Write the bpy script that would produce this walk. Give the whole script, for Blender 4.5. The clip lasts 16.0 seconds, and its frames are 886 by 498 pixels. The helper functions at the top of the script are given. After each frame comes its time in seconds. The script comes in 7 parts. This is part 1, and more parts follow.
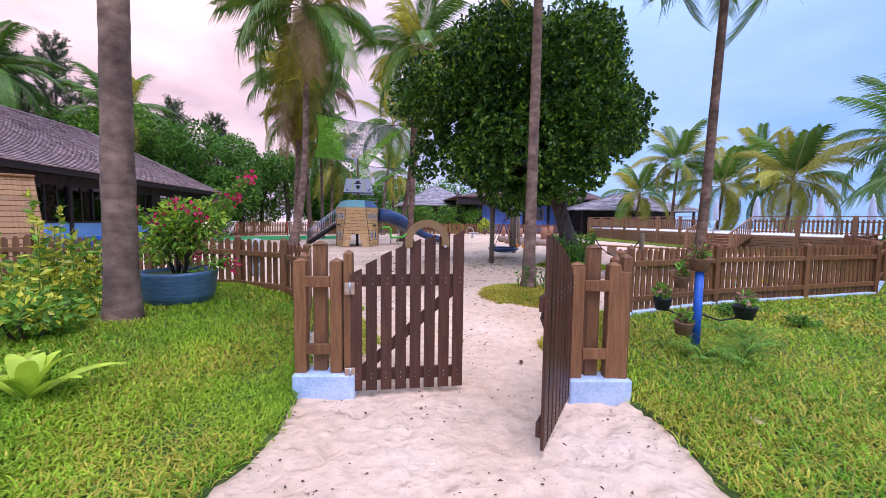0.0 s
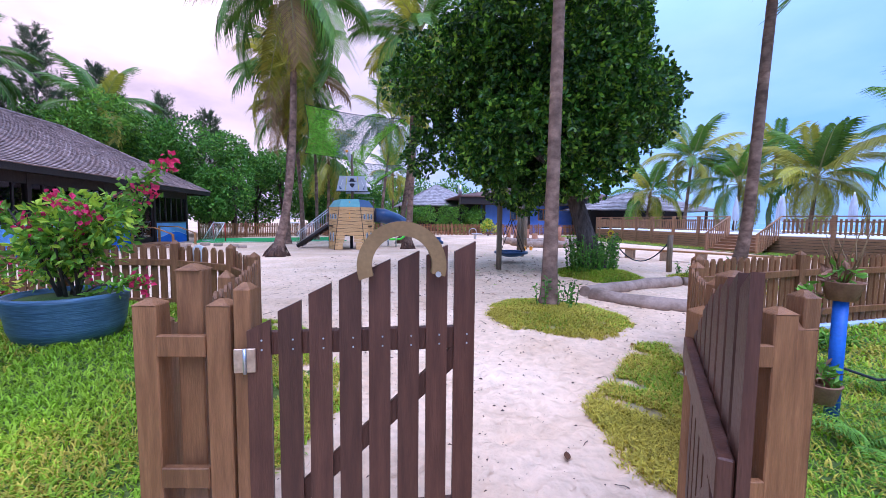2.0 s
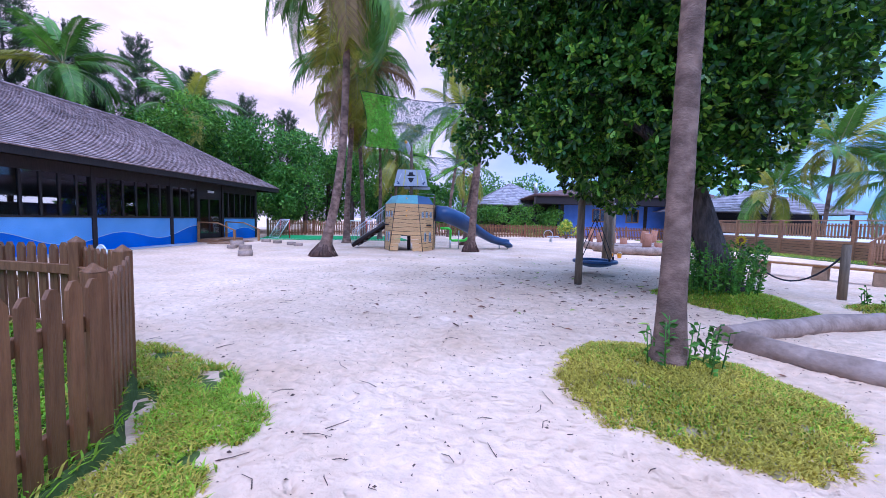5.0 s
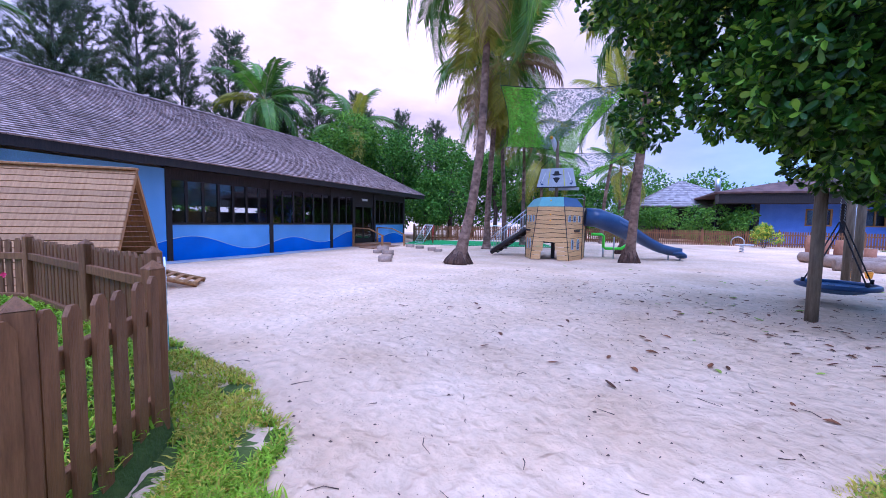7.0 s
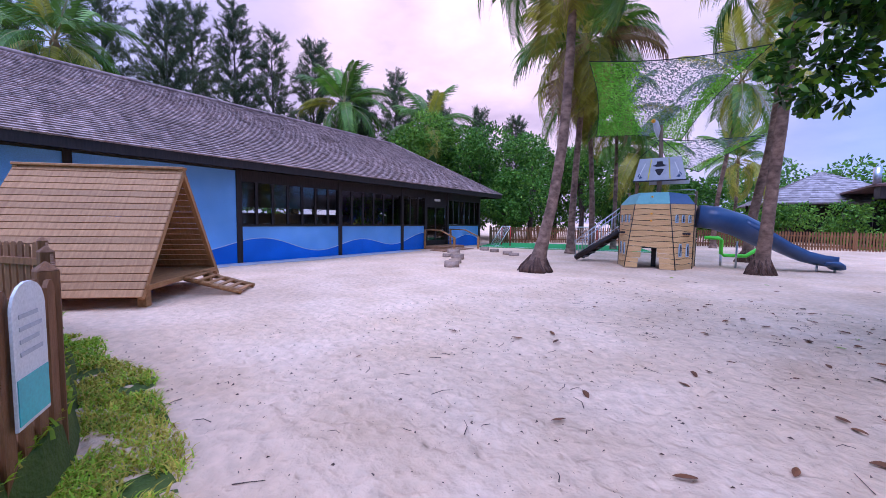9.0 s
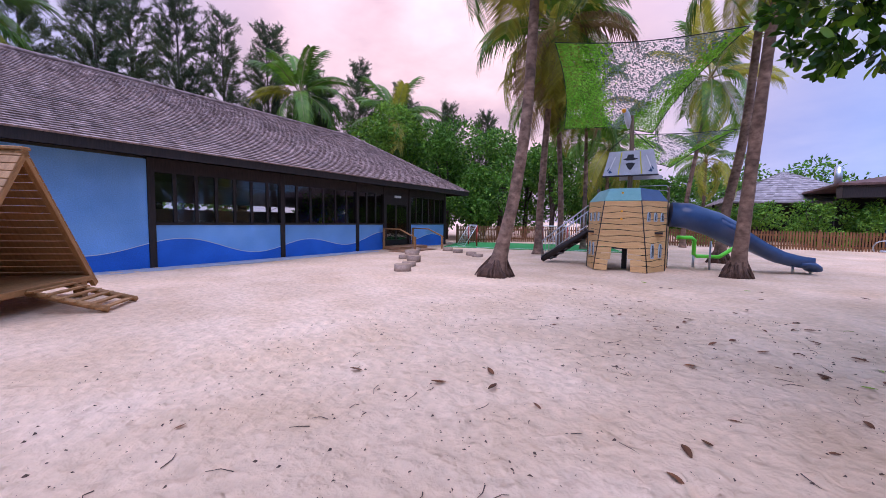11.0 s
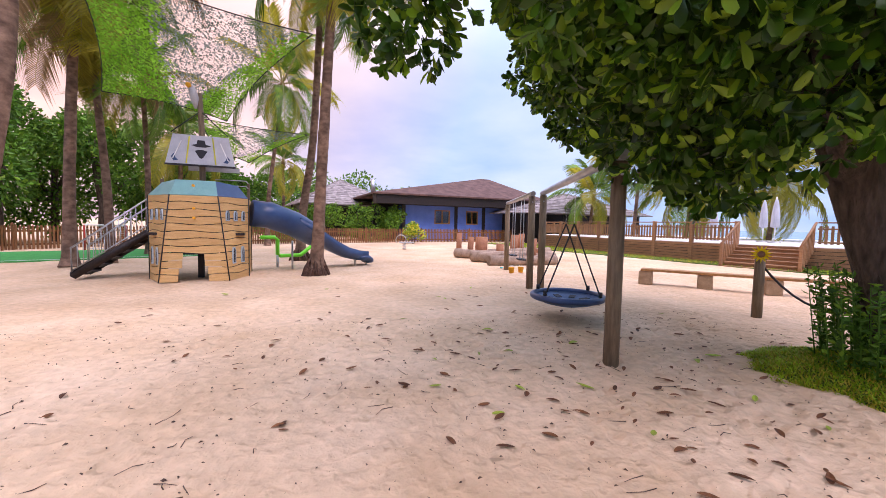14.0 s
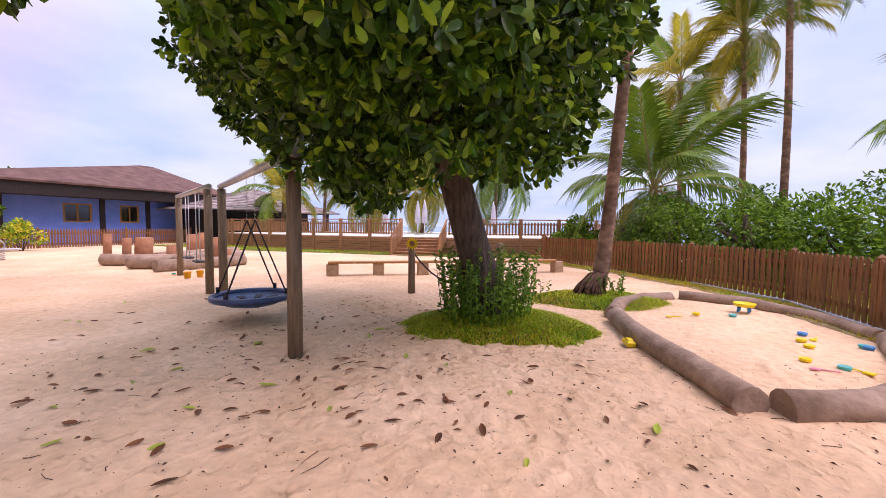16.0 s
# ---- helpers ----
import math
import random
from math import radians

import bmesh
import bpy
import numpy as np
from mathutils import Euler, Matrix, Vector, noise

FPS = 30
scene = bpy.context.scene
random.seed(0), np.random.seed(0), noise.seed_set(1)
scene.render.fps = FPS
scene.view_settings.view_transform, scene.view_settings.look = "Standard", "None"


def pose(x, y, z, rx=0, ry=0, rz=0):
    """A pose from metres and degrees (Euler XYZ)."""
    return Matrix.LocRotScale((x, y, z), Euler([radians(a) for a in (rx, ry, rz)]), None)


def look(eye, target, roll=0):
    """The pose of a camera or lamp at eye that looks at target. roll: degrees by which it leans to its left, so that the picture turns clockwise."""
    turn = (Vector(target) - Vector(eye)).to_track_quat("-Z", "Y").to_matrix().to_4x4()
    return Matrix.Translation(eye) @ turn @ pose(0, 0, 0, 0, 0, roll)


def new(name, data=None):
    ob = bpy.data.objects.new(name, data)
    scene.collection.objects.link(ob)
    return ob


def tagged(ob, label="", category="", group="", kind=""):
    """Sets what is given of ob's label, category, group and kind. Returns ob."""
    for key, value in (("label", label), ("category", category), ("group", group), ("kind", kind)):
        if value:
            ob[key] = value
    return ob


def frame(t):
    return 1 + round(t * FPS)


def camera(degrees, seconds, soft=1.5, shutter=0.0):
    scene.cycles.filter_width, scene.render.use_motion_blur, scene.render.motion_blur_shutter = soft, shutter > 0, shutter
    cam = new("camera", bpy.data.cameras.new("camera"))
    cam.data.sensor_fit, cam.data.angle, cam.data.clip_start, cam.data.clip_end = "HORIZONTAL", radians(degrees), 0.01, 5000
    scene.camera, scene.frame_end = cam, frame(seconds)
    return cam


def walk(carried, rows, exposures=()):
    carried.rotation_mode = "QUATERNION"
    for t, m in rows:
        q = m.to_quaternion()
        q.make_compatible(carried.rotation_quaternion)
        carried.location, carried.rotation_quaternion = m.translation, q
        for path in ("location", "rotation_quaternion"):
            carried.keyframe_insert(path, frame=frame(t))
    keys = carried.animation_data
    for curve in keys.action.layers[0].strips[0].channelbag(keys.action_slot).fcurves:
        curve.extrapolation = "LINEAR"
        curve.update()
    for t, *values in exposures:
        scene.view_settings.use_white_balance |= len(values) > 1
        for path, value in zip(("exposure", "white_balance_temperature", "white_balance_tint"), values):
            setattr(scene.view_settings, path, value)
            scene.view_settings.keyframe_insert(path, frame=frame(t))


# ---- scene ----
from mathutils.geometry import delaunay_2d_cdt

cam = camera(97.1, 16.0, soft=0.6)
PATH = [
    (0, (0.762, 0.859, 1.497), (0.593, 2.847, 1.347), 0.7),
    (0.5, (0.765, 1.235, 1.504), (0.596, 3.221, 1.351), 0.6),
    (1, (0.78, 1.683, 1.524), (0.605, 3.67, 1.373), 0.6),
    (1.5, (0.699, 2.103, 1.511), (0.522, 4.089, 1.362), 0.7),
    (2, (0.671, 2.493, 1.502), (0.491, 4.479, 1.354), 0.6),
    (2.5, (0.721, 2.868, 1.509), (0.54, 4.854, 1.361), 0.6),
    (3, (0.755, 3.265, 1.485), (0.595, 5.253, 1.34), 0.9),
    (5.5, (0.772, 5.333, 1.426), (0.05, 7.192, 1.274), 1.4),
    (6, (0.647, 5.638, 1.45), (-0.245, 7.421, 1.298), 1.2),
    (6.5, (0.537, 6.069, 1.442), (-0.517, 7.762, 1.293), 1.1),
    (7, (0.378, 6.417, 1.437), (-0.832, 8.003, 1.296), 1.0),
    (7.5, (0.213, 6.77, 1.446), (-1.152, 8.225, 1.311), 0.9),
    (8, (0.0, 7.103, 1.452), (-1.485, 8.437, 1.321), 0.8),
    (10.5, (-0.857, 8.898, 1.428), (-2.375, 10.193, 1.283), 0.8),
    (11, (-0.978, 9.272, 1.43), (-2.405, 10.665, 1.284), 0.9),
    (11.5, (-1.048, 9.655, 1.456), (-2.36, 11.157, 1.31), 0.8),
    (12, (-1.147, 10.042, 1.439), (-2.304, 11.667, 1.294), 0.9),
    (12.5, (-1.204, 10.389, 1.454), (-2.136, 12.152, 1.305), 1.0),
    (13, (-1.23, 10.647, 1.495), (-1.827, 12.551, 1.352), 1.0),
    (13.5, (-1.303, 10.802, 1.5), (-1.453, 12.792, 1.364), 1.2),
    (14, (-1.3, 10.811, 1.501), (-0.958, 12.778, 1.377), 1.1),
    (14.5, (-1.251, 10.765, 1.499), (-0.465, 12.6, 1.381), 0.8),
    (15, (-1.194, 10.752, 1.495), (-0.045, 12.385, 1.377), 0.6),
    (15.5, (-1.157, 10.729, 1.495), (0.253, 12.143, 1.377), 0.6),
    (16, (-1.158, 10.696, 1.48), (0.424, 11.915, 1.365), 0.5),
]
EXPOSURE = [(0.0, 0.28, 5800, 39), (1.5, 0.37, 5300, 34), (3.0, 0.43, 4950, 34), (5.5, 0.40, 4750, 35), (8.0, 0.27, 4850, 41), (10.5, 0.05, 5500, 43), (11.5, 0.05, 6200, 43), (13.0, 0.22, 8700, 44), (14.5, 0.58, 6500, 40), (16.0, 0.53, 7900, 49)]
walk(cam, [(t, look(eye, target, roll)) for t, eye, target, roll in PATH], EXPOSURE)

# ---- world, sun ----
world = bpy.data.worlds.new("world")
scene.world = world
world.use_nodes = True


def build_sky(w):
    nt = w.node_tree
    nt.nodes.clear()
    N, L = nt.nodes.new, nt.links.new
    out, bg = N("ShaderNodeOutputWorld"), N("ShaderNodeBackground")
    sky = N("ShaderNodeTexSky")
    sky.sky_type, sky.sun_disc = "NISHITA", False
    sky.sun_elevation, sky.sun_rotation = radians(64), radians(160)
    sky.air_density, sky.dust_density = 1.0, 2.0
    tc = N("ShaderNodeTexCoord")
    sep = N("ShaderNodeSeparateXYZ")
    L(tc.outputs["Generated"], sep.inputs[0])
    # cloud deck: a high layer, seen flat from below
    dome = N("ShaderNodeVectorMath")
    dome.operation = "DIVIDE"
    zz = N("ShaderNodeMath")
    zz.operation = "MAXIMUM"
    zz.inputs[1].default_value = 0.0
    L(sep.outputs[2], zz.inputs[0])
    zp = N("ShaderNodeMath")
    zp.operation = "ADD"
    zp.inputs[1].default_value = 0.22
    L(zz.outputs[0], zp.inputs[0])
    L(tc.outputs["Generated"], dome.inputs[0])
    L(zp.outputs[0], dome.inputs[1])
    n1 = N("ShaderNodeTexNoise")
    n1.inputs["Scale"].default_value, n1.inputs["Detail"].default_value = 1.1, 6.0
    n1.inputs["Roughness"].default_value = 0.52
    L(dome.outputs[0], n1.inputs["Vector"])
    ramp = N("ShaderNodeValToRGB")
    ramp.color_ramp.elements[0].position, ramp.color_ramp.elements[1].position = 0.36, 0.68
    L(n1.outputs[0], ramp.inputs[0])
    # warm glow towards the hidden low sun
    sunward = N("ShaderNodeVectorMath")
    sunward.operation = "DOT_PRODUCT"
    sunward.inputs[1].default_value = (-0.66, 0.61, 0.44)
    L(tc.outputs["Generated"], sunward.inputs[0])
    glow = N("ShaderNodeMapRange")
    glow.inputs["From Min"].default_value, glow.inputs["From Max"].default_value = 0.55, 1.0
    L(sunward.outputs["Value"], glow.inputs["Value"])
    cloud = N("ShaderNodeMixRGB")
    cloud.inputs[1].default_value, cloud.inputs[2].default_value = (0.50, 0.76, 0.98, 1), (1.12, 0.80, 0.58, 1)
    L(glow.outputs[0], cloud.inputs[0])
    gap = N("ShaderNodeMixRGB")
    gap.inputs[1].default_value, gap.inputs[2].default_value = (0.30, 0.58, 0.95, 1), (0.72, 0.53, 0.46, 1)
    L(glow.outputs[0], gap.inputs[0])
    deckmix = N("ShaderNodeMixRGB")
    L(ramp.outputs[0], deckmix.inputs[0])
    L(gap.outputs[0], deckmix.inputs[1])
    L(cloud.outputs[0], deckmix.inputs[2])
    skyscale = N("ShaderNodeVectorMath")
    skyscale.operation = "SCALE"
    skyscale.inputs["Scale"].default_value = 0.05
    L(sky.outputs[0], skyscale.inputs[0])
    mix = N("ShaderNodeMixRGB")
    mix.inputs[0].default_value = 0.82
    L(skyscale.outputs[0], mix.inputs[1])
    L(deckmix.outputs[0], mix.inputs[2])
    # an overcast sky is brightest overhead
    zen = N("ShaderNodeMapRange")
    zen.inputs["From Min"].default_value, zen.inputs["From Max"].default_value = 0.35, 1.0
    zen.inputs["To Min"].default_value, zen.inputs["To Max"].default_value = 1.0, 2.3
    L(sep.outputs[2], zen.inputs["Value"])
    L(zen.outputs[0], bg.inputs[1])
    # the thin spot in the cloud before the sun
    core = N("ShaderNodeMapRange")
    core.interpolation_type = "SMOOTHSTEP"
    core.inputs["From Min"].default_value, core.inputs["From Max"].default_value = 0.91, 1.0
    core.inputs["To Max"].default_value = 0.5
    L(sunward.outputs["Value"], core.inputs["Value"])
    patchy = N("ShaderNodeMath")
    patchy.operation = "MULTIPLY"
    L(core.outputs[0], patchy.inputs[0])
    L(ramp.outputs[0], patchy.inputs[1])
    bright = N("ShaderNodeMixRGB")
    bright.inputs[2].default_value = (1.7, 1.4, 1.15, 1)
    L(patchy.outputs[0], bright.inputs[0])
    L(mix.outputs[0], bright.inputs[1])
    L(bright.outputs[0], bg.inputs[0])
    L(bg.outputs[0], out.inputs[0])


build_sky(world)
sun = new("sun", bpy.data.lights.new("sun", "SUN"))
sun.data.energy, sun.data.angle, sun.data.color = 2.0, radians(50), (1.0, 0.94, 0.89)
sun.matrix_world = look((7.3, -20.2, 44), (0, 0, 0))


# ---- materials ----
def mat(name, c1, c2, scale=6.0, rough=0.7, bump=0.2, stretch=(1, 1, 1), metal=0.0, fine=60.0, leaf=0.0, vary=0.0, island=0.0, spec=0.4, bdist=0.01, big=0.0, bigamt=0.16):
    """A surface with grain at two scales. vary: brightness by object, island: by loose piece, leaf: share of light let through."""
    m = bpy.data.materials.new(name)
    m.use_nodes = True
    nt = m.node_tree
    nt.nodes.clear()
    N, L = nt.nodes.new, nt.links.new
    out, p = N("ShaderNodeOutputMaterial"), N("ShaderNodeBsdfPrincipled")
    tc, mp = N("ShaderNodeTexCoord"), N("ShaderNodeMapping")
    mp.inputs["Scale"].default_value = stretch
    L(tc.outputs["Object"], mp.inputs["Vector"])
    n1, n2 = N("ShaderNodeTexNoise"), N("ShaderNodeTexNoise")
    n1.inputs["Scale"].default_value, n1.inputs["Detail"].default_value = scale, 4.0
    n2.inputs["Scale"].default_value, n2.inputs["Detail"].default_value = fine, 2.0
    L(mp.outputs[0], n1.inputs["Vector"])
    L(mp.outputs[0], n2.inputs["Vector"])
    r = N("ShaderNodeValToRGB")
    r.color_ramp.elements[0].position, r.color_ramp.elements[1].position = 0.3, 0.7
    r.color_ramp.elements[0].color, r.color_ramp.elements[1].color = (*c1, 1), (*c2, 1)
    L(n1.outputs[0], r.inputs[0])
    hsv = N("ShaderNodeHueSaturation")
    L(r.outputs[0], hsv.inputs["Color"])
    val = N("ShaderNodeMapRange")
    val.inputs["From Min"].default_value, val.inputs["From Max"].default_value = 0.25, 0.75
    val.inputs["To Min"].default_value, val.inputs["To Max"].default_value = 0.86, 1.12
    L(n2.outputs[0], val.inputs["Value"])
    last = val.outputs[0]
    if big:
        nb, vb, mb = N("ShaderNodeTexNoise"), N("ShaderNodeMapRange"), N("ShaderNodeMath")
        nb.inputs["Scale"].default_value = big
        L(tc.outputs["Object"], nb.inputs["Vector"])
        vb.inputs["From Min"].default_value, vb.inputs["From Max"].default_value = 0.3, 0.7
        vb.inputs["To Min"].default_value, vb.inputs["To Max"].default_value = 1 - bigamt, 1 + bigamt * 0.8
        L(nb.outputs[0], vb.inputs["Value"])
        mb.operation = "MULTIPLY"
        L(last, mb.inputs[0])
        L(vb.outputs[0], mb.inputs[1])
        last = mb.outputs[0]
    for amount, kind, socket in ((vary, "ShaderNodeObjectInfo", "Random"), (island, "ShaderNodeNewGeometry", "Random Per Island")):
        if amount:
            src, rg, mu = N(kind), N("ShaderNodeMapRange"), N("ShaderNodeMath")
            rg.inputs["To Min"].default_value, rg.inputs["To Max"].default_value = 1 - amount, 1 + amount
            L(src.outputs[socket], rg.inputs["Value"])
            mu.operation = "MULTIPLY"
            L(last, mu.inputs[0])
            L(rg.outputs[0], mu.inputs[1])
            last = mu.outputs[0]
    L(last, hsv.inputs["Value"])
    L(hsv.outputs[0], p.inputs["Base Color"])
    p.inputs["Roughness"].default_value, p.inputs["Metallic"].default_value = rough, metal
    p.inputs["Specular IOR Level"].default_value = spec
    if bump:
        b = N("ShaderNodeBump")
        b.inputs["Strength"].default_value, b.inputs["Distance"].default_value = bump, bdist
        L(n2.outputs[0], b.inputs["Height"])
        L(b.outputs[0], p.inputs["Normal"])
    if leaf:
        t, mx = N("ShaderNodeBsdfTranslucent"), N("ShaderNodeMixShader")
        L(hsv.outputs[0], t.inputs[0])
        mx.inputs[0].default_value = leaf
        L(p.outputs[0], mx.inputs[1])
        L(t.outputs[0], mx.inputs[2])
        L(mx.outputs[0], out.inputs[0])
    else:
        L(p.outputs[0], out.inputs[0])
    return m


def glass_mat():
    m = bpy.data.materials.new("window_glass")
    m.use_nodes = True
    p = m.node_tree.nodes["Principled BSDF"]
    p.inputs["Base Color"].default_value = (0.75, 0.82, 0.8, 1)
    p.inputs["Roughness"].default_value, p.inputs["Transmission Weight"].default_value = 0.02, 1.0
    p.inputs["IOR"].default_value = 1.45
    return m


def sand_mat():
    """White coral sand: footprints and ripples as relief, patches of lighter and darker tone."""
    m = mat("sand", (0.66, 0.45, 0.28), (0.77, 0.56, 0.385), scale=0.9, rough=0.95, bump=0, fine=9.0, spec=0.15, big=0.22)
    nt = m.node_tree
    N, L = nt.nodes.new, nt.links.new
    p = [n for n in nt.nodes if n.type == "BSDF_PRINCIPLED"][0]
    tc = [n for n in nt.nodes if n.type == "TEX_COORD"][0]
    prev = None
    for scale, dist, strength in ((3.4, 0.08, 0.6), (9.0, 0.045, 0.8), (24.0, 0.015, 0.75), (120.0, 0.004, 0.6)):
        n, b = N("ShaderNodeTexNoise"), N("ShaderNodeBump")
        n.inputs["Scale"].default_value, n.inputs["Detail"].default_value = scale, 3.0
        L(tc.outputs["Object"], n.inputs["Vector"])
        b.inputs["Strength"].default_value, b.inputs["Distance"].default_value = strength, dist
        L(n.outputs[0], b.inputs["Height"])
        if prev:
            L(prev.outputs[0], b.inputs["Normal"])
        prev = b
    # scattered footprints and dents
    warp, vor, pit, b = N("ShaderNodeMixRGB"), N("ShaderNodeTexVoronoi"), N("ShaderNodeMapRange"), N("ShaderNodeBump")
    wn = N("ShaderNodeTexNoise")
    wn.inputs["Scale"].default_value = 6.0
    warp.blend_type = "ADD"
    warp.inputs[0].default_value = 0.22
    L(tc.outputs["Object"], wn.inputs["Vector"])
    L(tc.outputs["Object"], warp.inputs[1])
    L(wn.outputs[1], warp.inputs[2])
    vor.inputs["Scale"].default_value, vor.inputs["Randomness"].default_value = 6.0, 1.0
    L(warp.outputs[0], vor.inputs["Vector"])
    pit.interpolation_type = "SMOOTHSTEP"
    pit.inputs["From Min"].default_value, pit.inputs["From Max"].default_value = 0.04, 0.5
    L(vor.outputs["Distance"], pit.inputs["Value"])
    b.inputs["Strength"].default_value, b.inputs["Distance"].default_value = 0.5, 0.03
    L(pit.outputs[0], b.inputs["Height"])
    L(prev.outputs[0], b.inputs["Normal"])
    L(b.outputs[0], p.inputs["Normal"])
    return m


M_SAND = sand_mat()
M_SOIL = mat("lawn_soil", (0.045, 0.085, 0.010), (0.10, 0.14, 0.025), scale=3.0, rough=0.95, bump=0.6, fine=40, bdist=0.02)
M_SOIL_DRY = mat("bare_soil", (0.26, 0.20, 0.09), (0.42, 0.34, 0.20), scale=3.0, rough=0.95, bump=0.5, fine=40, bdist=0.02)
M_GRASS = mat("grass_blades", (0.15, 0.37, 0.008), (0.42, 0.56, 0.018), scale=0.8, rough=0.6, bump=0, leaf=0.35, island=0.35, fine=3)
M_GRASS_DRY = mat("dry_grass_blades", (0.42, 0.37, 0.03), (0.60, 0.48, 0.06), scale=0.9, rough=0.7, bump=0, leaf=0.3, island=0.4, fine=3)
M_FENCE = mat("brown_fence_wood", (0.155, 0.062, 0.020), (0.27, 0.118, 0.042), scale=5, rough=0.6, bump=0.35, stretch=(6, 6, 0.6), vary=0.22, fine=30)
M_GATE = mat("dark_gate_wood", (0.056, 0.019, 0.010), (0.098, 0.036, 0.019), scale=5, rough=0.5, bump=0.3, stretch=(6, 6, 0.6), vary=0.2, fine=30)
M_DECK = mat("deck_wood", (0.26, 0.13, 0.06), (0.38, 0.20, 0.10), scale=4, rough=0.6, bump=0.3, stretch=(1, 1, 5), vary=0.18, fine=30)
M_CONC = mat("painted_concrete", (0.38, 0.50, 0.66), (0.55, 0.64, 0.74), scale=5, rough=0.85, bump=0.4, fine=50)
M_PALM = mat("palm_bark", (0.12, 0.066, 0.042), (0.30, 0.185, 0.125), scale=4, rough=0.9, bump=0.5, stretch=(1.5, 1.5, 2.2), fine=26, bdist=0.02, big=2.4, bigamt=0.45)
M_BARK = mat("tree_bark", (0.045, 0.032, 0.026), (0.14, 0.105, 0.082), scale=5, rough=0.9, bump=0.9, stretch=(3, 3, 0.7), fine=16, bdist=0.03)
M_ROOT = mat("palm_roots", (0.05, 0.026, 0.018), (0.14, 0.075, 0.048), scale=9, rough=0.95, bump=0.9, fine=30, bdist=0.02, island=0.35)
M_FROND = mat("palm_frond", (0.055, 0.155, 0.012), (0.15, 0.28, 0.022), scale=1.2, rough=0.5, bump=0, leaf=0.24, vary=0.3, island=0.25, fine=4)
M_FROND_Y = mat("yellowing_frond", (0.28, 0.29, 0.02), (0.48, 0.42, 0.045), scale=1.2, rough=0.5, bump=0, leaf=0.35, vary=0.3, island=0.25, fine=4)
M_FROND_DRY = mat("dry_frond", (0.24, 0.14, 0.05), (0.34, 0.22, 0.09), scale=1.2, rough=0.7, bump=0, leaf=0.25, vary=0.3, island=0.25, fine=4)
M_STEM = mat("frond_stem", (0.25, 0.24, 0.08), (0.34, 0.30, 0.12), scale=5, rough=0.6, bump=0)
M_LEAF = mat("tree_leaf", (0.016, 0.060, 0.005), (0.060, 0.165, 0.011), scale=0.9, rough=0.34, bump=0, leaf=0.14, island=0.5, fine=3, spec=0.35)
# brighter share of leaves: young ones, with a lit look put into the colour
M_LEAF2 = mat("tree_leaf_young_lit", (0.13, 0.29, 0.012), (0.28, 0.46, 0.03), scale=1.2, rough=0.38, bump=0, leaf=0.25, island=0.4, fine=3, spec=0.5)
M_BUSH = mat("shrub_leaf", (0.042, 0.14, 0.012), (0.12, 0.29, 0.024), scale=0.5, rough=0.62, bump=0, leaf=0.22, island=0.5, fine=3)
M_BUSH2 = mat("bright_shrub_leaf", (0.11, 0.27, 0.018), (0.23, 0.41, 0.035), scale=0.6, rough=0.62, bump=0, leaf=0.3, island=0.4, fine=3)
M_CASU = mat("casuarina_needles", (0.055, 0.085, 0.035), (0.14, 0.165, 0.065), scale=0.5, rough=0.7, bump=0, leaf=0.2, island=0.4, fine=3)
M_YELLOW_LEAF = mat("yellow_green_leaf", (0.50, 0.52, 0.03), (0.74, 0.66, 0.06), scale=2, rough=0.5, bump=0, leaf=0.3, island=0.3, fine=5)
M_LIME = mat("lime_leaf", (0.40, 0.56, 0.03), (0.60, 0.74, 0.05), scale=4, rough=0.4, bump=0, leaf=0.3, island=0.15, fine=8)
M_PINK = mat("pink_bracts", (0.62, 0.02, 0.09), (0.80, 0.06, 0.16), scale=8, rough=0.6, bump=0, leaf=0.3, island=0.2)
M_DARKWOOD = mat("dark_stained_wood", (0.012, 0.008, 0.008), (0.032, 0.020, 0.018), scale=5, rough=0.55, bump=0.3, stretch=(5, 5, 0.8), fine=30)
M_WALL_L = mat("pale_blue_wall", (0.17, 0.42, 0.84), (0.22, 0.49, 0.90), scale=1.5, rough=0.75, bump=0.12, fine=35, big=0.5)
M_WALL_D = mat("deep_blue_paint", (0.02, 0.15, 0.66), (0.03, 0.19, 0.74), scale=1.5, rough=0.7, bump=0.1, fine=35, big=0.6)
M_WALL_B = mat("mid_blue_wall", (0.10, 0.20, 0.60), (0.14, 0.25, 0.68), scale=1.5, rough=0.75, bump=0.1, fine=35)
M_WHITE = mat("white_paint", (0.74, 0.74, 0.72), (0.82, 0.82, 0.80), scale=4, rough=0.6, bump=0.05)
M_SHINGLE = mat("weathered_shingle", (0.19, 0.125, 0.11), (0.42, 0.30, 0.265), scale=1.6, rough=0.85, bump=0.4, stretch=(1, 4, 1), fine=30, island=0.24, big=0.35)
M_SHINGLE2 = mat("brown_shingle", (0.09, 0.045, 0.038), (0.18, 0.098, 0.08), scale=1.6, rough=0.85, bump=0.4, fine=30, island=0.25)
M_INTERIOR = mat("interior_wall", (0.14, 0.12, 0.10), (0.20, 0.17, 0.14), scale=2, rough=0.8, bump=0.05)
M_GLASS = glass_mat()
M_HUT = mat("teak_slats", (0.30, 0.135, 0.042), (0.44, 0.225, 0.082), scale=4, rough=0.6, bump=0.3, stretch=(1, 5, 5), vary=0.14, fine=24)
M_PLANK = mat("tan_plank_panel", (0.58, 0.33, 0.12), (0.70, 0.43, 0.18), scale=3, rough=0.5, bump=0.1, stretch=(1, 1, 6), vary=0.10, fine=30)
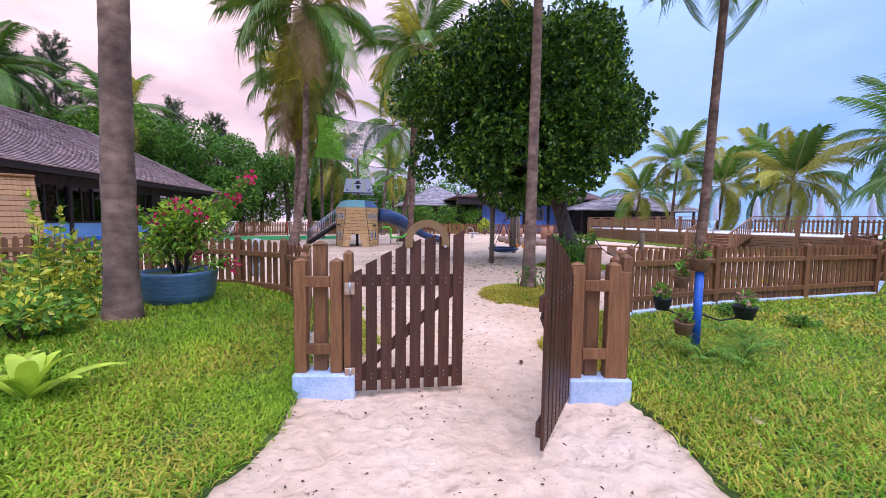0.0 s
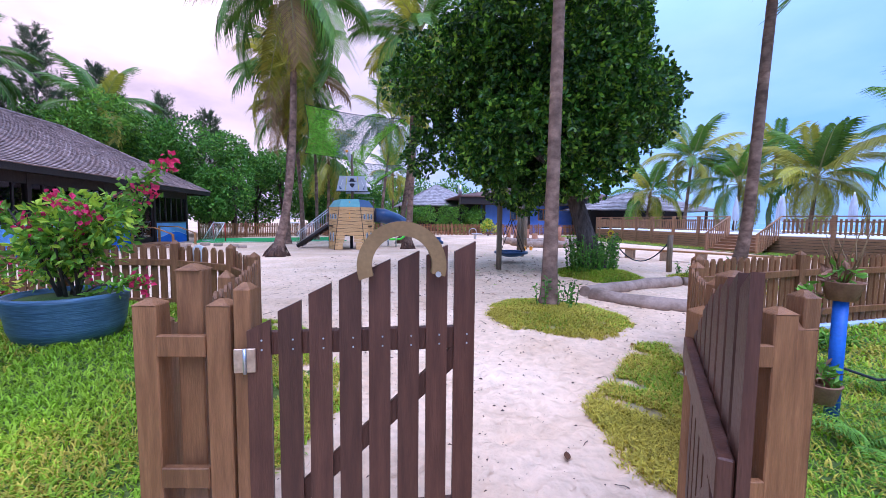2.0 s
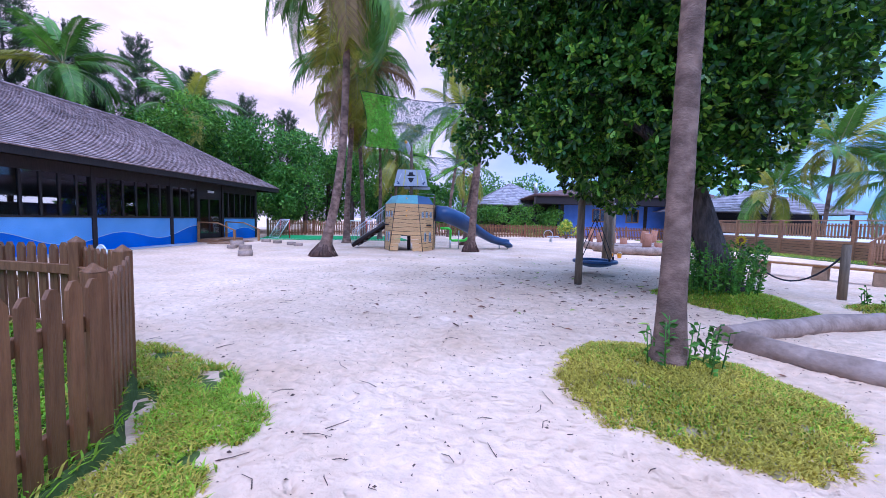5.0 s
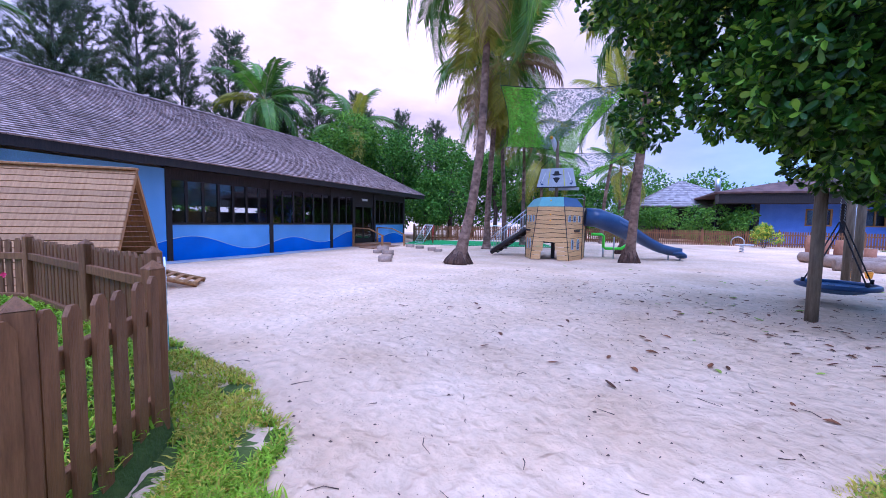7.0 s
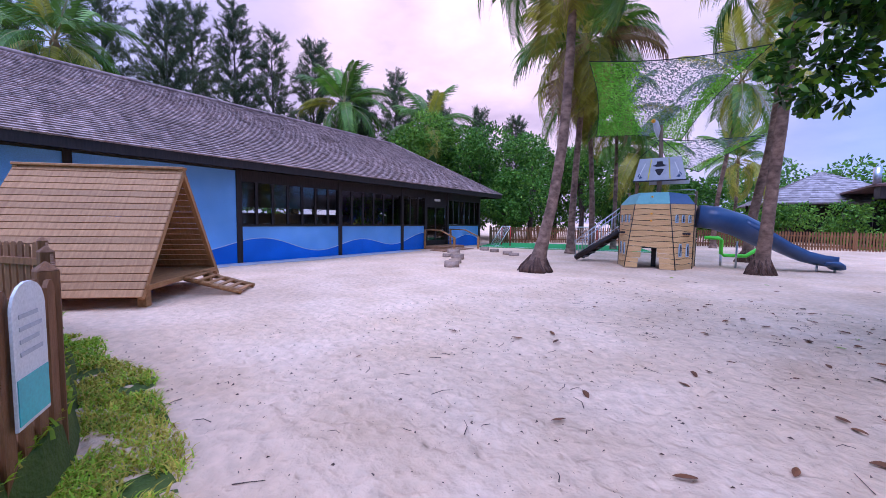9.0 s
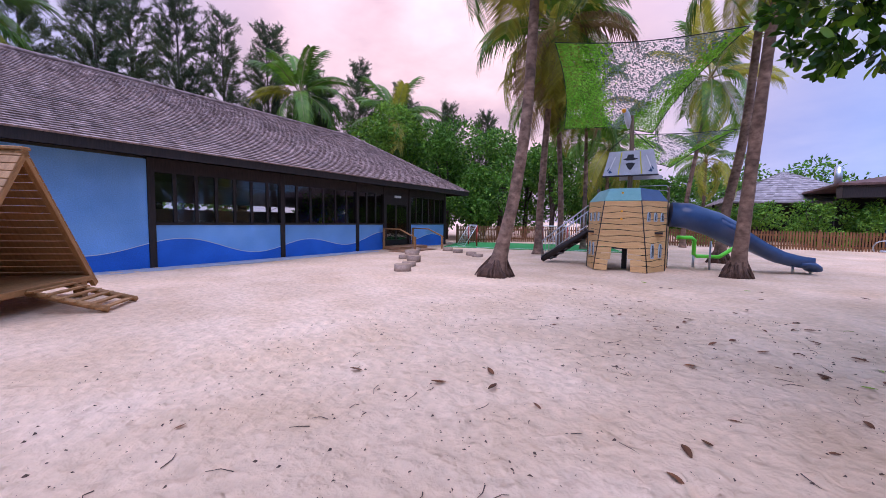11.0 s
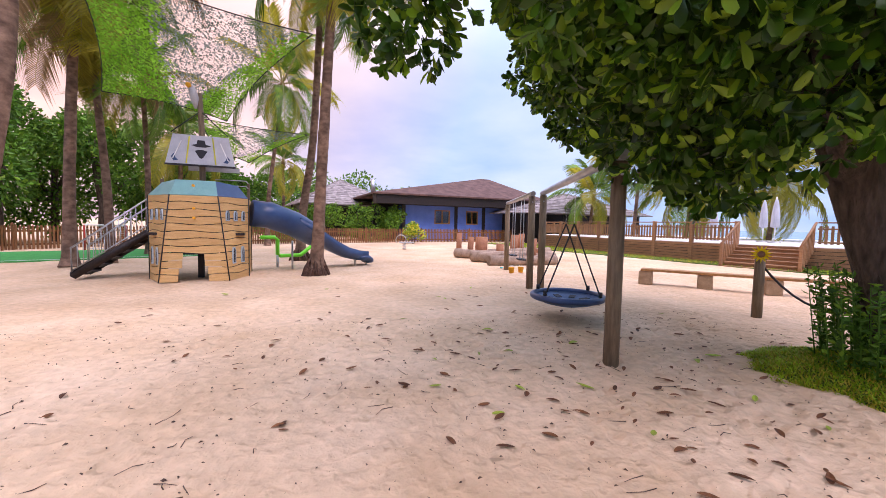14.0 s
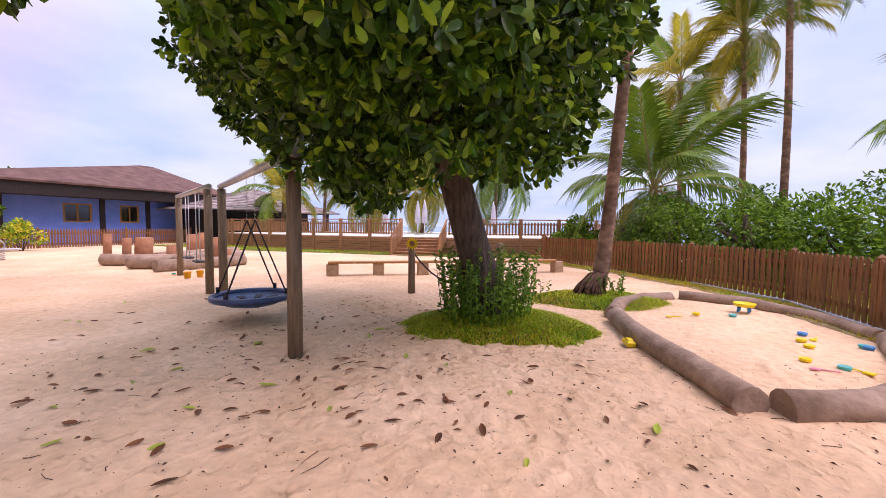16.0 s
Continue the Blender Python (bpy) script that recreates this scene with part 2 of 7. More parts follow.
M_PALEFRAME = mat("pale_window_frame", (0.34, 0.44, 0.50), (0.44, 0.54, 0.60), scale=4, rough=0.5, bump=0.05)
M_TEAL = mat("teal_panel", (0.13, 0.34, 0.33), (0.18, 0.41, 0.39), scale=4, rough=0.5, bump=0.05)
M_NAVY = mat("navy_plastic", (0.018, 0.05, 0.13), (0.03, 0.075, 0.18), scale=3, rough=0.35, bump=0.03, spec=0.5)
M_GREY = mat("grey_panel", (0.42, 0.44, 0.48), (0.52, 0.54, 0.57), scale=5, rough=0.5, bump=0.05)
M_BLACK = mat("black_marks", (0.012, 0.012, 0.016), (0.025, 0.025, 0.03), scale=6, rough=0.6, bump=0)
M_STEEL = mat("galvanised_steel", (0.42, 0.43, 0.44), (0.56, 0.57, 0.58), scale=8, rough=0.38, bump=0.05, metal=0.85)
M_LIMEPIPE = mat("lime_green_pipe", (0.09, 0.70, 0.02), (0.13, 0.82, 0.04), scale=5, rough=0.35, bump=0)
M_NET_G = mat("green_camouflage_net", (0.18, 0.52, 0.03), (0.32, 0.68, 0.07), scale=2, rough=0.7, bump=0, leaf=0.6, island=0.3, fine=8)
M_NET_W = mat("pale_camouflage_net", (0.16, 0.24, 0.20), (0.36, 0.44, 0.42), scale=2, rough=0.7, bump=0, leaf=0.45, island=0.3, fine=8)
M_POST = mat("round_timber_post", (0.15, 0.105, 0.065), (0.26, 0.19, 0.12), scale=5, rough=0.75, bump=0.4, stretch=(6, 6, 0.7), fine=24)
M_LOG = mat("weathered_log", (0.22, 0.15, 0.105), (0.40, 0.29, 0.22), scale=4, rough=0.85, bump=0.6, fine=18, vary=0.15, bdist=0.02)
M_LOGEND = mat("sawn_log_end", (0.34, 0.22, 0.13), (0.48, 0.33, 0.21), scale=8, rough=0.8, bump=0.2, fine=40)
M_REDLOG = mat("reddish_log", (0.30, 0.12, 0.06), (0.44, 0.20, 0.11), scale=4, rough=0.75, bump=0.4, fine=18, vary=0.15)
M_ROPE = mat("dark_rope", (0.02, 0.02, 0.025), (0.05, 0.05, 0.055), scale=30, rough=0.8, bump=0.3)
M_RUBBER = mat("black_rubber", (0.012, 0.013, 0.016), (0.03, 0.032, 0.038), scale=12, rough=0.6, bump=0.1)
M_BLUEGREY = mat("blue_grey_webbing", (0.07, 0.14, 0.27), (0.13, 0.22, 0.38), scale=12, rough=0.6, bump=0.2)
M_POT = mat("blue_glazed_pot", (0.045, 0.10, 0.17), (0.10, 0.185, 0.275), scale=6, rough=0.42, bump=0.5, stretch=(1, 1, 9), fine=10)
M_BLUEPOLE = mat("blue_painted_pole", (0.02, 0.10, 0.42), (0.03, 0.14, 0.52), scale=6, rough=0.5, bump=0.1)
M_TERRA = mat("rusty_basket", (0.24, 0.11, 0.06), (0.36, 0.18, 0.10), scale=12, rough=0.8, bump=0.5)
M_BRASS = mat("hinge_metal", (0.45, 0.32, 0.22), (0.60, 0.45, 0.32), scale=14, rough=0.45, bump=0.1, metal=0.7)
M_ARCH = mat("olive_gate_arch", (0.17, 0.095, 0.032), (0.27, 0.16, 0.06), scale=4, rough=0.5, bump=0.1)
M_TURF = mat("artificial_turf", (0.015, 0.25, 0.05), (0.03, 0.34, 0.08), scale=10, rough=0.9, bump=0.3, fine=90)
M_RED = mat("red_paint", (0.48, 0.03, 0.02), (0.58, 0.05, 0.03), scale=6, rough=0.5, bump=0)
M_YELLOW = mat("yellow_plastic", (0.80, 0.62, 0.01), (0.88, 0.70, 0.02), scale=6, rough=0.4, bump=0)
M_ORANGE = mat("orange_plastic", (0.80, 0.34, 0.01), (0.85, 0.42, 0.02), scale=6, rough=0.4, bump=0)
M_CYAN = mat("turquoise_plastic", (0.02, 0.45, 0.48), (0.04, 0.55, 0.56), scale=6, rough=0.4, bump=0)
M_TOYBLUE = mat("blue_plastic", (0.02, 0.22, 0.60), (0.03, 0.28, 0.70), scale=6, rough=0.4, bump=0)
M_TOYPINK = mat("pink_plastic", (0.75, 0.25, 0.32), (0.82, 0.32, 0.38), scale=6, rough=0.4, bump=0)
M_LITTER = mat("fallen_leaf", (0.10, 0.035, 0.014), (0.27, 0.10, 0.03), scale=9, rough=0.75, bump=0.2, vary=0.45)
M_LITTER_G = mat("fallen_green_leaf", (0.26, 0.36, 0.03), (0.42, 0.46, 0.05), scale=9, rough=0.6, bump=0.2, vary=0.2)
M_TWIG = mat("twig", (0.06, 0.035, 0.025), (0.14, 0.085, 0.055), scale=9, rough=0.85, bump=0.2)
M_SEA = mat("sea_water", (0.10, 0.26, 0.33), (0.16, 0.34, 0.41), scale=0.05, rough=0.12, bump=0.3, fine=1.2, bdist=0.1)
M_UMBR = mat("folded_canvas", (0.40, 0.42, 0.48), (0.52, 0.54, 0.60), scale=4, rough=0.8, bump=0.2, stretch=(5, 5, 0.6))
M_THATCH = mat("grey_thatch", (0.22, 0.19, 0.18), (0.36, 0.31, 0.30), scale=3, rough=0.9, bump=0.5, island=0.25, fine=30)
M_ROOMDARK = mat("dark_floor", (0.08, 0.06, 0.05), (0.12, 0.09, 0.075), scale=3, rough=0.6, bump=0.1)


# ---- helpers of this scene ----
def mesh_of(name, bm, material):
    me = bpy.data.meshes.new(name)
    bm.to_mesh(me)
    bm.free()
    for mm in material if isinstance(material, (list, tuple)) else (material,):
        me.materials.append(mm)
    return me


def part(name, bm, material, parent=None, label="", m=None):
    ob = new(name, mesh_of(name, bm, material))
    if parent is not None:
        ob.parent = parent
    if m is not None:
        ob.matrix_basis = m
    if label:
        ob["label"] = label
    return ob


def piece(name, me, parent, m):
    ob = new(name, me)
    ob.parent = parent
    ob.matrix_basis = m
    return ob


def empty(name, m, label="", category="", group="", kind=""):
    ob = new(name)
    ob.empty_display_size = 0.1
    ob.matrix_basis = m
    return tagged(ob, label, category, group, kind)


def box(bm, x0, y0, z0, x1, y1, z1, bevel=0.0, m=None):
    """A box with chamfered edges."""
    geom = bmesh.ops.create_cube(bm, size=1.0)
    vs = geom["verts"]
    bmesh.ops.scale(bm, vec=(x1 - x0, y1 - y0, z1 - z0), verts=vs)
    bmesh.ops.translate(bm, vec=((x0 + x1) / 2, (y0 + y1) / 2, (z0 + z1) / 2), verts=vs)
    if bevel:
        es = list({e for v in vs for e in v.link_edges})
        r = bmesh.ops.bevel(bm, geom=es, offset=bevel, segments=1, affect="EDGES")
        vs = list({v for fc in r["faces"] for v in fc.verts} | {v for v in vs if v.is_valid})
    if m is not None:
        bmesh.ops.transform(bm, matrix=m, verts=vs)
    return vs


def boxbm(*a, **k):
    bm = bmesh.new()
    box(bm, *a, **k)
    return bm


def tube(bm, pts, radii, sides=8, caps=True, wobble=0.0, squash=1.0):
    """A tapering tube along points."""
    pts = [Vector(p) for p in pts]
    rings = []
    for i, p in enumerate(pts):
        d = (pts[min(i + 1, len(pts) - 1)] - pts[max(i - 1, 0)]).normalized()
        a = d.cross(Vector((0, 0, 1))) if abs(d.z) < 0.95 else d.cross(Vector((0, 1, 0)))
        a.normalize()
        b = d.cross(a)
        r = radii[i] if isinstance(radii, (list, tuple)) else radii
        ring = []
        for k in range(sides):
            th = 2 * math.pi * k / sides
            rr = r * (1 + wobble * noise.noise(p * 2.3 + Vector((math.cos(th), math.sin(th), 0))))
            ring.append(bm.verts.new(p + a * math.cos(th) * rr + b * math.sin(th) * rr * squash))
        rings.append(ring)
    for r0, r1 in zip(rings, rings[1:]):
        for k in range(sides):
            f = bm.faces.new((r0[k], r0[(k + 1) % sides], r1[(k + 1) % sides], r1[k]))
            f.smooth = True
    if caps:
        bm.faces.new(rings[0][::-1])
        bm.faces.new(rings[-1])
    return rings


def tubebm(*a, **k):
    bm = bmesh.new()
    tube(bm, *a, **k)
    bmesh.ops.recalc_face_normals(bm, faces=bm.faces)
    return bm


def lathe(profile, sides=24):
    """A turned shape from (radius, height) pairs."""
    bm = bmesh.new()
    rings = [[bm.verts.new((r * math.cos(2 * math.pi * k / sides), r * math.sin(2 * math.pi * k / sides), z)) for k in range(sides)] for r, z in profile]
    for r0, r1 in zip(rings, rings[1:]):
        for k in range(sides):
            f = bm.faces.new((r0[k], r0[(k + 1) % sides], r1[(k + 1) % sides], r1[k]))
            f.smooth = True
    bm.faces.new(rings[0][::-1])
    bm.faces.new(rings[-1])
    return bm


def prism(outline, depth, axis="y"):
    """An outline in the x, z plane, pushed along y by depth."""
    bm = bmesh.new()
    a = [bm.verts.new((x, 0, z)) for x, z in outline]
    b = [bm.verts.new((x, depth, z)) for x, z in outline]
    n = len(a)
    bm.faces.new(a)
    bm.faces.new(b[::-1])
    for i in range(n):
        bm.faces.new((a[i], b[i], b[(i + 1) % n], a[(i + 1) % n]))
    bmesh.ops.recalc_face_normals(bm, faces=bm.faces)
    return bm


def raw_mesh(name, verts, faces, materials, smooth=False):
    me = bpy.data.meshes.new(name)
    me.from_pydata(verts.tolist() if isinstance(verts, np.ndarray) else verts, [], faces.tolist() if isinstance(faces, np.ndarray) else faces)
    for mm in materials:
        me.materials.append(mm)
    if smooth:
        me.polygons.foreach_set("use_smooth", [True] * len(me.polygons))
    return me


def heading(x, y):
    """Degrees about z that turn +x to the direction (x, y)."""
    return math.degrees(math.atan2(y, x))


def leaf_cloud(name, centres, normals, rng, length, width, materials, share=0.0, droop=0.3, fold=0.25, blunt=False):
    """Many pointed leaves, each a folded four-sided blade."""
    n = len(centres)
    d = normals + rng.normal(0, 0.65, (n, 3))
    d[:, 2] -= droop
    d /= np.linalg.norm(d, axis=1)[:, None]
    s = np.cross(d, rng.normal(0, 1, (n, 3)))
    s /= np.linalg.norm(s, axis=1)[:, None]
    up = np.cross(s, d)
    L = (length * rng.uniform(0.65, 1.25, n))[:, None]
    W = (width * rng.uniform(0.7, 1.2, n))[:, None]
    base, tip = centres - d * L * 0.5, centres + d * L * 0.5 - up * L * 0.12
    mid = centres + d * L * 0.08 - up * W * fold
    a, b = centres + d * L * 0.1 + s * W * 0.5, centres + d * L * 0.1 - s * W * 0.5
    if blunt:
        # a leaf that is widest near its rounded end
        a, b = centres + d * L * 0.06 + s * W * 0.46, centres + d * L * 0.06 - s * W * 0.46
        a2, b2 = centres + d * L * 0.36 + s * W * 0.4 - up * L * 0.05, centres + d * L * 0.36 - s * W * 0.4 - up * L * 0.05
        mid = centres + d * L * 0.2 - up * W * fold * 0.8
        verts = np.stack([base, a, a2, tip, b2, b, mid], 1).reshape(-1, 3)
        i = (np.arange(n) * 7)[:, None]
        faces = np.concatenate([i + [0, 1, 6], i + [1, 2, 6], i + [2, 3, 6], i + [3, 4, 6], i + [4, 5, 6], i + [5, 0, 6]], 1).reshape(-1, 3)
        me = raw_mesh(name, verts, faces, materials, smooth=True)
        if share and len(materials) > 1:
            me.polygons.foreach_set("material_index", np.repeat((rng.random(n) < share).astype(np.int32), 6))
        return me
    verts = np.stack([base, a, tip, b, mid], 1).reshape(-1, 3)
    i = (np.arange(n) * 5)[:, None]
    faces = np.concatenate([i + [0, 1, 4], i + [1, 2, 4], i + [2, 3, 4], i + [3, 0, 4]], 1).reshape(-1, 3)
    me = raw_mesh(name, verts, faces, materials)
    if share and len(materials) > 1:
        me.polygons.foreach_set("material_index", np.repeat((rng.random(n) < share).astype(np.int32), 4))
    return me


def blob_points(rng, n, blobs, shell=0.55):
    """Points and outward ways spread over the outer part of a set of (centre, radii) clumps, with gaps."""
    w = np.array([r[0] * r[1] + r[1] * r[2] + r[0] * r[2] for _, r in blobs])
    k = rng.choice(len(blobs), n, p=w / w.sum())
    c, r = np.array([b[0] for b in blobs])[k], np.array([b[1] for b in blobs])[k]
    d = rng.normal(0, 1, (n, 3))
    d /= np.linalg.norm(d, axis=1)[:, None]
    rad = shell + (1 - shell) * rng.random(n) ** 0.6
    rad *= 1 + 0.14 * np.sin(5 * d[:, 0] + 3 * k) * np.cos(4 * d[:, 1] + k) + rng.normal(0, 0.05, n)
    return c + d * r * rad[:, None], d


# ---- ground ----
def ground_height(x, y):
    v = Vector((x, y, 0))
    return 0.022 * noise.noise(v * 0.55) + 0.016 * noise.noise(v * 1.9 + Vector((7, 3, 0))) + 0.013 * noise.noise(v * 3.6) - 0.008


def build_ground():
    out = [2, 5, 12, 30, 80, 250, 1500]

    def axis(lo, near, far, hi, step):
        inner = list(np.arange(lo, near, 0.125)) + list(np.arange(near, far, step)) + list(np.arange(far, hi + 1e-6, 0.125))
        return np.array([lo - o for o in out[::-1]] + inner + [hi + o for o in out])

    xs, ys = axis(-14, -6, 4.5, 11, 0.05), axis(0, 0.5, 17, 26, 0.05)
    nx, ny = len(xs), len(ys)
    X, Y = np.meshgrid(xs, ys)
    Z = np.full(X.shape, -0.008)
    for j in range(ny):
        for i in range(nx):
            if -14 <= xs[i] <= 11 and 0 <= ys[j] <= 26:
                Z[j, i] = ground_height(xs[i], ys[j])
    Z[X > 35] = -0.6
    # trodden prints: long shallow dents with a pushed-up rim
    rng = np.random.default_rng(8)
    for k in range(3600):
        cx, cy = rng.uniform(-6.2, 4.6), rng.uniform(0.6, 17.5)
        a, ln, wd, deep = rng.uniform(0, 6.28), rng.uniform(0.07, 0.15), rng.uniform(0.04, 0.07), rng.uniform(0.006, 0.022)
        i0, i1 = np.searchsorted(xs, (cx - 0.35, cx + 0.35))
        j0, j1 = np.searchsorted(ys, (cy - 0.35, cy + 0.35))
        dx, dy = X[j0:j1, i0:i1] - cx, Y[j0:j1, i0:i1] - cy
        u, v = (dx * math.cos(a) + dy * math.sin(a)) / ln, (dy * math.cos(a) - dx * math.sin(a)) / wd
        r2 = u * u + v * v
        Z[j0:j1, i0:i1] += deep * (0.55 * np.exp(-((np.sqrt(r2) - 1.5) ** 2) / 0.12) - np.exp(-r2 * r2))
    verts = np.stack([X, Y, Z], -1).reshape(-1, 3)
    faces = [(j * nx + i, j * nx + i + 1, (j + 1) * nx + i + 1, (j + 1) * nx + i) for j in range(ny - 1) for i in range(nx - 1)]
    ob = new("ground", raw_mesh("ground", verts, faces, [M_SAND], smooth=True))
    tagged(ob, "pale trodden coral sand with footprints and shallow ripples", "sand", kind="structure")
    me = raw_mesh("water", [(34, -600, -0.25), (1400, -600, -0.25), (1400, 1400, -0.25), (34, 1400, -0.25)], [(0, 1, 2, 3)], [M_SEA])
    tagged(new("water", me), "calm grey-blue sea beyond the beach", "sea", kind="structure")


build_ground()


def inside_poly(px, py, poly):
    hit = np.zeros(len(px), bool)
    n = len(poly)
    for i in range(n):
        (x0, y0), (x1, y1) = poly[i], poly[(i + 1) % n]
        c = ((y0 > py) != (y1 > py)) & (px < (x1 - x0) * (py - y0) / (y1 - y0 + 1e-12) + x0)
        hit ^= c
    return hit


def fill_turf(bm, loop, grid):
    """Closes the outline with triangles that follow the height of the inner points."""
    pts = [Vector((v.co.x, v.co.y)) for v in loop + grid]
    ring = list(range(len(loop)))
    _, _, tris, origin, _, _ = delaunay_2d_cdt(pts, [(k, (k + 1) % len(ring)) for k in ring], [ring], 1, 1e-5)
    every = loop + grid
    for tri in tris:
        f = bm.faces.new([every[origin[k][0]] for k in tri])
        f.smooth = True


def lawn(name, outline, blades, label, z=0.03, rise=0.0, mound=0.0, centre=None, h=0.075, dry=0.3, seed=1, step=0.14, edge=0.12, bare=0.0, near=None):
    """A raised turf sheet with a ragged edge, and its blades of grass."""
    rng = np.random.default_rng(seed)
    xs, ys = [p[0] for p in outline], [p[1] for p in outline]
    poly = []
    for (x0, y0), (x1, y1) in zip(outline, outline[1:] + outline[:1]):
        n = max(2, int(math.hypot(x1 - x0, y1 - y0) / 0.18))
        for k in range(n):
            t = k / n
            x, y = x0 + (x1 - x0) * t, y0 + (y1 - y0) * t
            v = Vector((x, y, seed))
            poly.append((x + edge * noise.noise(v * 2.1), y + edge * noise.noise(v * 2.1 + Vector((9, 9, 0)))))
    if centre:
        polar = sorted((math.atan2(y - centre[1], x - centre[0]), math.hypot(x - centre[0], y - centre[1])) for x, y in poly)
        angs, reach = [a for a, r in polar], [r for a, r in polar]

    def top(x, y):
        zz = z - 0.012 + 0.02 * noise.noise(Vector((x, y, 3)) * 1.3) + min(0.27, max(0.0, -x - 1.2) * rise)
        if centre:
            zz += mound * max(0.0, 1 - (math.hypot(x - centre[0], y - centre[1]) / np.interp(math.atan2(y - centre[1], x - centre[0]), angs, reach, period=2 * math.pi)) ** 2.4)
        return zz

    bm = bmesh.new()
    loop = [bm.verts.new((x, y, top(x, y))) for x, y in poly]
    if centre:
        rings = [loop]
        for s in (0.75, 0.5, 0.25):
            rings.append([bm.verts.new((centre[0] + (x - centre[0]) * s, centre[1] + (y - centre[1]) * s, top(centre[0] + (x - centre[0]) * s, centre[1] + (y - centre[1]) * s))) for x, y in poly])
        for r0, r1 in zip(rings, rings[1:]):
            for k in range(len(poly)):
                f = bm.faces.new((r0[k], r0[(k + 1) % len(poly)], r1[(k + 1) % len(poly)], r1[k]))
                f.smooth = True
        bm.faces.new(rings[-1])
    else:
        grid = [bm.verts.new((x, y, top(x, y))) for x in np.arange(min(xs) + 0.5, max(xs), 0.8) for y in np.arange(min(ys) + 0.5, max(ys), 0.8) if inside_poly(np.array([x]), np.array([y]), poly)[0] and min(math.hypot(x - a, y - b) for a, b in poly) > 0.3]
        fill_turf(bm, loop, grid)
    turn = 1 if sum(a[0] * b[1] - b[0] * a[1] for a, b in zip(poly, poly[1:] + poly[:1])) > 0 else -1
    skirt = []
    for k, v in enumerate(loop):
        t = loop[(k + 1) % len(loop)].co - loop[k - 1].co
        w = Vector((t.y, -t.x, 0)).normalized() * 0.05 * turn
        skirt.append(bm.verts.new((v.co.x + w.x, v.co.y + w.y, -0.05)))
    for k in range(len(loop)):
        bm.faces.new((loop[k], skirt[k], skirt[(k + 1) % len(loop)], loop[(k + 1) % len(loop)]))
    bmesh.ops.triangulate(bm, faces=[f for f in bm.faces if len(f.verts) > 4])
    bmesh.ops.recalc_face_normals(bm, faces=bm.faces)
    turf = part(name, bm, M_SOIL_DRY if dry > 0.45 else M_SOIL)
    tagged(turf, label, "lawn", kind="structure")
    # blades, thicker near the walked line
    px, py = np.empty(0), np.empty(0)
    while len(px) < blades:
        cx, cy = rng.uniform(min(xs), max(xs), blades), rng.uniform(min(ys), max(ys), blades)
        keep = inside_poly(cx, cy, poly)
        if near is not None:
            keep &= rng.random(blades) < np.clip(1.6 / (0.4 + np.hypot(cx - near[0], cy - near[1])), 0.12, 1)
        if bare:
            pat = np.sin(cx * 6.1 + 1.5 * np.sin(cy * 4.3)) * np.sin(cy * 5.7 + 2 * cx)
            keep &= pat < 1 - bare
        px, py = np.r_[px, cx[keep]], np.r_[py, cy[keep]]
    px, py = px[:blades] + rng.normal(0, 0.025, blades), py[:blades] + rng.normal(0, 0.025, blades)
    zz = np.array([top(a, b) for a, b in zip(px, py)]) - 0.005
    n = len(px)
    th = rng.uniform(0, 2 * np.pi, n)
    hh = h * rng.uniform(0.35, 1.15, n)
    lean = h * rng.uniform(0.4, 1.6, n)
    w = 0.0035 + 0.0045 * rng.random(n)
    if near is not None:
        w *= np.clip(np.hypot(px - near[0], py - near[1]) / 3.0, 1, 2.4)
    dx, dy = np.cos(th), np.sin(th)
    b0 = np.stack([px - dy * w, py + dx * w, zz], 1)
    b1 = np.stack([px + dy * w, py - dx * w, zz], 1)
    m0 = np.stack([px + dx * lean * 0.45 - dy * w * 0.8, py + dy * lean * 0.45 + dx * w * 0.8, zz + hh * 0.7], 1)
    m1 = np.stack([px + dx * lean * 0.45 + dy * w * 0.8, py + dy * lean * 0.45 - dx * w * 0.8, zz + hh * 0.7], 1)
    t0 = np.stack([px + dx * lean, py + dy * lean, zz + hh * 0.85], 1)
    verts = np.stack([b0, b1, m1, m0, t0], 1).reshape(-1, 3)
    i = np.arange(n) * 5
    quads = np.stack([i, i + 1, i + 2, i + 3], 1).tolist()
    tris = np.stack([i + 3, i + 2, i + 4], 1).tolist()
    me = raw_mesh("grass", verts, quads + tris, [M_GRASS, M_GRASS_DRY])
    patch = np.array([noise.noise(Vector((a * 0.9, b * 0.9, seed))) for a, b in zip(px, py)])
    d = ((rng.random(n) * 0.8 + patch * 0.5) < dry).astype(np.int32)
    me.polygons.foreach_set("material_index", np.r_[d, d])
    tagged(new("grass", me), "short green and yellowing lawn grass", "grass", kind="stuff")


LAWN_LEFT = [(-0.72, 4.0), (-0.66, 3.3), (-0.62, 2.8), (-0.75, 1.6), (-0.9, -1), (-14, -1), (-14, 5.2), (-9.6, 5.2), (-8.4, 6.4), (-7.1, 7.3), (-5, 7.5), (-3.5, 7.6), (-2.5, 7.3), (-1.75, 6.65)]
LAWN_RIGHT = [(2.05, 4.15), (2.2, 3.75), (2.25, 3.0), (2.5, 1.5), (2.7, -1), (16, -1), (18, 14), (14, 14.5), (12.3, 13.1), (11.3, 11.8), (9.3, 9.9), (7.3, 9.1), (5.1, 8.3), (3.2, 7.2), (2.75, 6.3)]
lawn("lawn_left", LAWN_LEFT, 160000, "lush green lawn beside the entrance path", near=(-1.2, 2.6), seed=2, dry=0.13, h=0.07, rise=0.13)
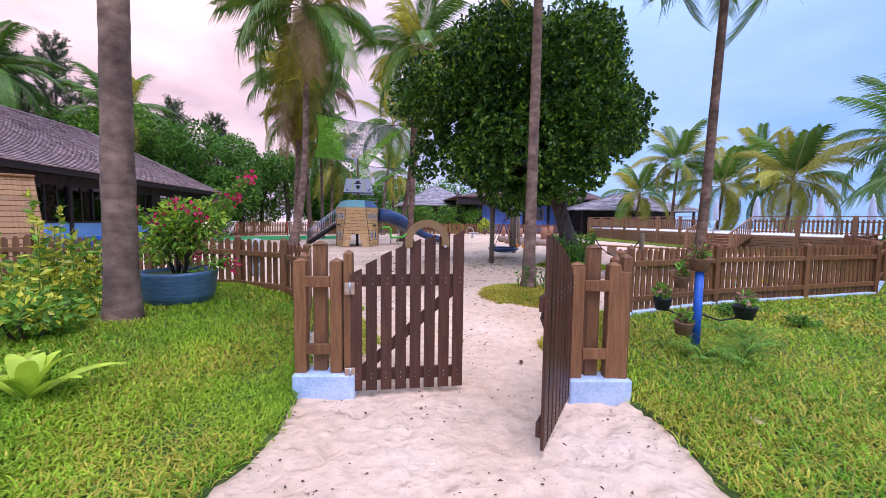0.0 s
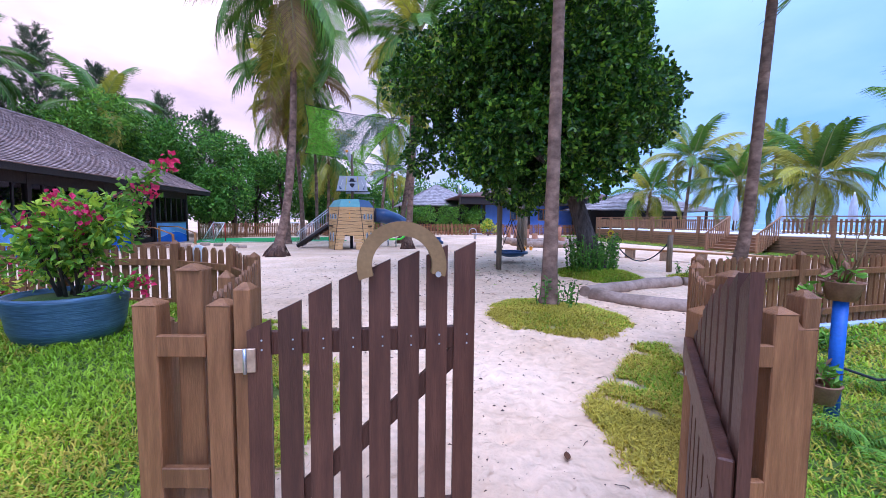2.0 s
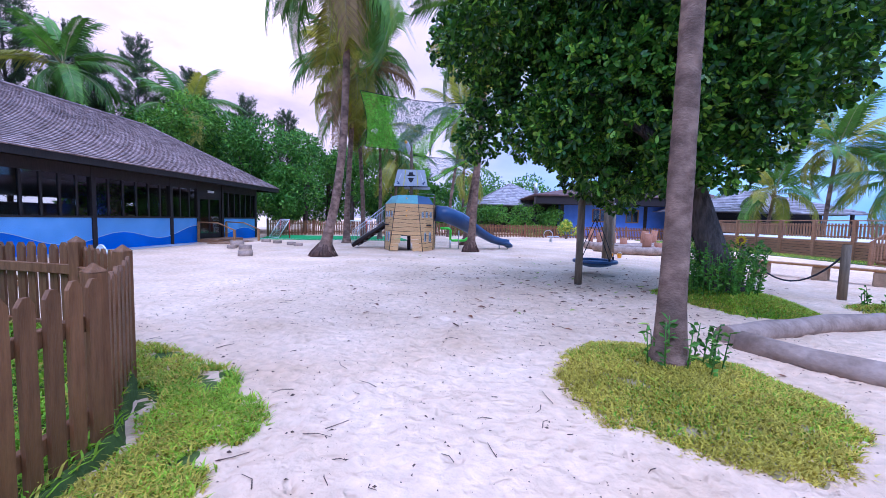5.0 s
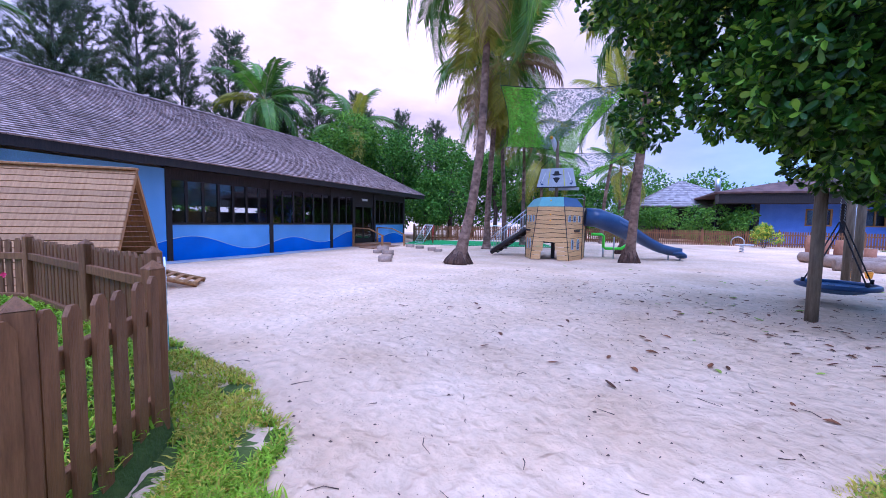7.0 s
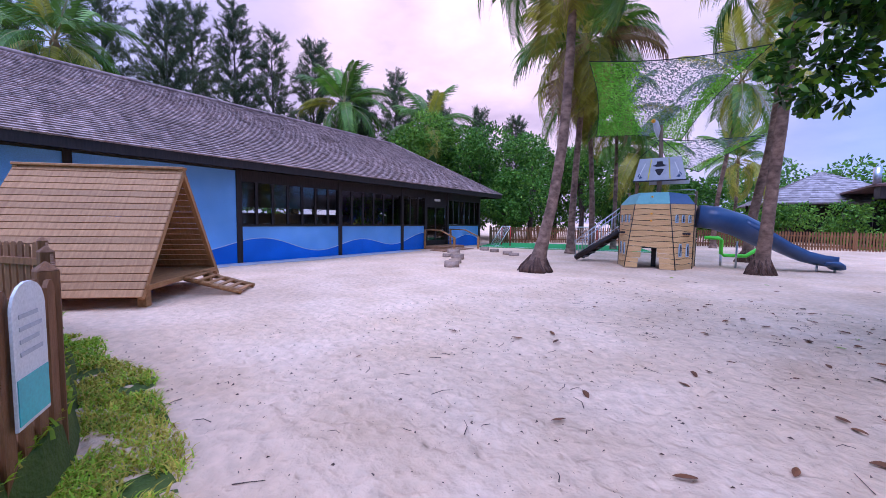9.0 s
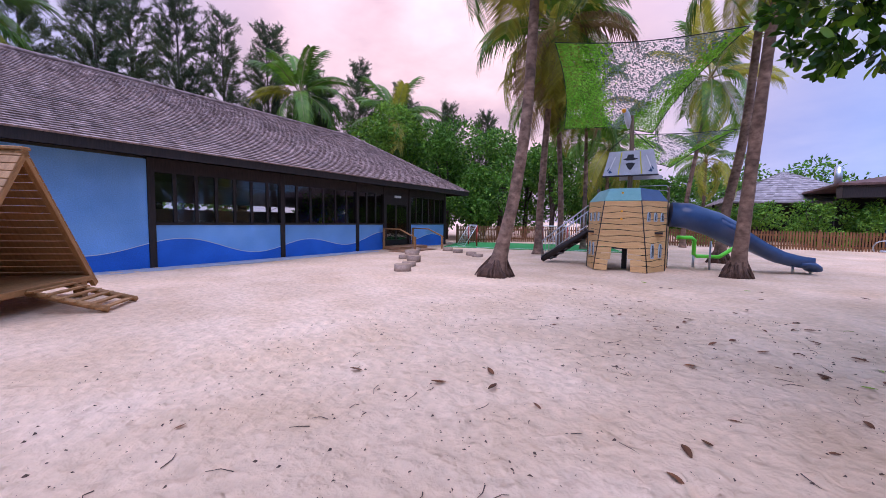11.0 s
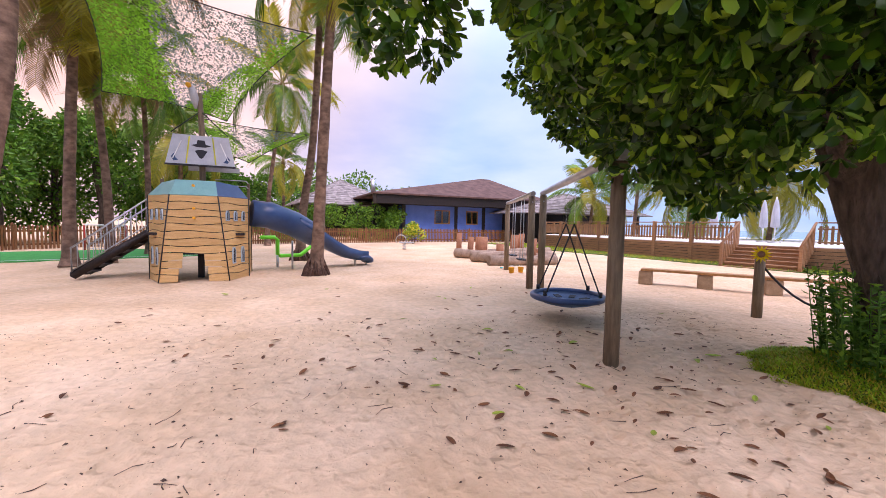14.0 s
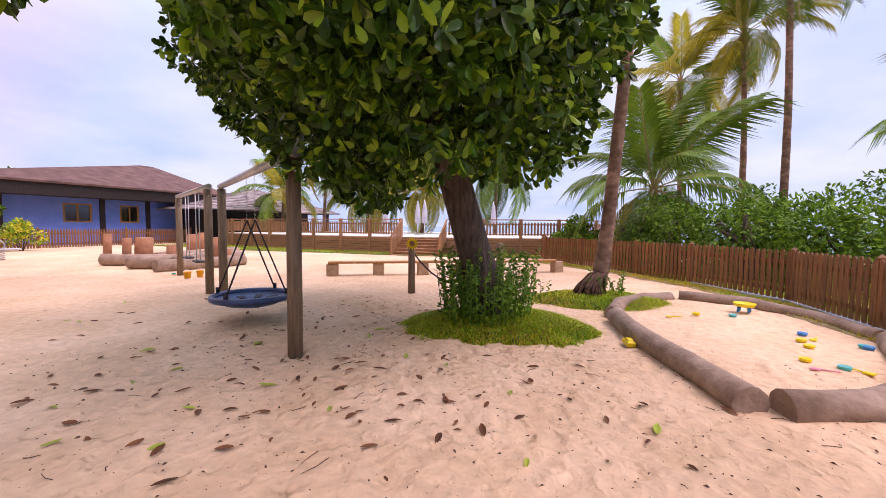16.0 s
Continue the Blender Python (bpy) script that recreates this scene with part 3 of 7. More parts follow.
lawn("lawn_right", LAWN_RIGHT, 125000, "green and yellowing lawn inside the picket fence", near=(2.6, 3.2), seed=3, dry=0.34, h=0.07)
lawn("lawn_strip_left", [(-0.6, 4.4), (-0.35, 5.2), (-0.75, 6.2), (-1.2, 7.2), (-1.9, 7.75), (-3.0, 8.1), (-4.6, 8.0), (-6.5, 7.7), (-7.0, 7.32), (-5, 7.52), (-3.5, 7.62), (-2.5, 7.32), (-1.73, 6.67)], 26000, "patchy yellow-green grass along the fence", near=(-1.2, 6.4), seed=4, dry=0.4, edge=0.18, bare=0.42, z=0.006, h=0.06)
lawn("lawn_strip_right", [(2.0, 4.4), (1.55, 4.9), (1.52, 5.5), (1.85, 6.15), (2.25, 6.75), (2.65, 7.35), (3.05, 7.55), (2.72, 6.35)], 16000, "yellow-green grass along the fence", near=(2.2, 6), seed=5, dry=0.68, edge=0.22, bare=0.3, z=0.004, h=0.06)


def round_outline(cx, cy, rx, ry, turn=0.0, n=14):
    c, s = math.cos(radians(turn)), math.sin(radians(turn))
    return [(cx + rx * math.cos(a) * c - ry * math.sin(a) * s, cy + rx * math.cos(a) * s + ry * math.sin(a) * c) for a in np.linspace(0, 2 * math.pi, n, endpoint=False)]


lawn("grass_mound_palm", round_outline(1.9, 8.85, 1.15, 1.25), 30000, "round yellow-green grass island at the foot of a palm", z=-0.025, mound=0.13, centre=(1.9, 8.9), seed=6, dry=0.82, h=0.05, edge=0.22, bare=0.1)
lawn("grass_mound_tree", round_outline(3.95, 13.6, 1.5, 1.05, 125), 26000, "round green grass island at the foot of a big tree", z=-0.03, mound=0.26, centre=(3.95, 13.6), seed=7, dry=0.3, h=0.05, edge=0.2)
lawn("grass_mound_far_palm", round_outline(7.0, 13.05, 1.45, 1.0, 125), 9000, "green grass island under a leaning palm", z=-0.03, mound=0.18, centre=(7.0, 13.05), seed=8, dry=0.3, h=0.07)
lawn("grass_verge_deck", [(13.2, 24.5), (12.0, 28), (10.0, 33), (8.5, 40), (7.5, 43.5), (12.0, 43), (12.6, 38), (13.2, 33), (14.6, 27), (15.5, 24), (18.3, 20), (17, 17.8), (15, 20)], 14000, "strip of lawn in front of the wooden deck", seed=9, dry=0.25, h=0.09)
lawn("grass_verge_fence", [(14.5, 17.8), (12.3, 14.2), (10.6, 12.0), (9.0, 10.6), (7.0, 9.6), (5.0, 8.75), (5.1, 8.35), (7.25, 9.15), (9.25, 9.95), (11.2, 11.9), (12.2, 13.2), (15.2, 17.6)], 9000, "dry strip of grass along the inside of the fence", seed=10, dry=0.65, h=0.07, bare=0.15)


# ---- fences ----
def picket_mesh(name, w, h, t, tip, material):
    bm = prism([(-w / 2, 0), (w / 2, 0), (w / 2, h - tip), (w * 0.18, h), (-w * 0.18, h), (-w / 2, h - tip)], t)
    return mesh_of(name, bm, material)


def post_mesh(name, w, h, material):
    bm = boxbm(-w / 2, -w / 2, 0, w / 2, w / 2, h, 0.006)
    bmesh.ops.create_cone(bm, cap_ends=False, segments=4, radius1=w * 0.72, radius2=0.004, depth=0.05, matrix=pose(0, 0, h + 0.024, 0, 0, 45))
    return mesh_of(name, bm, material)


PICKET = [picket_mesh("picket", 0.088, 1.0, 0.022, 0.045, M_FENCE), picket_mesh("picket_low", 0.084, 0.985, 0.022, 0.04, M_FENCE)]
FPOST = post_mesh("fence_post", 0.095, 1.0, M_FENCE)


def picket_fence(name, pts, label, side=1, gap=0.125, base=0.05, scale_z=1.0, posts=True, rng=None, rise=False):
    """Pickets nailed to two rails between posts; side says on which face the pickets are."""
    rng = rng or random.Random(5)
    fence = empty(name, Matrix(), label, "fence")
    for (x0, y0), (x1, y1) in zip(pts, pts[1:]):
        L = math.hypot(x1 - x0, y1 - y0)
        a = heading(x1 - x0, y1 - y0)
        z0, z1 = (base + min(0.1, max(0.0, -q - 1.2) * 0.06) * rise for q in (x0, x1))
        m = pose(x0, y0, z0, 0, 0, a) @ Matrix(((1, 0, 0, 0), (0, 1, 0, 0), ((z1 - z0) / L, 0, 1, 0), (0, 0, 0, 1)))
        for z in (0.2, 0.76):
            bm = boxbm(0.03, -0.022, z * scale_z - 0.045, L - 0.03, 0.022, z * scale_z + 0.045, 0.004)
            part("rail", bm, M_FENCE, fence, m=m)
        n = max(1, int((L - 0.1) / gap))
        for k in range(n):
            s = (k + 0.5) * L / n
            off = 0.024 if side > 0 else -0.046
            q = m @ pose(s, off, rng.uniform(-0.012, 0.012), 0, rng.uniform(-0.7, 0.7), rng.uniform(-1, 1)) @ Matrix.Diagonal((1, 1, scale_z, 1))
            piece("picket", PICKET[rng.random() < 0.3], fence, q)
    if posts:
        for x, y in pts:
            piece("fence_post", FPOST, fence, pose(x, y, min(0.1, max(0.0, -x - 1.2) * 0.06) * rise, 0, 0, rng.uniform(0, 20)) @ Matrix.Diagonal((1, 1, scale_z * 1.06, 1)))
    return fence


FENCE_L = [(-0.74, 4.08), (-1.28, 5.35), (-1.8, 6.6), (-2.5, 7.24), (-3.5, 7.53), (-5.1, 7.4), (-7.2, 7.2), (-8.6, 6.3), (-10.0, 5.3)]
FENCE_R = [(1.98, 4.2), (2.3, 5.3), (2.72, 6.35), (3.2, 7.25), (5.1, 8.3), (7.24, 9.1), (9.25, 9.9), (11.2, 11.8), (12.4, 13.4), (13.9, 15.6), (15.4, 17.7), (17.4, 18.7)]
picket_fence("picket_fence", FENCE_L, "brown wooden picket fence round the entrance lawn", side=-1, base=0.03, scale_z=0.98, rise=True)
picket_fence("picket_fence", FENCE_R, "brown wooden picket fence curving towards the deck", side=1, scale_z=1.02)
FENCE_FAR = [(-17.9, 27.0), (-17.4, 31.5), (-15, 35), (-11, 37.5), (-6.5, 39.5), (-2, 41.5), (2.5, 43.5), (7, 45.0), (11.5, 46.3)]
picket_fence("far_picket_fence", FENCE_FAR, "weathered brown picket fence at the back of the playground", side=-1, gap=0.14, base=0.0, scale_z=1.12)

# kerb under the fences
def kerb(pts, off, label, top=0.022):
    bm = bmesh.new()
    for (x0, y0), (x1, y1) in zip(pts, pts[1:]):
        L = math.hypot(x1 - x0, y1 - y0)
        box(bm, 0.02, off - 0.06, -0.1, L - 0.02, off + 0.06, top, 0.012, m=pose(x0, y0, 0, 0, 0, heading(x1 - x0, y1 - y0)))
    tagged(part("kerb", bm, M_CONC), label, "kerb", kind="structure")


kerb(FENCE_L[:5], 0.0, "low pale concrete kerb under the fence")
kerb(FENCE_R[:8], 0.0, "low pale concrete kerb under the fence", 0.07)


# ---- gate ----
nail_head = bmesh.new()
bmesh.ops.create_uvsphere(nail_head, u_segments=6, v_segments=4, radius=0.0045)
NAIL = mesh_of("nail", nail_head, M_STEEL)


def gate_leaf(name, m, flip, arch, label):
    """A leaf of eight pickets rising towards its free end; x runs from the hinge."""
    g = empty(name, m, label, "gate")
    n, W = 8, 0.95
    rng = random.Random(3 + flip)
    tops = [1.06, 1.14, 1.21, 1.265, 1.31, 1.345, 1.37, 1.385]
    for k in range(n):
        x = 0.05 + k * (W - 0.09) / (n - 1)
        h0, h1 = tops[k] - 0.02, tops[k] + 0.025
        bm = prism([(x - 0.046, 0.045), (x + 0.046, 0.045), (x + 0.046, h1), (x - 0.046, h0)], 0.022)
        part("picket", bm, M_GATE, g)
    side = -0.058 if flip else 0.0
    for z in (0.17, 0.98):
        part("rail", boxbm(0.0, 0.024 + side, z - 0.05, W, 0.056 + side, z + 0.05, 0.004), M_GATE, g)
    L = math.hypot(W - 0.16, 0.7)
    bm = boxbm(0, 0.024, -0.04, L, 0.052, 0.04, 0.003, m=pose(0.1, side, 0.21, 0, -math.degrees(math.atan2(0.7, W - 0.16)), 0))
    part("brace", bm, M_GATE, g)
    for k in range(n):
        x = 0.05 + k * (W - 0.09) / (n - 1)
        for z in (0.15, 0.19, 0.96, 1.0):
            piece("nail", NAIL, g, pose(x + 0.012 * (z > 0.5), 0.023 if flip else -0.001, z))
    if arch:
        cx, R, r = 0.635, 0.185, 0.125
        outer = [(cx + R * math.cos(a), 1.31 + R * math.sin(a)) for a in np.linspace(-0.25, math.pi + 0.32, 22)]
        inner = [(cx + r * math.cos(a), 1.31 + r * math.sin(a)) for a in np.linspace(math.pi + 0.32, -0.25, 22)]
        part("arch", prism(outer + inner, 0.05), M_ARCH, g, "olive brown half-ring handle", m=pose(0, -0.052, 0))
        part("bolt", tubebm([(cx + 0.15, -0.062, 1.275), (cx + 0.15, -0.048, 1.275)], 0.012, 10), M_STEEL, g)
    for z in (0.2, 0.92):
        h = part("hinge", boxbm(-0.045, -0.012, z - 0.05, 0.04, -0.001, z + 0.05, 0.003), M_BRASS, g, "worn metal butt hinge")
        part("pin", tubebm([(0.0, -0.016, z - 0.052), (0.0, -0.016, z + 0.052)], 0.008, 8), M_STEEL, h)
    return g


def gate_panel(name, x, y, rz, label):
    """The fixed narrow bay beside a leaf: four boards, two rails, on a concrete footing."""
    g = empty(name, pose(x, y, 0, 0, 0, rz), label, "gate post")
    part("footing", boxbm(-0.26, -0.09, -0.05, 0.26, 0.12, 0.19, 0.012), M_CONC, g, "pale blue painted concrete footing")
    for k, (px, w, top) in enumerate(((-0.2, 0.1, 1.14), (-0.05, 0.11, 1.28), (0.1, 0.1, 1.14), (0.2, 0.07, 1.21))):
        bm = boxbm(px - w / 2, -0.045 + 0.06 * (k == 1), 0.19, px + w / 2, 0.045 + 0.05 * (k == 1), top, 0.005)
        bmesh.ops.create_cone(bm, cap_ends=False, segments=4, radius1=w * 0.68, radius2=0.01, depth=0.026, matrix=pose(px, 0.055 * (k == 1), top + 0.012, 0, 0, 45))
        part("board", bm, M_FENCE, g)
    for z in (0.4, 0.97):
        part("rail", boxbm(-0.15, -0.052, z - 0.045, 0.05, -0.02, z + 0.045, 0.004), M_FENCE, g)
    return g


gate_panel("gate_post", -0.5, 4.022, 6, "brown timber gate post bay on a concrete footing")
gate_panel("gate_post", 1.80, 4.18, 6, "brown timber gate post bay on a concrete footing")
gate_leaf("gate", pose(-0.27, 3.98, 0.0, 0, 0, 13.5), 0, True, "dark brown picket gate leaf, ajar, with a half-ring handle")
gate_leaf("gate", pose(1.56, 4.16, 0.0, 0, 0, 247), 1, False, "dark brown picket gate leaf, swung wide open")


# ---- long pavilion with shingle roof ----
BLD = pose(-14.2, 11.05, 0, 0, 0, 13.47)


def wave(y):
    return 0.52 + 0.20 * math.sin(1.45 * y + 0.4) + 0.1 * math.sin(0.6 * y + 2.0)


def build_pavilion():
    b = empty("pavilion", BLD, "long dark-timbered pavilion with blue wave-painted walls and shingle roof", "building")
    rng = random.Random(11)
    y_end, y_start, sill, head, back = 15.1, -9.5, 1.18, 2.62, -8.0
    # wall panels between posts; the door bay is open
    bays = [(-9.5, -4.0, False), (-4.0, 0.0, False), (0.0, 4.05, True), (4.05, 7.8, True), (7.8, 9.6, True), (11.6, 15.1, True)]
    for y0, y1, glazed in bays:
        top = sill if glazed else 2.95
        part("wall_panel", boxbm(-0.16, y0, -0.05, 0, y1, top), M_WALL_L, b, "pale blue painted wall panel")
        n = int((y1 - y0) / 0.12)
        low = [(y0 + 0.05 + (y1 - y0 - 0.1) * k / n) for k in range(n + 1)]
        big = 2.1 if not glazed else 1.0
        outline = [(low[0], 0.0), (low[-1], 0.0)] + [(s, wave(s) * (big if s < -1 else 1.0) if s < -4 else min(wave(s), 1.1)) for s in low[::-1]]
        bm = prism(outline, 0.005)
        part("painted_wave", bm, M_WALL_D, b, "deep blue painted wave", m=Matrix(((0, 1, 0, 0.0), (1, 0, 0, 0), (0, 0, 1, 0), (0, 0, 0, 1))))
        crest = [(0.008, s, (wave(s) * (big if s < -1 else 1.0) if s < -4 else min(wave(s), 1.1)) + 0.012) for s in low]
        part("wave_crest", tubebm(crest, 0.009, 5), M_WHITE, b, "thin white painted line")
        if glazed:
            part("sill", boxbm(-0.2, y0, sill, 0.05, y1, sill + 0.07, 0.005), M_DARKWOOD, b)
            part("lintel", boxbm(-0.18, y0, head, 0.03, y1, 3.0, 0.005), M_DARKWOOD, b)
            k = max(2, int(round((y1 - y0) / 0.62)))
            w = (y1 - y0) / k
            for j in range(k):
                win = part("window", boxbm(-0.075, y0 + j * w - 0.03, sill + 0.07, 0.0, y0 + j * w + 0.03, head, 0.004), M_DARKWOOD, b)
                bm = boxbm(-0.045, y0 + j * w + 0.03, sill + 0.07, -0.037, y0 + (j + 1) * w - 0.03, head)
                pane = part("pane", bm, M_GLASS, win)
                pane.visible_shadow = False
                part("casement", boxbm(-0.06, y0 + j * w + 0.03, sill + 0.07, -0.025, y0 + j * w + 0.075, head, 0.003), M_DARKWOOD, win)
    for y in (-9.5, -4.0, 0.0, 4.05, 7.8, 9.6, 11.6, 15.05):
        part("post", boxbm(-0.15, y - 0.085, -0.05, 0.05, y + 0.085, 3.0, 0.006), M_DARKWOOD, b)
    # door with leaf, standing ajar
    part("door_frame", boxbm(-0.14, 9.69, 2.3, 0.0, 11.51, 2.42), M_DARKWOOD, b)
    d = part("door", boxbm(-0.08, 9.7, 0.18, -0.03, 9.82, 2.3), M_DARKWOOD, b)
    for y0, y1, z0, z1 in ((10.48, 10.6, 0.18, 2.3), (11.4, 11.51, 0.18, 2.3), (10.6, 11.4, 0.18, 0.42), (9.82, 10.48, 0.18, 0.42), (9.82, 10.48, 2.16, 2.3), (10.6, 11.4, 2.16, 2.3)):
        part("stile", boxbm(-0.08, y0, z0, -0.03, y1, z1), M_DARKWOOD, d)
    for y0, y1 in ((9.82, 10.48), (10.6, 11.4)):
        pane = part("pane", boxbm(-0.06, y0, 0.42, -0.05, y1, 2.16), M_GLASS, d)
        pane.visible_shadow = False
    part("transom", boxbm(-0.16, 9.69, 2.42, 0.0, 11.51, 3.0), M_DARKWOOD, b)
    part("exit_sign", boxbm(0.0, 10.35, 2.5, 0.05, 10.85, 2.62, 0.01), M_WHITE, b, "small white emergency light above the door")
    # other walls, floor, ceiling
    part("end_wall", boxbm(back, y_end - 0.16, -0.05, -0.16, y_end, 3.0), M_DARKWOOD, b)
    part("end_wall", boxbm(back, y_start, -0.05, -0.16, y_start + 0.16, 3.0), M_WALL_L, b)
    for y in range(-9, 15, 4):
        part("back_post", boxbm(back - 0.1, y, -0.05, back + 0.1, y + 0.5, 3.0), M_DARKWOOD, b)
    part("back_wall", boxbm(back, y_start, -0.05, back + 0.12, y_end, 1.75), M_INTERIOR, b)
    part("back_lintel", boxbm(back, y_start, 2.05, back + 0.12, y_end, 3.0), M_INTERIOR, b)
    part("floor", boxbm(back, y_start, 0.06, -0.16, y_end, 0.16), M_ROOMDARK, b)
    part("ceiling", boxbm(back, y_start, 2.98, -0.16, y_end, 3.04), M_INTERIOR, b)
    # roof: decking, fascia, gutter board, shingle courses
    ex, er, ey0, ey1, ez, rz, rx = 0.92, -8.9, -11.2, 16.25, 3.06, 5.95, -4.0
    hip = ey1 - (ex - rx)
    bm = bmesh.new()
    A, B_ = bm.verts.new((ex, ey0, ez)), bm.verts.new((ex, ey1, ez))
    C, D = bm.verts.new((er, ey1, ez)), bm.verts.new((er, ey0, ez))
    R0, R1 = bm.verts.new((rx, ey0 + 4.9, rz)), bm.verts.new((rx, hip, rz))
    for fvs in ((A, B_, R1, R0), (B_, C, R1), (C, D, R0, R1), (D, A, R0), (D, C, B_, A)):
        bm.faces.new(fvs)
    bmesh.ops.recalc_face_normals(bm, faces=bm.faces)
    roof = part("roof", bm, M_DARKWOOD, b)
    for a, c in (((ex, ey0), (ex, ey1)), ((ex, ey1), (er, ey1)), ((ex, ey0), (er, ey0)), ((er, ey0), (er, ey1))):
        L = math.hypot(c[0] - a[0], c[1] - a[1])
        part("fascia", boxbm(-0.02, -0.025, -0.14, L + 0.02, 0.03, 0.10, 0.006, m=pose(a[0], a[1], ez, 0, 0, heading(c[0] - a[0], c[1] - a[1]))), M_DARKWOOD, roof)
    # shingles as separate slightly lifted boards
    nrng = np.random.default_rng(4)

    def slope(edge0, edge1, top0, top1, courses, pitch_w):
        e0, e1, t0, t1 = (np.array(v, float) for v in (edge0, edge1, top0, top1))
        up = (t0 - e0)
        along = (e1 - e0) / np.linalg.norm(e1 - e0)
        nrm = np.cross(along, up)
        nrm /= np.linalg.norm(nrm)
        if nrm[2] < 0:
            nrm = -nrm
        V, F = [], []
        for c in range(courses):
            f0, f1 = c / courses, min(1.0, (c + 1.35) / courses)
            a0, a1 = e0 + (t0 - e0) * f0, e1 + (t1 - e1) * f0
            b0, b1 = e0 + (t0 - e0) * f1, e1 + (t1 - e1) * f1
            L = np.linalg.norm(a1 - a0)
            n = max(1, int(L / pitch_w))
            cuts = np.linspace(0, 1, n + 1) + np.r_[0, nrng.uniform(-0.3, 0.3, n - 1) / n, 0] if n > 1 else np.array([0.0, 1.0])
            for k in range(n):
                s0, s1 = cuts[k] + 0.00008, cuts[k + 1] - 0.00008
                lift, drop = nrng.uniform(0.036, 0.05), nrng.uniform(-0.006, 0.006)
                p = [a0 + (a1 - a0) * s0, a0 + (a1 - a0) * s1, b0 + (b1 - b0) * s1, b0 + (b1 - b0) * s0]
                d = (e0 - t0) / np.linalg.norm(t0 - e0) * drop
                i = len(V)
                V += [p[0] + d, p[1] + d, p[0] + nrm * lift + d, p[1] + nrm * lift + d, p[2] + nrm * 0.006, p[3] + nrm * 0.006]
                F += [(i, i + 1, i + 3, i + 2), (i + 2, i + 3, i + 4, i + 5), (i, i + 2, i + 5), (i + 1, i + 4, i + 3)]
        return V, F

    for nm, s in (("shingles", ((ex + 0.05, ey0, ez + 0.09), (ex + 0.05, ey1 + 0.05, ez + 0.09), (rx, ey0 + 4.9, rz + 0.1), (rx, hip, rz + 0.1), 42, 0.22)),
                  ("shingles", ((ex + 0.05, ey1 + 0.05, ez + 0.09), (er, ey1 + 0.05, ez + 0.09), (rx, hip, rz + 0.1), (rx, hip + 0.01, rz + 0.1), 42, 0.22))):
        V, F = slope(*s)
        ob = new(nm, raw_mesh(nm, [tuple(v) for v in V], F, [M_SHINGLE]))
        ob.parent = roof
        ob["kind"] = "stuff"
    part("hip_cap", tubebm([(ex, ey1, ez + 0.12), (rx, hip, rz + 0.13)], 0.06, 6), M_SHINGLE, roof)
    part("ridge_cap", tubebm([(rx, hip, rz + 0.13), (rx, ey0 + 4.9, rz + 0.13)], 0.07, 6), M_SHINGLE, roof)
    # landing, steps and handrail at the door
    part("landing", boxbm(0.06, 9.5, 0.0, 1.1, 11.7, 0.16, 0.01), M_DECK, b, "low wooden landing at the door")
    for k in range(5):
        part("board", boxbm(1.12 + k * 0.17, 8.6, 0.01, 1.27 + k * 0.17, 11.3, 0.05 - 0.004 * k, 0.004), M_DECK, b)
    for y in (9.45, 11.75):
        r = part("handrail", tubebm([(0.1, y, 1.0), (1.1, y, 0.98), (2.0, y, 0.62)], 0.035, 6), M_HUT, b, "light timber handrail")
        for x, z in ((0.12, 1.0), (1.95, 0.66)):
            part("newel", boxbm(x - 0.045, y - 0.045, 0, x + 0.045, y + 0.045, z, 0.005), M_HUT, r)
    return b


build_pavilion()
# concrete apron in front of the wall
tagged(part("apron", boxbm(0.06, -9, -0.05, 0.75, 8.4, 0.012, 0.004), mat("grey_concrete", (0.34, 0.37, 0.44), (0.46, 0.49, 0.55), scale=3, rough=0.9, bump=0.4), m=BLD), "narrow grey concrete strip along the pavilion wall", "paving", kind="structure")


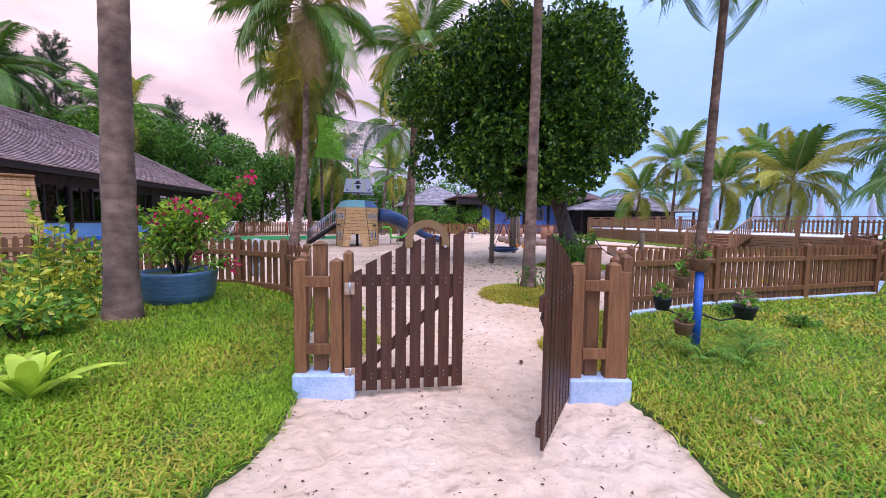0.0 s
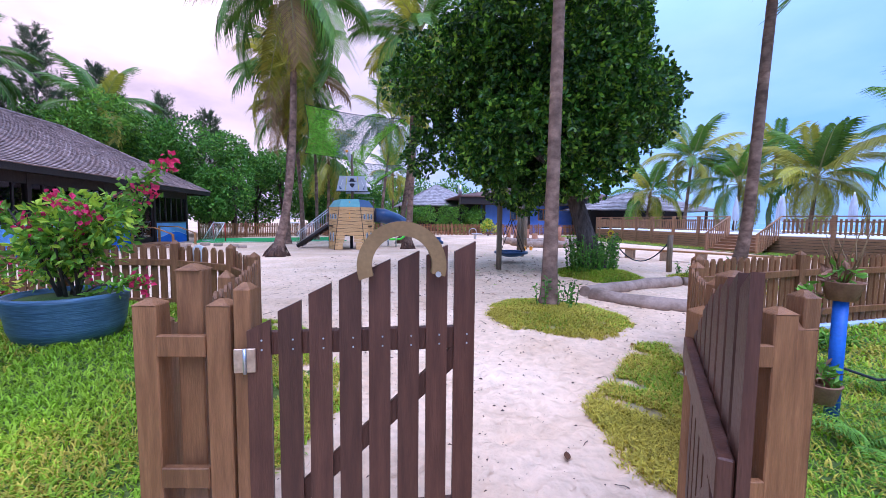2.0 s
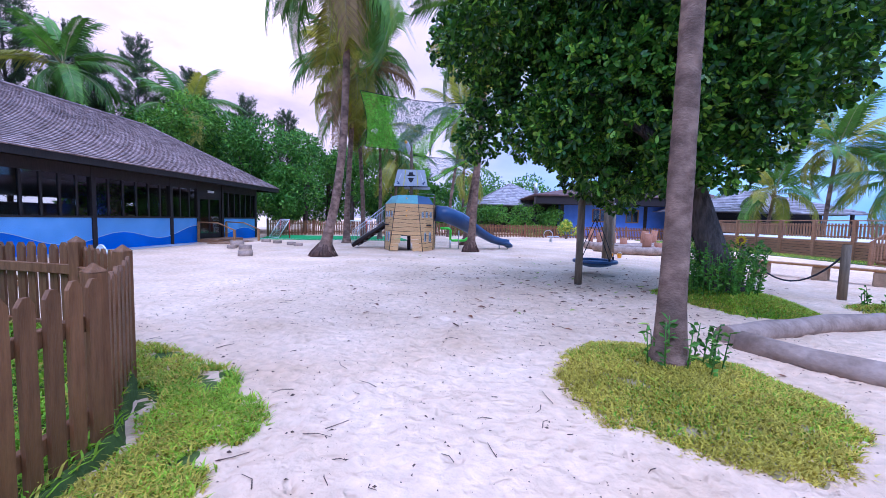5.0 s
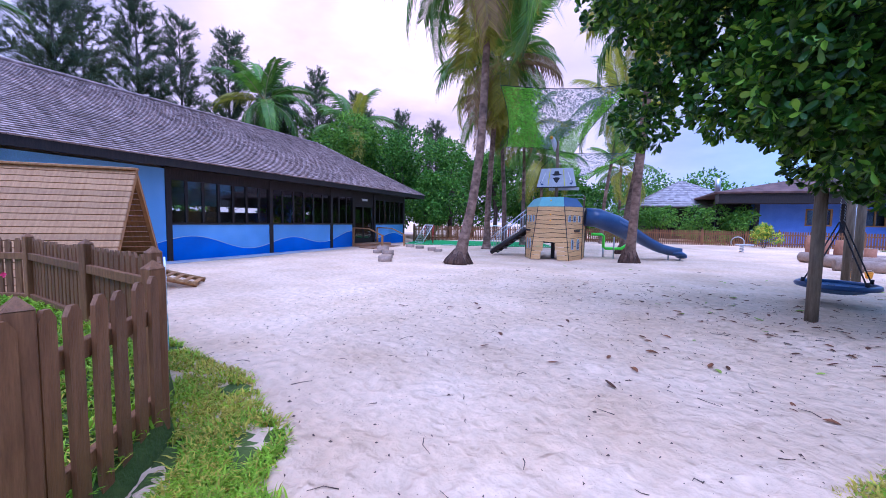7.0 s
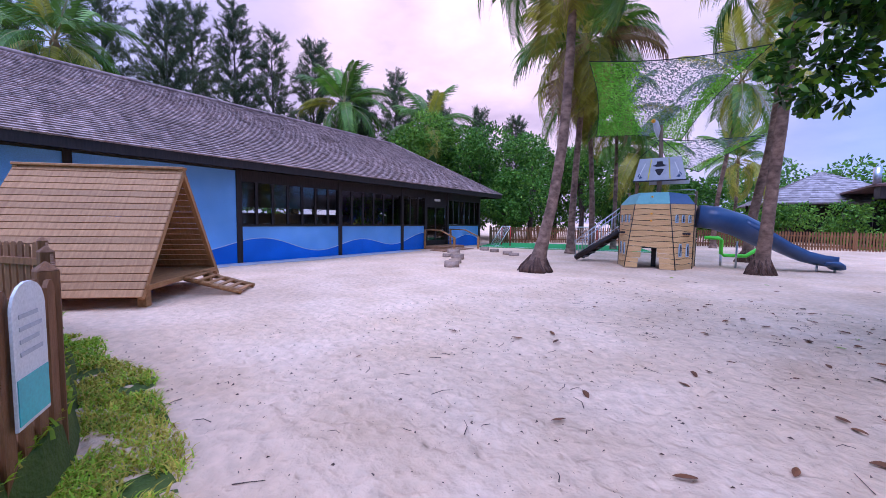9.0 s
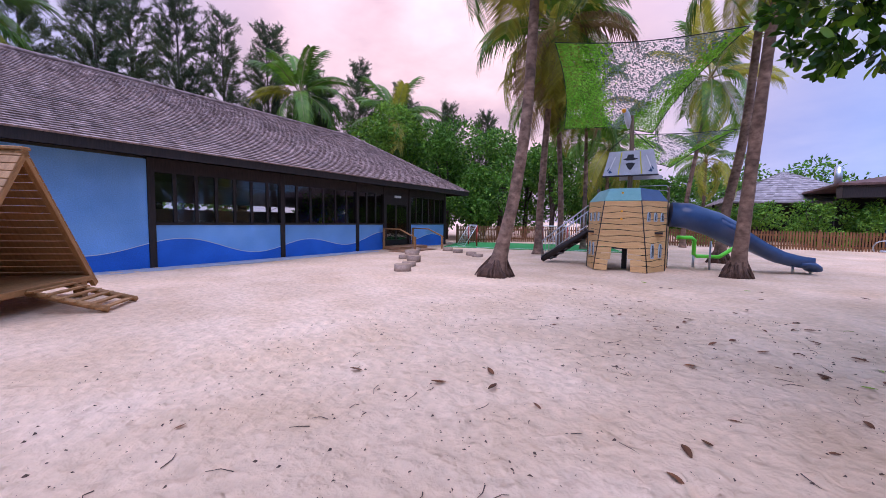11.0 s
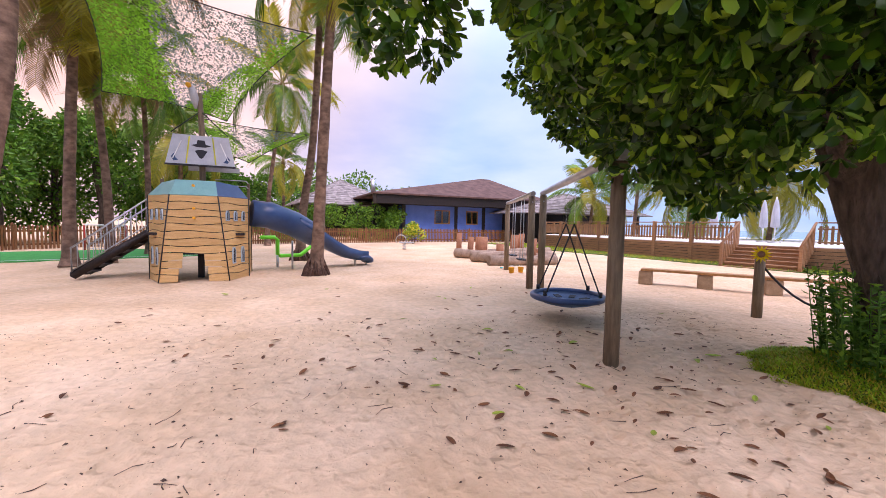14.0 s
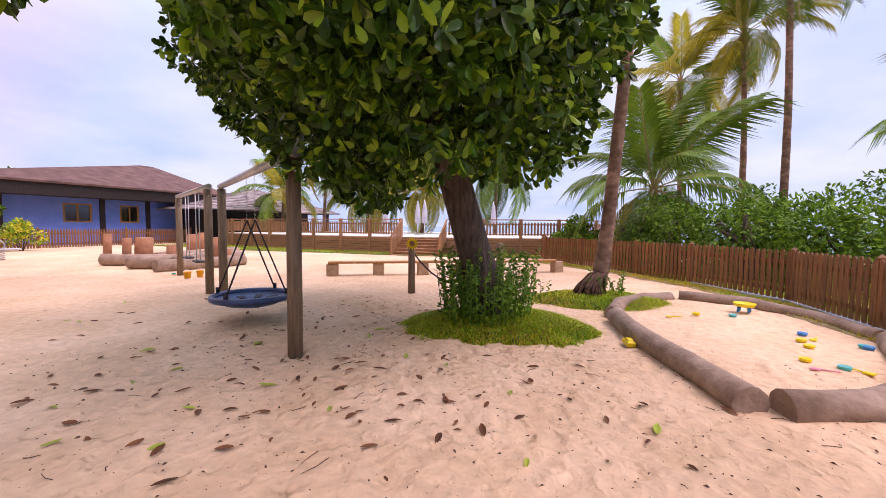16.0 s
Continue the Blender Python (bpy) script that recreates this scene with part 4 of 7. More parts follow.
# ---- distant blue building and roofs ----
def far_building():
    m = pose(1.2, 46.2, 0, 0, 0, heading(10.5, 2.6))
    b = empty("blue_building", m, "blue rendered building with dark timbers and a low brown roof", "building")
    L, D, H = 11.5, 8.0, 3.35
    cuts = [0, 1.9, 5.2, 8.2, L]
    wins = [(3.0, 4.6), (6.3, 7.6)]
    segs = []
    edge = 0
    for w0, w1 in wins:
        segs += [(edge, w0, 0, H), (w0, w1, 0, 1.55), (w0, w1, 2.85, H)]
        edge = w1
    segs.append((edge, L, 0, H))
    for x0, x1, z0, z1 in segs:
        part("wall", boxbm(x0, 0, z0, x1, 0.2, z1), M_WALL_B, b)
    for x in (0, 5.2, 8.2, L):
        part("post", boxbm(x - 0.16, -0.07, 0, x + 0.16, 0.05, H), M_DARKWOOD, b)
    for w0, w1 in wins:
        f = part("window", boxbm(w0, 0.02, 1.55, w0 + 0.12, 0.12, 2.85), M_HUT, b)
        for x0, x1, z0, z1 in ((w1 - 0.12, w1, 1.55, 2.85), (w0 + 0.12, w1 - 0.12, 1.55, 1.65), (w0 + 0.12, w1 - 0.12, 2.75, 2.85), ((w0 + w1) / 2 - 0.05, (w0 + w1) / 2 + 0.05, 1.65, 2.75)):
            part("frame", boxbm(x0, 0.02, z0, x1, 0.12, z1), M_HUT, f)
        part("pane", boxbm(w0 + 0.12, 0.06, 1.65, w1 - 0.12, 0.08, 2.75), M_GLASS, f)
    part("side_wall", boxbm(0, 0.2, 0, 0.2, D, H), M_WALL_B, b)
    part("side_wall", boxbm(L - 0.2, 0.2, 0, L, D, H), M_WALL_B, b)
    part("back_wall", boxbm(0, D, 0, L, D + 0.2, H), M_WALL_B, b)
    part("eaves_board", boxbm(-2.9, -1.6, H - 0.15, L + 2.6, -0.3, H + 0.62, 0.02), M_DARKWOOD, b)
    bm = bmesh.new()
    v = [bm.verts.new(p) for p in ((-3.2, -1.8, H + 0.75), (L + 3, -1.8, H + 0.75), (L + 3, D + 2, H + 0.75), (-3.2, D + 2, H + 0.75), (L - 1.5, 4, H + 3.2), (L - 0.5, 4, H + 3.2), (-3.2, -1.8, H + 0.62), (L + 3, -1.8, H + 0.62), (L + 3, D + 2, H + 0.62), (-3.2, D + 2, H + 0.62))]
    for idx in ((0, 1, 5, 4), (1, 2, 5), (2, 3, 4, 5), (3, 0, 4), (6, 7, 1, 0), (7, 8, 2, 1), (8, 9, 3, 2), (9, 6, 0, 3), (9, 8, 7, 6)):
        bm.faces.new([v[i] for i in idx])
    bmesh.ops.recalc_face_normals(bm, faces=bm.faces)
    part("roof", bm, M_SHINGLE2, b)
    part("air_conditioner", boxbm(-1.6, 1.0, 1.5, -0.9, 1.5, 2.2, 0.02), M_GREY, b, "pale grey air conditioner")
    part("side_return", boxbm(-2.4, 1.6, 0, -0.001, 1.8, H), M_DARKWOOD, b)
    part("flue", tubebm([(-2.2, 2.5, H + 0.9), (-2.2, 2.5, H + 2.2)], 0.22, 10), M_STEEL, b)


far_building()


def hip_hut(name, x, y, rz, w, d, h, rise, roof_m, label):
    b = empty(name, pose(x, y, 0, 0, 0, rz), label, "hut")
    for sx in (-1, 1):
        for sy in (-1, 1):
            part("post", boxbm(sx * w * 0.42 - 0.1, sy * d * 0.42 - 0.1, 0, sx * w * 0.42 + 0.1, sy * d * 0.42 + 0.1, h + 0.3), M_DARKWOOD, b)
    part("wall", boxbm(-w * 0.4, -d * 0.1, 0, w * 0.4, d * 0.4, h), M_DARKWOOD, b)
    V, F = [], []
    n = 14
    rr = np.random.default_rng(8)
    for c in range(n):
        f0, f1 = c / n, (c + 1.3) / n
        for (ax, ay), (bx, by) in (((-1, -1), (1, -1)), ((1, -1), (1, 1)), ((1, 1), (-1, 1)), ((-1, 1), (-1, -1))):
            k = 16
            for j in range(k):
                t0, t1 = j / k, (j + 1) / k
                lift = rr.uniform(0.03, 0.09)
                q = []
                for t, f, up in ((t0, f0, lift), (t1, f0, lift), (t1, min(1, f1), 0), (t0, min(1, f1), 0)):
                    px, py = ax + (bx - ax) * t, ay + (by - ay) * t
                    q.append((px * w / 2 * (1 - f), py * d / 2 * (1 - f), h + rise * f + up))
                i = len(V)
                V += q + [(q[0][0], q[0][1], q[0][2] - 0.1), (q[1][0], q[1][1], q[1][2] - 0.1)]
                F += [(i, i + 1, i + 2, i + 3), (i + 4, i + 5, i + 1, i)]
    ob = new("roof", raw_mesh("roof", V, F, [roof_m]))
    ob.parent = b
    return b


hip_hut("shingle_hut", -5.2, 56, 20, 10.5, 10.5, 3.3, 3.0, M_THATCH, "far hut with a grey weathered shingle roof")
hip_hut("beach_bar", 17.5, 48, 10, 15, 8, 2.7, 2.2, M_THATCH, "low beach bar under a wide thatched roof")


def fence_sign():
    s = empty("fence_sign", pose(-3.0, 7.385, 0.44, 0, 0, heading(1.0, -0.29) + 180), "small arched white and teal notice board on the fence", "sign")
    out = [(0, 0), (0.3, 0), (0.3, 0.56)] + [(0.15 + 0.15 * math.cos(a), 0.56 + 0.13 * math.sin(a)) for a in np.linspace(0.2, math.pi - 0.2, 8)] + [(0, 0.56)]
    part("board", prism(out, 0.012), M_WHITE, s, m=pose(0, -0.075, 0))
    part("band", boxbm(0.01, -0.079, 0.02, 0.29, -0.0755, 0.24), M_CYAN, s)
    for k in range(4):
        part("text_bar", boxbm(0.05, -0.079, 0.34 + k * 0.06, 0.25 - 0.03 * (k % 2), -0.0755, 0.36 + k * 0.06), M_GREY, s)


fence_sign()
M_LAMP = bpy.data.materials.new("ceiling_lamp_glow")
M_LAMP.use_nodes = True
M_LAMP.node_tree.nodes["Principled BSDF"].inputs["Emission Color"].default_value = (1, 0.93, 0.8, 1)
M_LAMP.node_tree.nodes["Principled BSDF"].inputs["Emission Strength"].default_value = 6.0
for y in (1.5, 3.6, 5.6, 8.0, 10.5, 13.0):
    lamp = empty("ceiling_lamp", BLD @ pose(-2.2, y, 2.98), "round white ceiling lamp inside the pavilion", "lamp", group="pavilion ceiling lamps")
    part("housing", lathe([(0.02, -0.08), (0.13, -0.07), (0.15, -0.02), (0.15, 0.0)], 16), M_WHITE, lamp)
    part("diffuser", lathe([(0.01, -0.095), (0.11, -0.085), (0.11, -0.078), (0.01, -0.078)], 16), M_LAMP, lamp)


# ---- playground tower ----
TW = pose(-5.69, 21.53, 0, 0, 0, 13.0)


def build_tower():
    """Local x to the right of the front, y away from the front."""
    t = empty("play_tower", TW, "ship-shaped wooden play tower with wavy plank panels, mast and slide deck", "playground tower")
    rng = random.Random(9)
    H = 2.1

    def facet(b0, b1, t0, t1, nplank, hole=None, off=0.0):
        """Wavy planks on a dark backing between two bottom and two top corners."""
        b0, b1, t0, t1 = (Vector(v) for v in (b0, b1, t0, t1))
        nrm = (b1 - b0).cross(t0 - b0).normalized()
        bm = bmesh.new()
        q = [bm.verts.new(v - nrm * 0.14) for v in (b0, b1, t1, t0)]
        if not hole:
            bm.faces.new(q)
            r = bmesh.ops.extrude_face_region(bm, geom=bm.faces[:])
            bmesh.ops.translate(bm, vec=nrm * 0.012, verts=[v for v in r["geom"] if isinstance(v, bmesh.types.BMVert)])
            part("backing", bm, M_BLACK, t)
        else:
            bm.free()
        for k in range(nplank):
            f0, f1 = k / nplank, (k + 1) / nplank
            spans = [(0.0, 1.0)]
            if hole and f0 < hole[2]:
                spans = [(0.0, hole[0] - 0.04 * (k < 2) + 0.05 * k / nplank), (hole[1] + 0.04 * (k < 2) - 0.05 * k / nplank, 1.0)]
            for s0, s1 in spans:
                bm = bmesh.new()
                n = 10
                lo, hi = [], []
                for j in range(n + 1):
                    s = s0 + (s1 - s0) * j / n
                    w0 = 0.02 * math.sin(6.5 * s + 1.7 * k) if k else 0
                    w1 = 0.02 * math.sin(6.5 * s + 1.7 * (k + 1)) if k < nplank - 1 else 0
                    pa = (b0.lerp(b1, s)).lerp(t0.lerp(t1, s), f0 + (0.009 + w0) / H)
                    pb = (b0.lerp(b1, s)).lerp(t0.lerp(t1, s), f1 + (-0.009 + w1) / H)
                    lo.append(bm.verts.new(pa))
                    hi.append(bm.verts.new(pb))
                for j in range(n):
                    bm.faces.new((lo[j], lo[j + 1], hi[j + 1], hi[j]))
                r = bmesh.ops.extrude_face_region(bm, geom=bm.faces[:])
                bmesh.ops.translate(bm, vec=-nrm * 0.02, verts=[v for v in r["geom"] if isinstance(v, bmesh.types.BMVert)])
                bmesh.ops.recalc_face_normals(bm, faces=bm.faces)
                part("plank", bm, M_PLANK, t)
        return nrm

    fb, ft, sd, ob_ = 0.74, 0.5, 0.55, 1.12
    facet((-fb, -0.42, 0), (fb, -0.42, 0), (-ft, -0.36, H), (ft, -0.36, H), 12, hole=(0.3, 0.66, 0.3))
    facet((fb, -0.42, 0), (ob_, 0.45, 0), (ft, -0.36, H), (ob_, 0.45, H), 12)
    facet((-ob_, 0.45, 0), (-fb, -0.42, 0), (-ob_, 0.45, H), (-ft, -0.36, H), 12)
    facet((ob_, 0.45, 0), (ob_, 1.6, 0), (ob_, 0.45, H), (ob_, 1.6, H), 12)
    facet((-ob_, 1.6, 0.0), (-ob_, 0.45, 0), (-ob_, 1.6, H * 0.55), (-ob_, 0.45, H * 0.55), 7)
    for (bx, by), (tx, ty) in (((-fb, -0.42), (-ft, -0.36)), ((fb, -0.42), (ft, -0.36)), ((-ob_, 0.45), (-ob_, 0.45)), ((ob_, 0.45), (ob_, 0.45)), ((ob_, 1.6), (ob_, 1.6))):
        part("edge_strip", tubebm([(bx * 1.004, by - 0.004, 0), (tx * 1.004, ty - 0.004, H)], 0.014, 6), M_BLACK, t)
    # dark lining behind the front, floor and rear post
    part("floor", boxbm(-1.05, 0.0, 1.12, 1.05, 1.55, 1.18), M_DARKWOOD, t)
    part("centre_post", boxbm(-0.07, 0.4, 0.0, 0.07, 0.54, 1.12), M_DARKWOOD, t)
    part("front_lining", boxbm(-0.5, -0.33, 0.66, 0.5, -0.31, H), M_BLACK, t)
    for x in (-1.06, 1.06):
        part("corner_post", boxbm(x - 0.04, 1.5, 0, x + 0.04, 1.58, 2.6, 0.005), M_POST, t)
    # sloping teal coping
    lower = [(-ob_, 0.45, H), (-ft, -0.37, H), (ft, -0.37, H), (ob_, 0.45, H)]
    upper = [(-0.86, 0.62, H + 0.34), (-0.42, -0.05, H + 0.38), (0.42, -0.05, H + 0.38), (0.86, 0.62, H + 0.34)]
    for k in range(3):
        bm2 = bmesh.new()
        vs = [bm2.verts.new(p) for p in (lower[k], lower[k + 1], upper[k + 1], upper[k])]
        bm2.faces.new(vs)
        r = bmesh.ops.extrude_face_region(bm2, geom=bm2.faces[:])
        bmesh.ops.translate(bm2, vec=(0, 0.02, -0.03), verts=[v for v in r["geom"] if isinstance(v, bmesh.types.BMVert)])
        bmesh.ops.recalc_face_normals(bm2, faces=bm2.faces)
        part("coping", bm2, M_TEAL if k < 2 else M_NAVY, t, "teal sloping top panel")
    for x, z in ((0.0, H + 0.22), (0.0, 1.55), (0.0, 1.78)):
        part("knob", tubebm([(x, -0.46, z), (x, -0.36, z)], 0.03, 10), M_ORANGE, t)
    # blue framed windows on the slanted sides
    for sx in (-1, 1):
        base, far = Vector((sx * fb, -0.42, 0)), Vector((sx * ob_, 0.45, 0))
        for row, zc, hh, cnt in ((0, 0.62, 0.42, 2), (1, 1.62, 0.26, 3)):
            for k in range(cnt):
                s = (k + 0.8) / (cnt + 0.6)
                bt, tt = base.lerp(far, s), Vector((sx * ft, -0.36, H)).lerp(Vector((sx * ob_, 0.45, H)), s)
                c = bt.lerp(tt, zc / H)
                rz = math.degrees(math.atan2(far.y - base.y, far.x - base.x)) if sx > 0 else math.degrees(math.atan2(base.y - far.y, base.x - far.x))
                m = pose(c.x, c.y, c.z - hh / 2, 0, 0, rz)
                w = 0.15
                out = [(-w / 2, 0), (w / 2, 0), (w / 2, hh * 0.75), (w * 0.25, hh), (-w * 0.25, hh), (-w / 2, hh * 0.75)]
                f = part("window", prism(out, 0.03), M_PALEFRAME, t, "pale blue framed window with a black infill", m=m @ pose(0, -0.03, 0))
                # black plate stands in for the shade of a hole; planks run behind it
                part("black_infill", prism([(a * 0.62, b * 0.84 + 0.03) for a, b in out], 0.01), M_BLACK, f, m=pose(0, -0.006, 0))
                part("bar", boxbm(-0.006, -0.012, 0.02, 0.006, -0.004, hh * 0.9), M_PALEFRAME, f)
    # mast, sail board, lookout
    part("mast", tubebm([(0.05, 0.55, 1.18), (0.05, 0.55, 3.9), (0.02, 0.5, 4.75)], [0.075, 0.07, 0.06], 10), M_POST, t, "dark timber mast")
    part("lookout_figure", tubebm([(-0.06, 0.46, 4.35), (-0.08, 0.45, 4.6), (-0.12, 0.42, 4.78), (-0.16, 0.4, 4.92)], [0.03, 0.1, 0.09, 0.05], 8), M_GREY, t, "carved bird with an orange head")
    part("lookout_head", tubebm([(-0.16, 0.38, 4.84), (-0.2, 0.36, 4.9), (-0.24, 0.33, 4.92)], [0.05, 0.075, 0.03], 8), M_ORANGE, t, "orange carved bird head")
    s = part("sail_board", prism([(-0.78, 2.92), (0.78, 2.92), (0.62, 3.68), (-0.62, 3.68)], 0.03), M_GREY, t, "grey board printed with a hat and crossed sabres", m=pose(0.05, 0.28, 0, -6, 0, 0))
    s.matrix_basis = pose(0.05, 0.12, 0, -5, 0, 0)
    part("board_edge", boxbm(-0.79, -0.012, 2.89, 0.79, 0.04, 2.93), M_BLACK, s)
    hat = [(-0.22, 3.42), (-0.1, 3.38), (0.1, 3.38), (0.22, 3.42), (0.1, 3.46), (0.08, 3.56), (-0.08, 3.56), (-0.1, 3.46)]
    part("hat_mark", prism(hat, 0.006), M_BLACK, s, m=pose(0, -0.009, 0))
    part("face_mark", prism([(-0.14, 3.28), (-0.05, 3.31), (0.05, 3.31), (0.14, 3.28), (0.05, 3.12), (0, 3.08), (-0.05, 3.12)], 0.006), M_BLACK, s, m=pose(0, -0.009, 0))
    for sx in (-1, 1):
        part("sabre_mark", boxbm(-0.012, -0.009, 0, 0.012, -0.001, 0.5, m=pose(sx * 0.62, 0, 3.05, 0, -sx * 22, 0)), M_WHITE, s)
        part("guard_mark", prism([(sx * 0.5, 3.02), (sx * 0.6, 3.0), (sx * 0.66, 3.1), (sx * 0.58, 3.2), (sx * 0.56, 3.08)][::sx], 0.006), M_NAVY, s, m=pose(0, -0.009, 0))
        part("yellow_stripe", boxbm(-0.015, -0.009, 0, 0.015, -0.001, 0.7, m=pose(sx * 0.33, 0, 2.95, 0, -sx * 6, 0)), M_YELLOW_LEAF, s)
        part("stay_rope", tubebm([(sx * 0.62 + 0.05, 0.3, 3.68), (0.04, 0.5, 4.3)], 0.012, 5), M_ROPE, t)
    s2 = part("rear_board", prism([(-0.6, 2.8), (0.6, 2.8), (0.6, 2.92), (-0.6, 2.92)], 0.03), M_GREY, t, m=pose(0.3, 0.75, 0))
    for z in (2.45, 2.6):
        part("guard_rail", tubebm([(0.3, 0.8, z), (1.05, 0.8, z), (1.05, 1.6, z)], 0.015, 6), M_STEEL, t)
    # stairs on the far side of the left flank
    top, bot = Vector((-1.15, 0.95, 1.15)), Vector((-2.72, 1.1, 0.02))
    st = part("stair_stringer", tubebm([bot + Vector((0, -0.42, 0.08)), top + Vector((0, -0.42, 0))], [0.1, 0.1], 4), M_DARKWOOD, t)
    st2 = part("stair_stringer", tubebm([bot + Vector((0, 0.42, 0.08)), top + Vector((0, 0.42, 0))], [0.1, 0.1], 4), M_DARKWOOD, t)
    for k in range(6):
        p = bot.lerp(top, (k + 0.7) / 6.5)
        part("tread", boxbm(p.x - 0.12, p.y - 0.42, p.z - 0.02, p.x + 0.12, p.y + 0.42, p.z + 0.02), M_DARKWOOD, t)
    for sy in (-0.45, 0.45):
        off = Vector((0, sy, 0))
        r = part("stair_rail", tubebm([bot + off + Vector((0, 0, 0.05)), bot + off + Vector((0, 0, 0.75)), top + off + Vector((0, 0, 0.85))], 0.022, 6), M_STEEL, t, "grey steel stair rail")
        part("lower_rail", tubebm([bot + off + Vector((0, 0, 0.2)), top + off + Vector((0, 0, 0.2))], 0.016, 6), M_STEEL, r)
        for k in range(1, 13):
            p = bot.lerp(top, k / 13) + off
            part("baluster", tubebm([p + Vector((0, 0, 0.18)), p + Vector((0, 0, 0.77 + 0.008 * k))], 0.009, 5), M_STEEL, r)
    return t


build_tower()


def build_slide():
    s = empty("tube_slide", Matrix(), "navy blue plastic slide with a closed tube at the top", "slide")
    pts = [(-4.72, 22.55, 1.72), (-4.3, 22.75, 1.68), (-3.75, 23.2, 1.45), (-3.25, 23.8, 1.1), (-2.8, 24.3, 0.72), (-2.4, 24.7, 0.47), (-2.05, 25.0, 0.36), (-1.75, 25.25, 0.31)]
    part("tube", tubebm(pts[:4], [0.37, 0.38, 0.38, 0.36], 16), M_NAVY, s)
    bm = bmesh.new()
    prof = [(-0.33, 0.17), (-0.37, 0.19), (-0.37, 0.0), (-0.3, -0.11), (0, -0.16), (0.3, -0.11), (0.37, 0.0), (0.37, 0.19), (0.33, 0.17), (0.28, -0.06), (0, -0.11), (-0.28, -0.06)]
    rings = []
    run = pts[2:]
    for i, p in enumerate(run):
        p = Vector(p)
        d = Vector(run[min(i + 1, len(run) - 1)]) - Vector(run[max(i - 1, 0)])
        side = d.cross(Vector((0, 0, 1))).normalized()
        rings.append([bm.verts.new(p + side * a + Vector((0, 0, b))) for a, b in prof])
    for r0, r1 in zip(rings, rings[1:]):
        for k in range(len(prof)):
            f = bm.faces.new((r0[k], r0[(k + 1) % len(prof)], r1[(k + 1) % len(prof)], r1[k]))
            f.smooth = True
    bm.faces.new(rings[0])
    bm.faces.new(rings[-1][::-1])
    bmesh.ops.recalc_face_normals(bm, faces=bm.faces)
    part("chute", bm, M_NAVY, s)
    part("chute_lip", tubebm([(-1.98, 24.95, 0.3), (-1.82, 25.1, 0.3), (-1.7, 25.22, 0.27), (-1.61, 25.31, 0.2), (-1.57, 25.35, 0.12)], [0.3, 0.36, 0.37, 0.35, 0.3], 14, squash=0.34), M_NAVY, s)
    for a in ((-3.92, 24.0), (-2.0, 24.9), (-1.62, 25.3)):
        part("leg", tubebm([(a[0], a[1], -0.05), (a[0], a[1], 0.9 if a[0] < -3 else 0.22)], 0.03, 8), M_STEEL, s)


build_slide()
g = empty("green_climber", Matrix(), "bright lime green bent climbing pipe with a grey net seat", "climbing frame")
part("pipe", tubebm([(-4.95, 24.25, 0.98), (-4.58, 24.48, 0.98), (-4.5, 24.55, 0.9), (-4.5, 24.55, 0.42), (-4.42, 24.6, 0.36), (-3.85, 24.95, 0.36), (-3.35, 25.25, 0.8)], 0.065, 10), M_LIMEPIPE, g)
for x, y in ((-4.5, 24.55), (-3.4, 25.22)):
    part("leg", tubebm([(x, y, -0.05), (x, y, 0.4 if x < -4 else 0.74)], 0.04, 8), M_STEEL, g)
sp = empty("spring_rider", pose(0.2, 34.0, 0), "small metal-framed rocking toy on the sand", "rocker")
part("hoop", tubebm([(0.3 * math.cos(a), 0, 0.55 + 0.3 * math.sin(a)) for a in np.linspace(-0.6, 3.7, 14)], 0.03, 6), M_STEEL, sp)
part("seat", boxbm(-0.1, -0.14, 0.38, 0.75, 0.14, 0.45, 0.02), M_GREY, sp)
part("spring", tubebm([(0.2 + 0.1 * math.cos(a), 0.1 * math.sin(a), 0.014 * a) for a in np.linspace(0, 27, 60)], 0.018, 5), M_STEEL, sp)


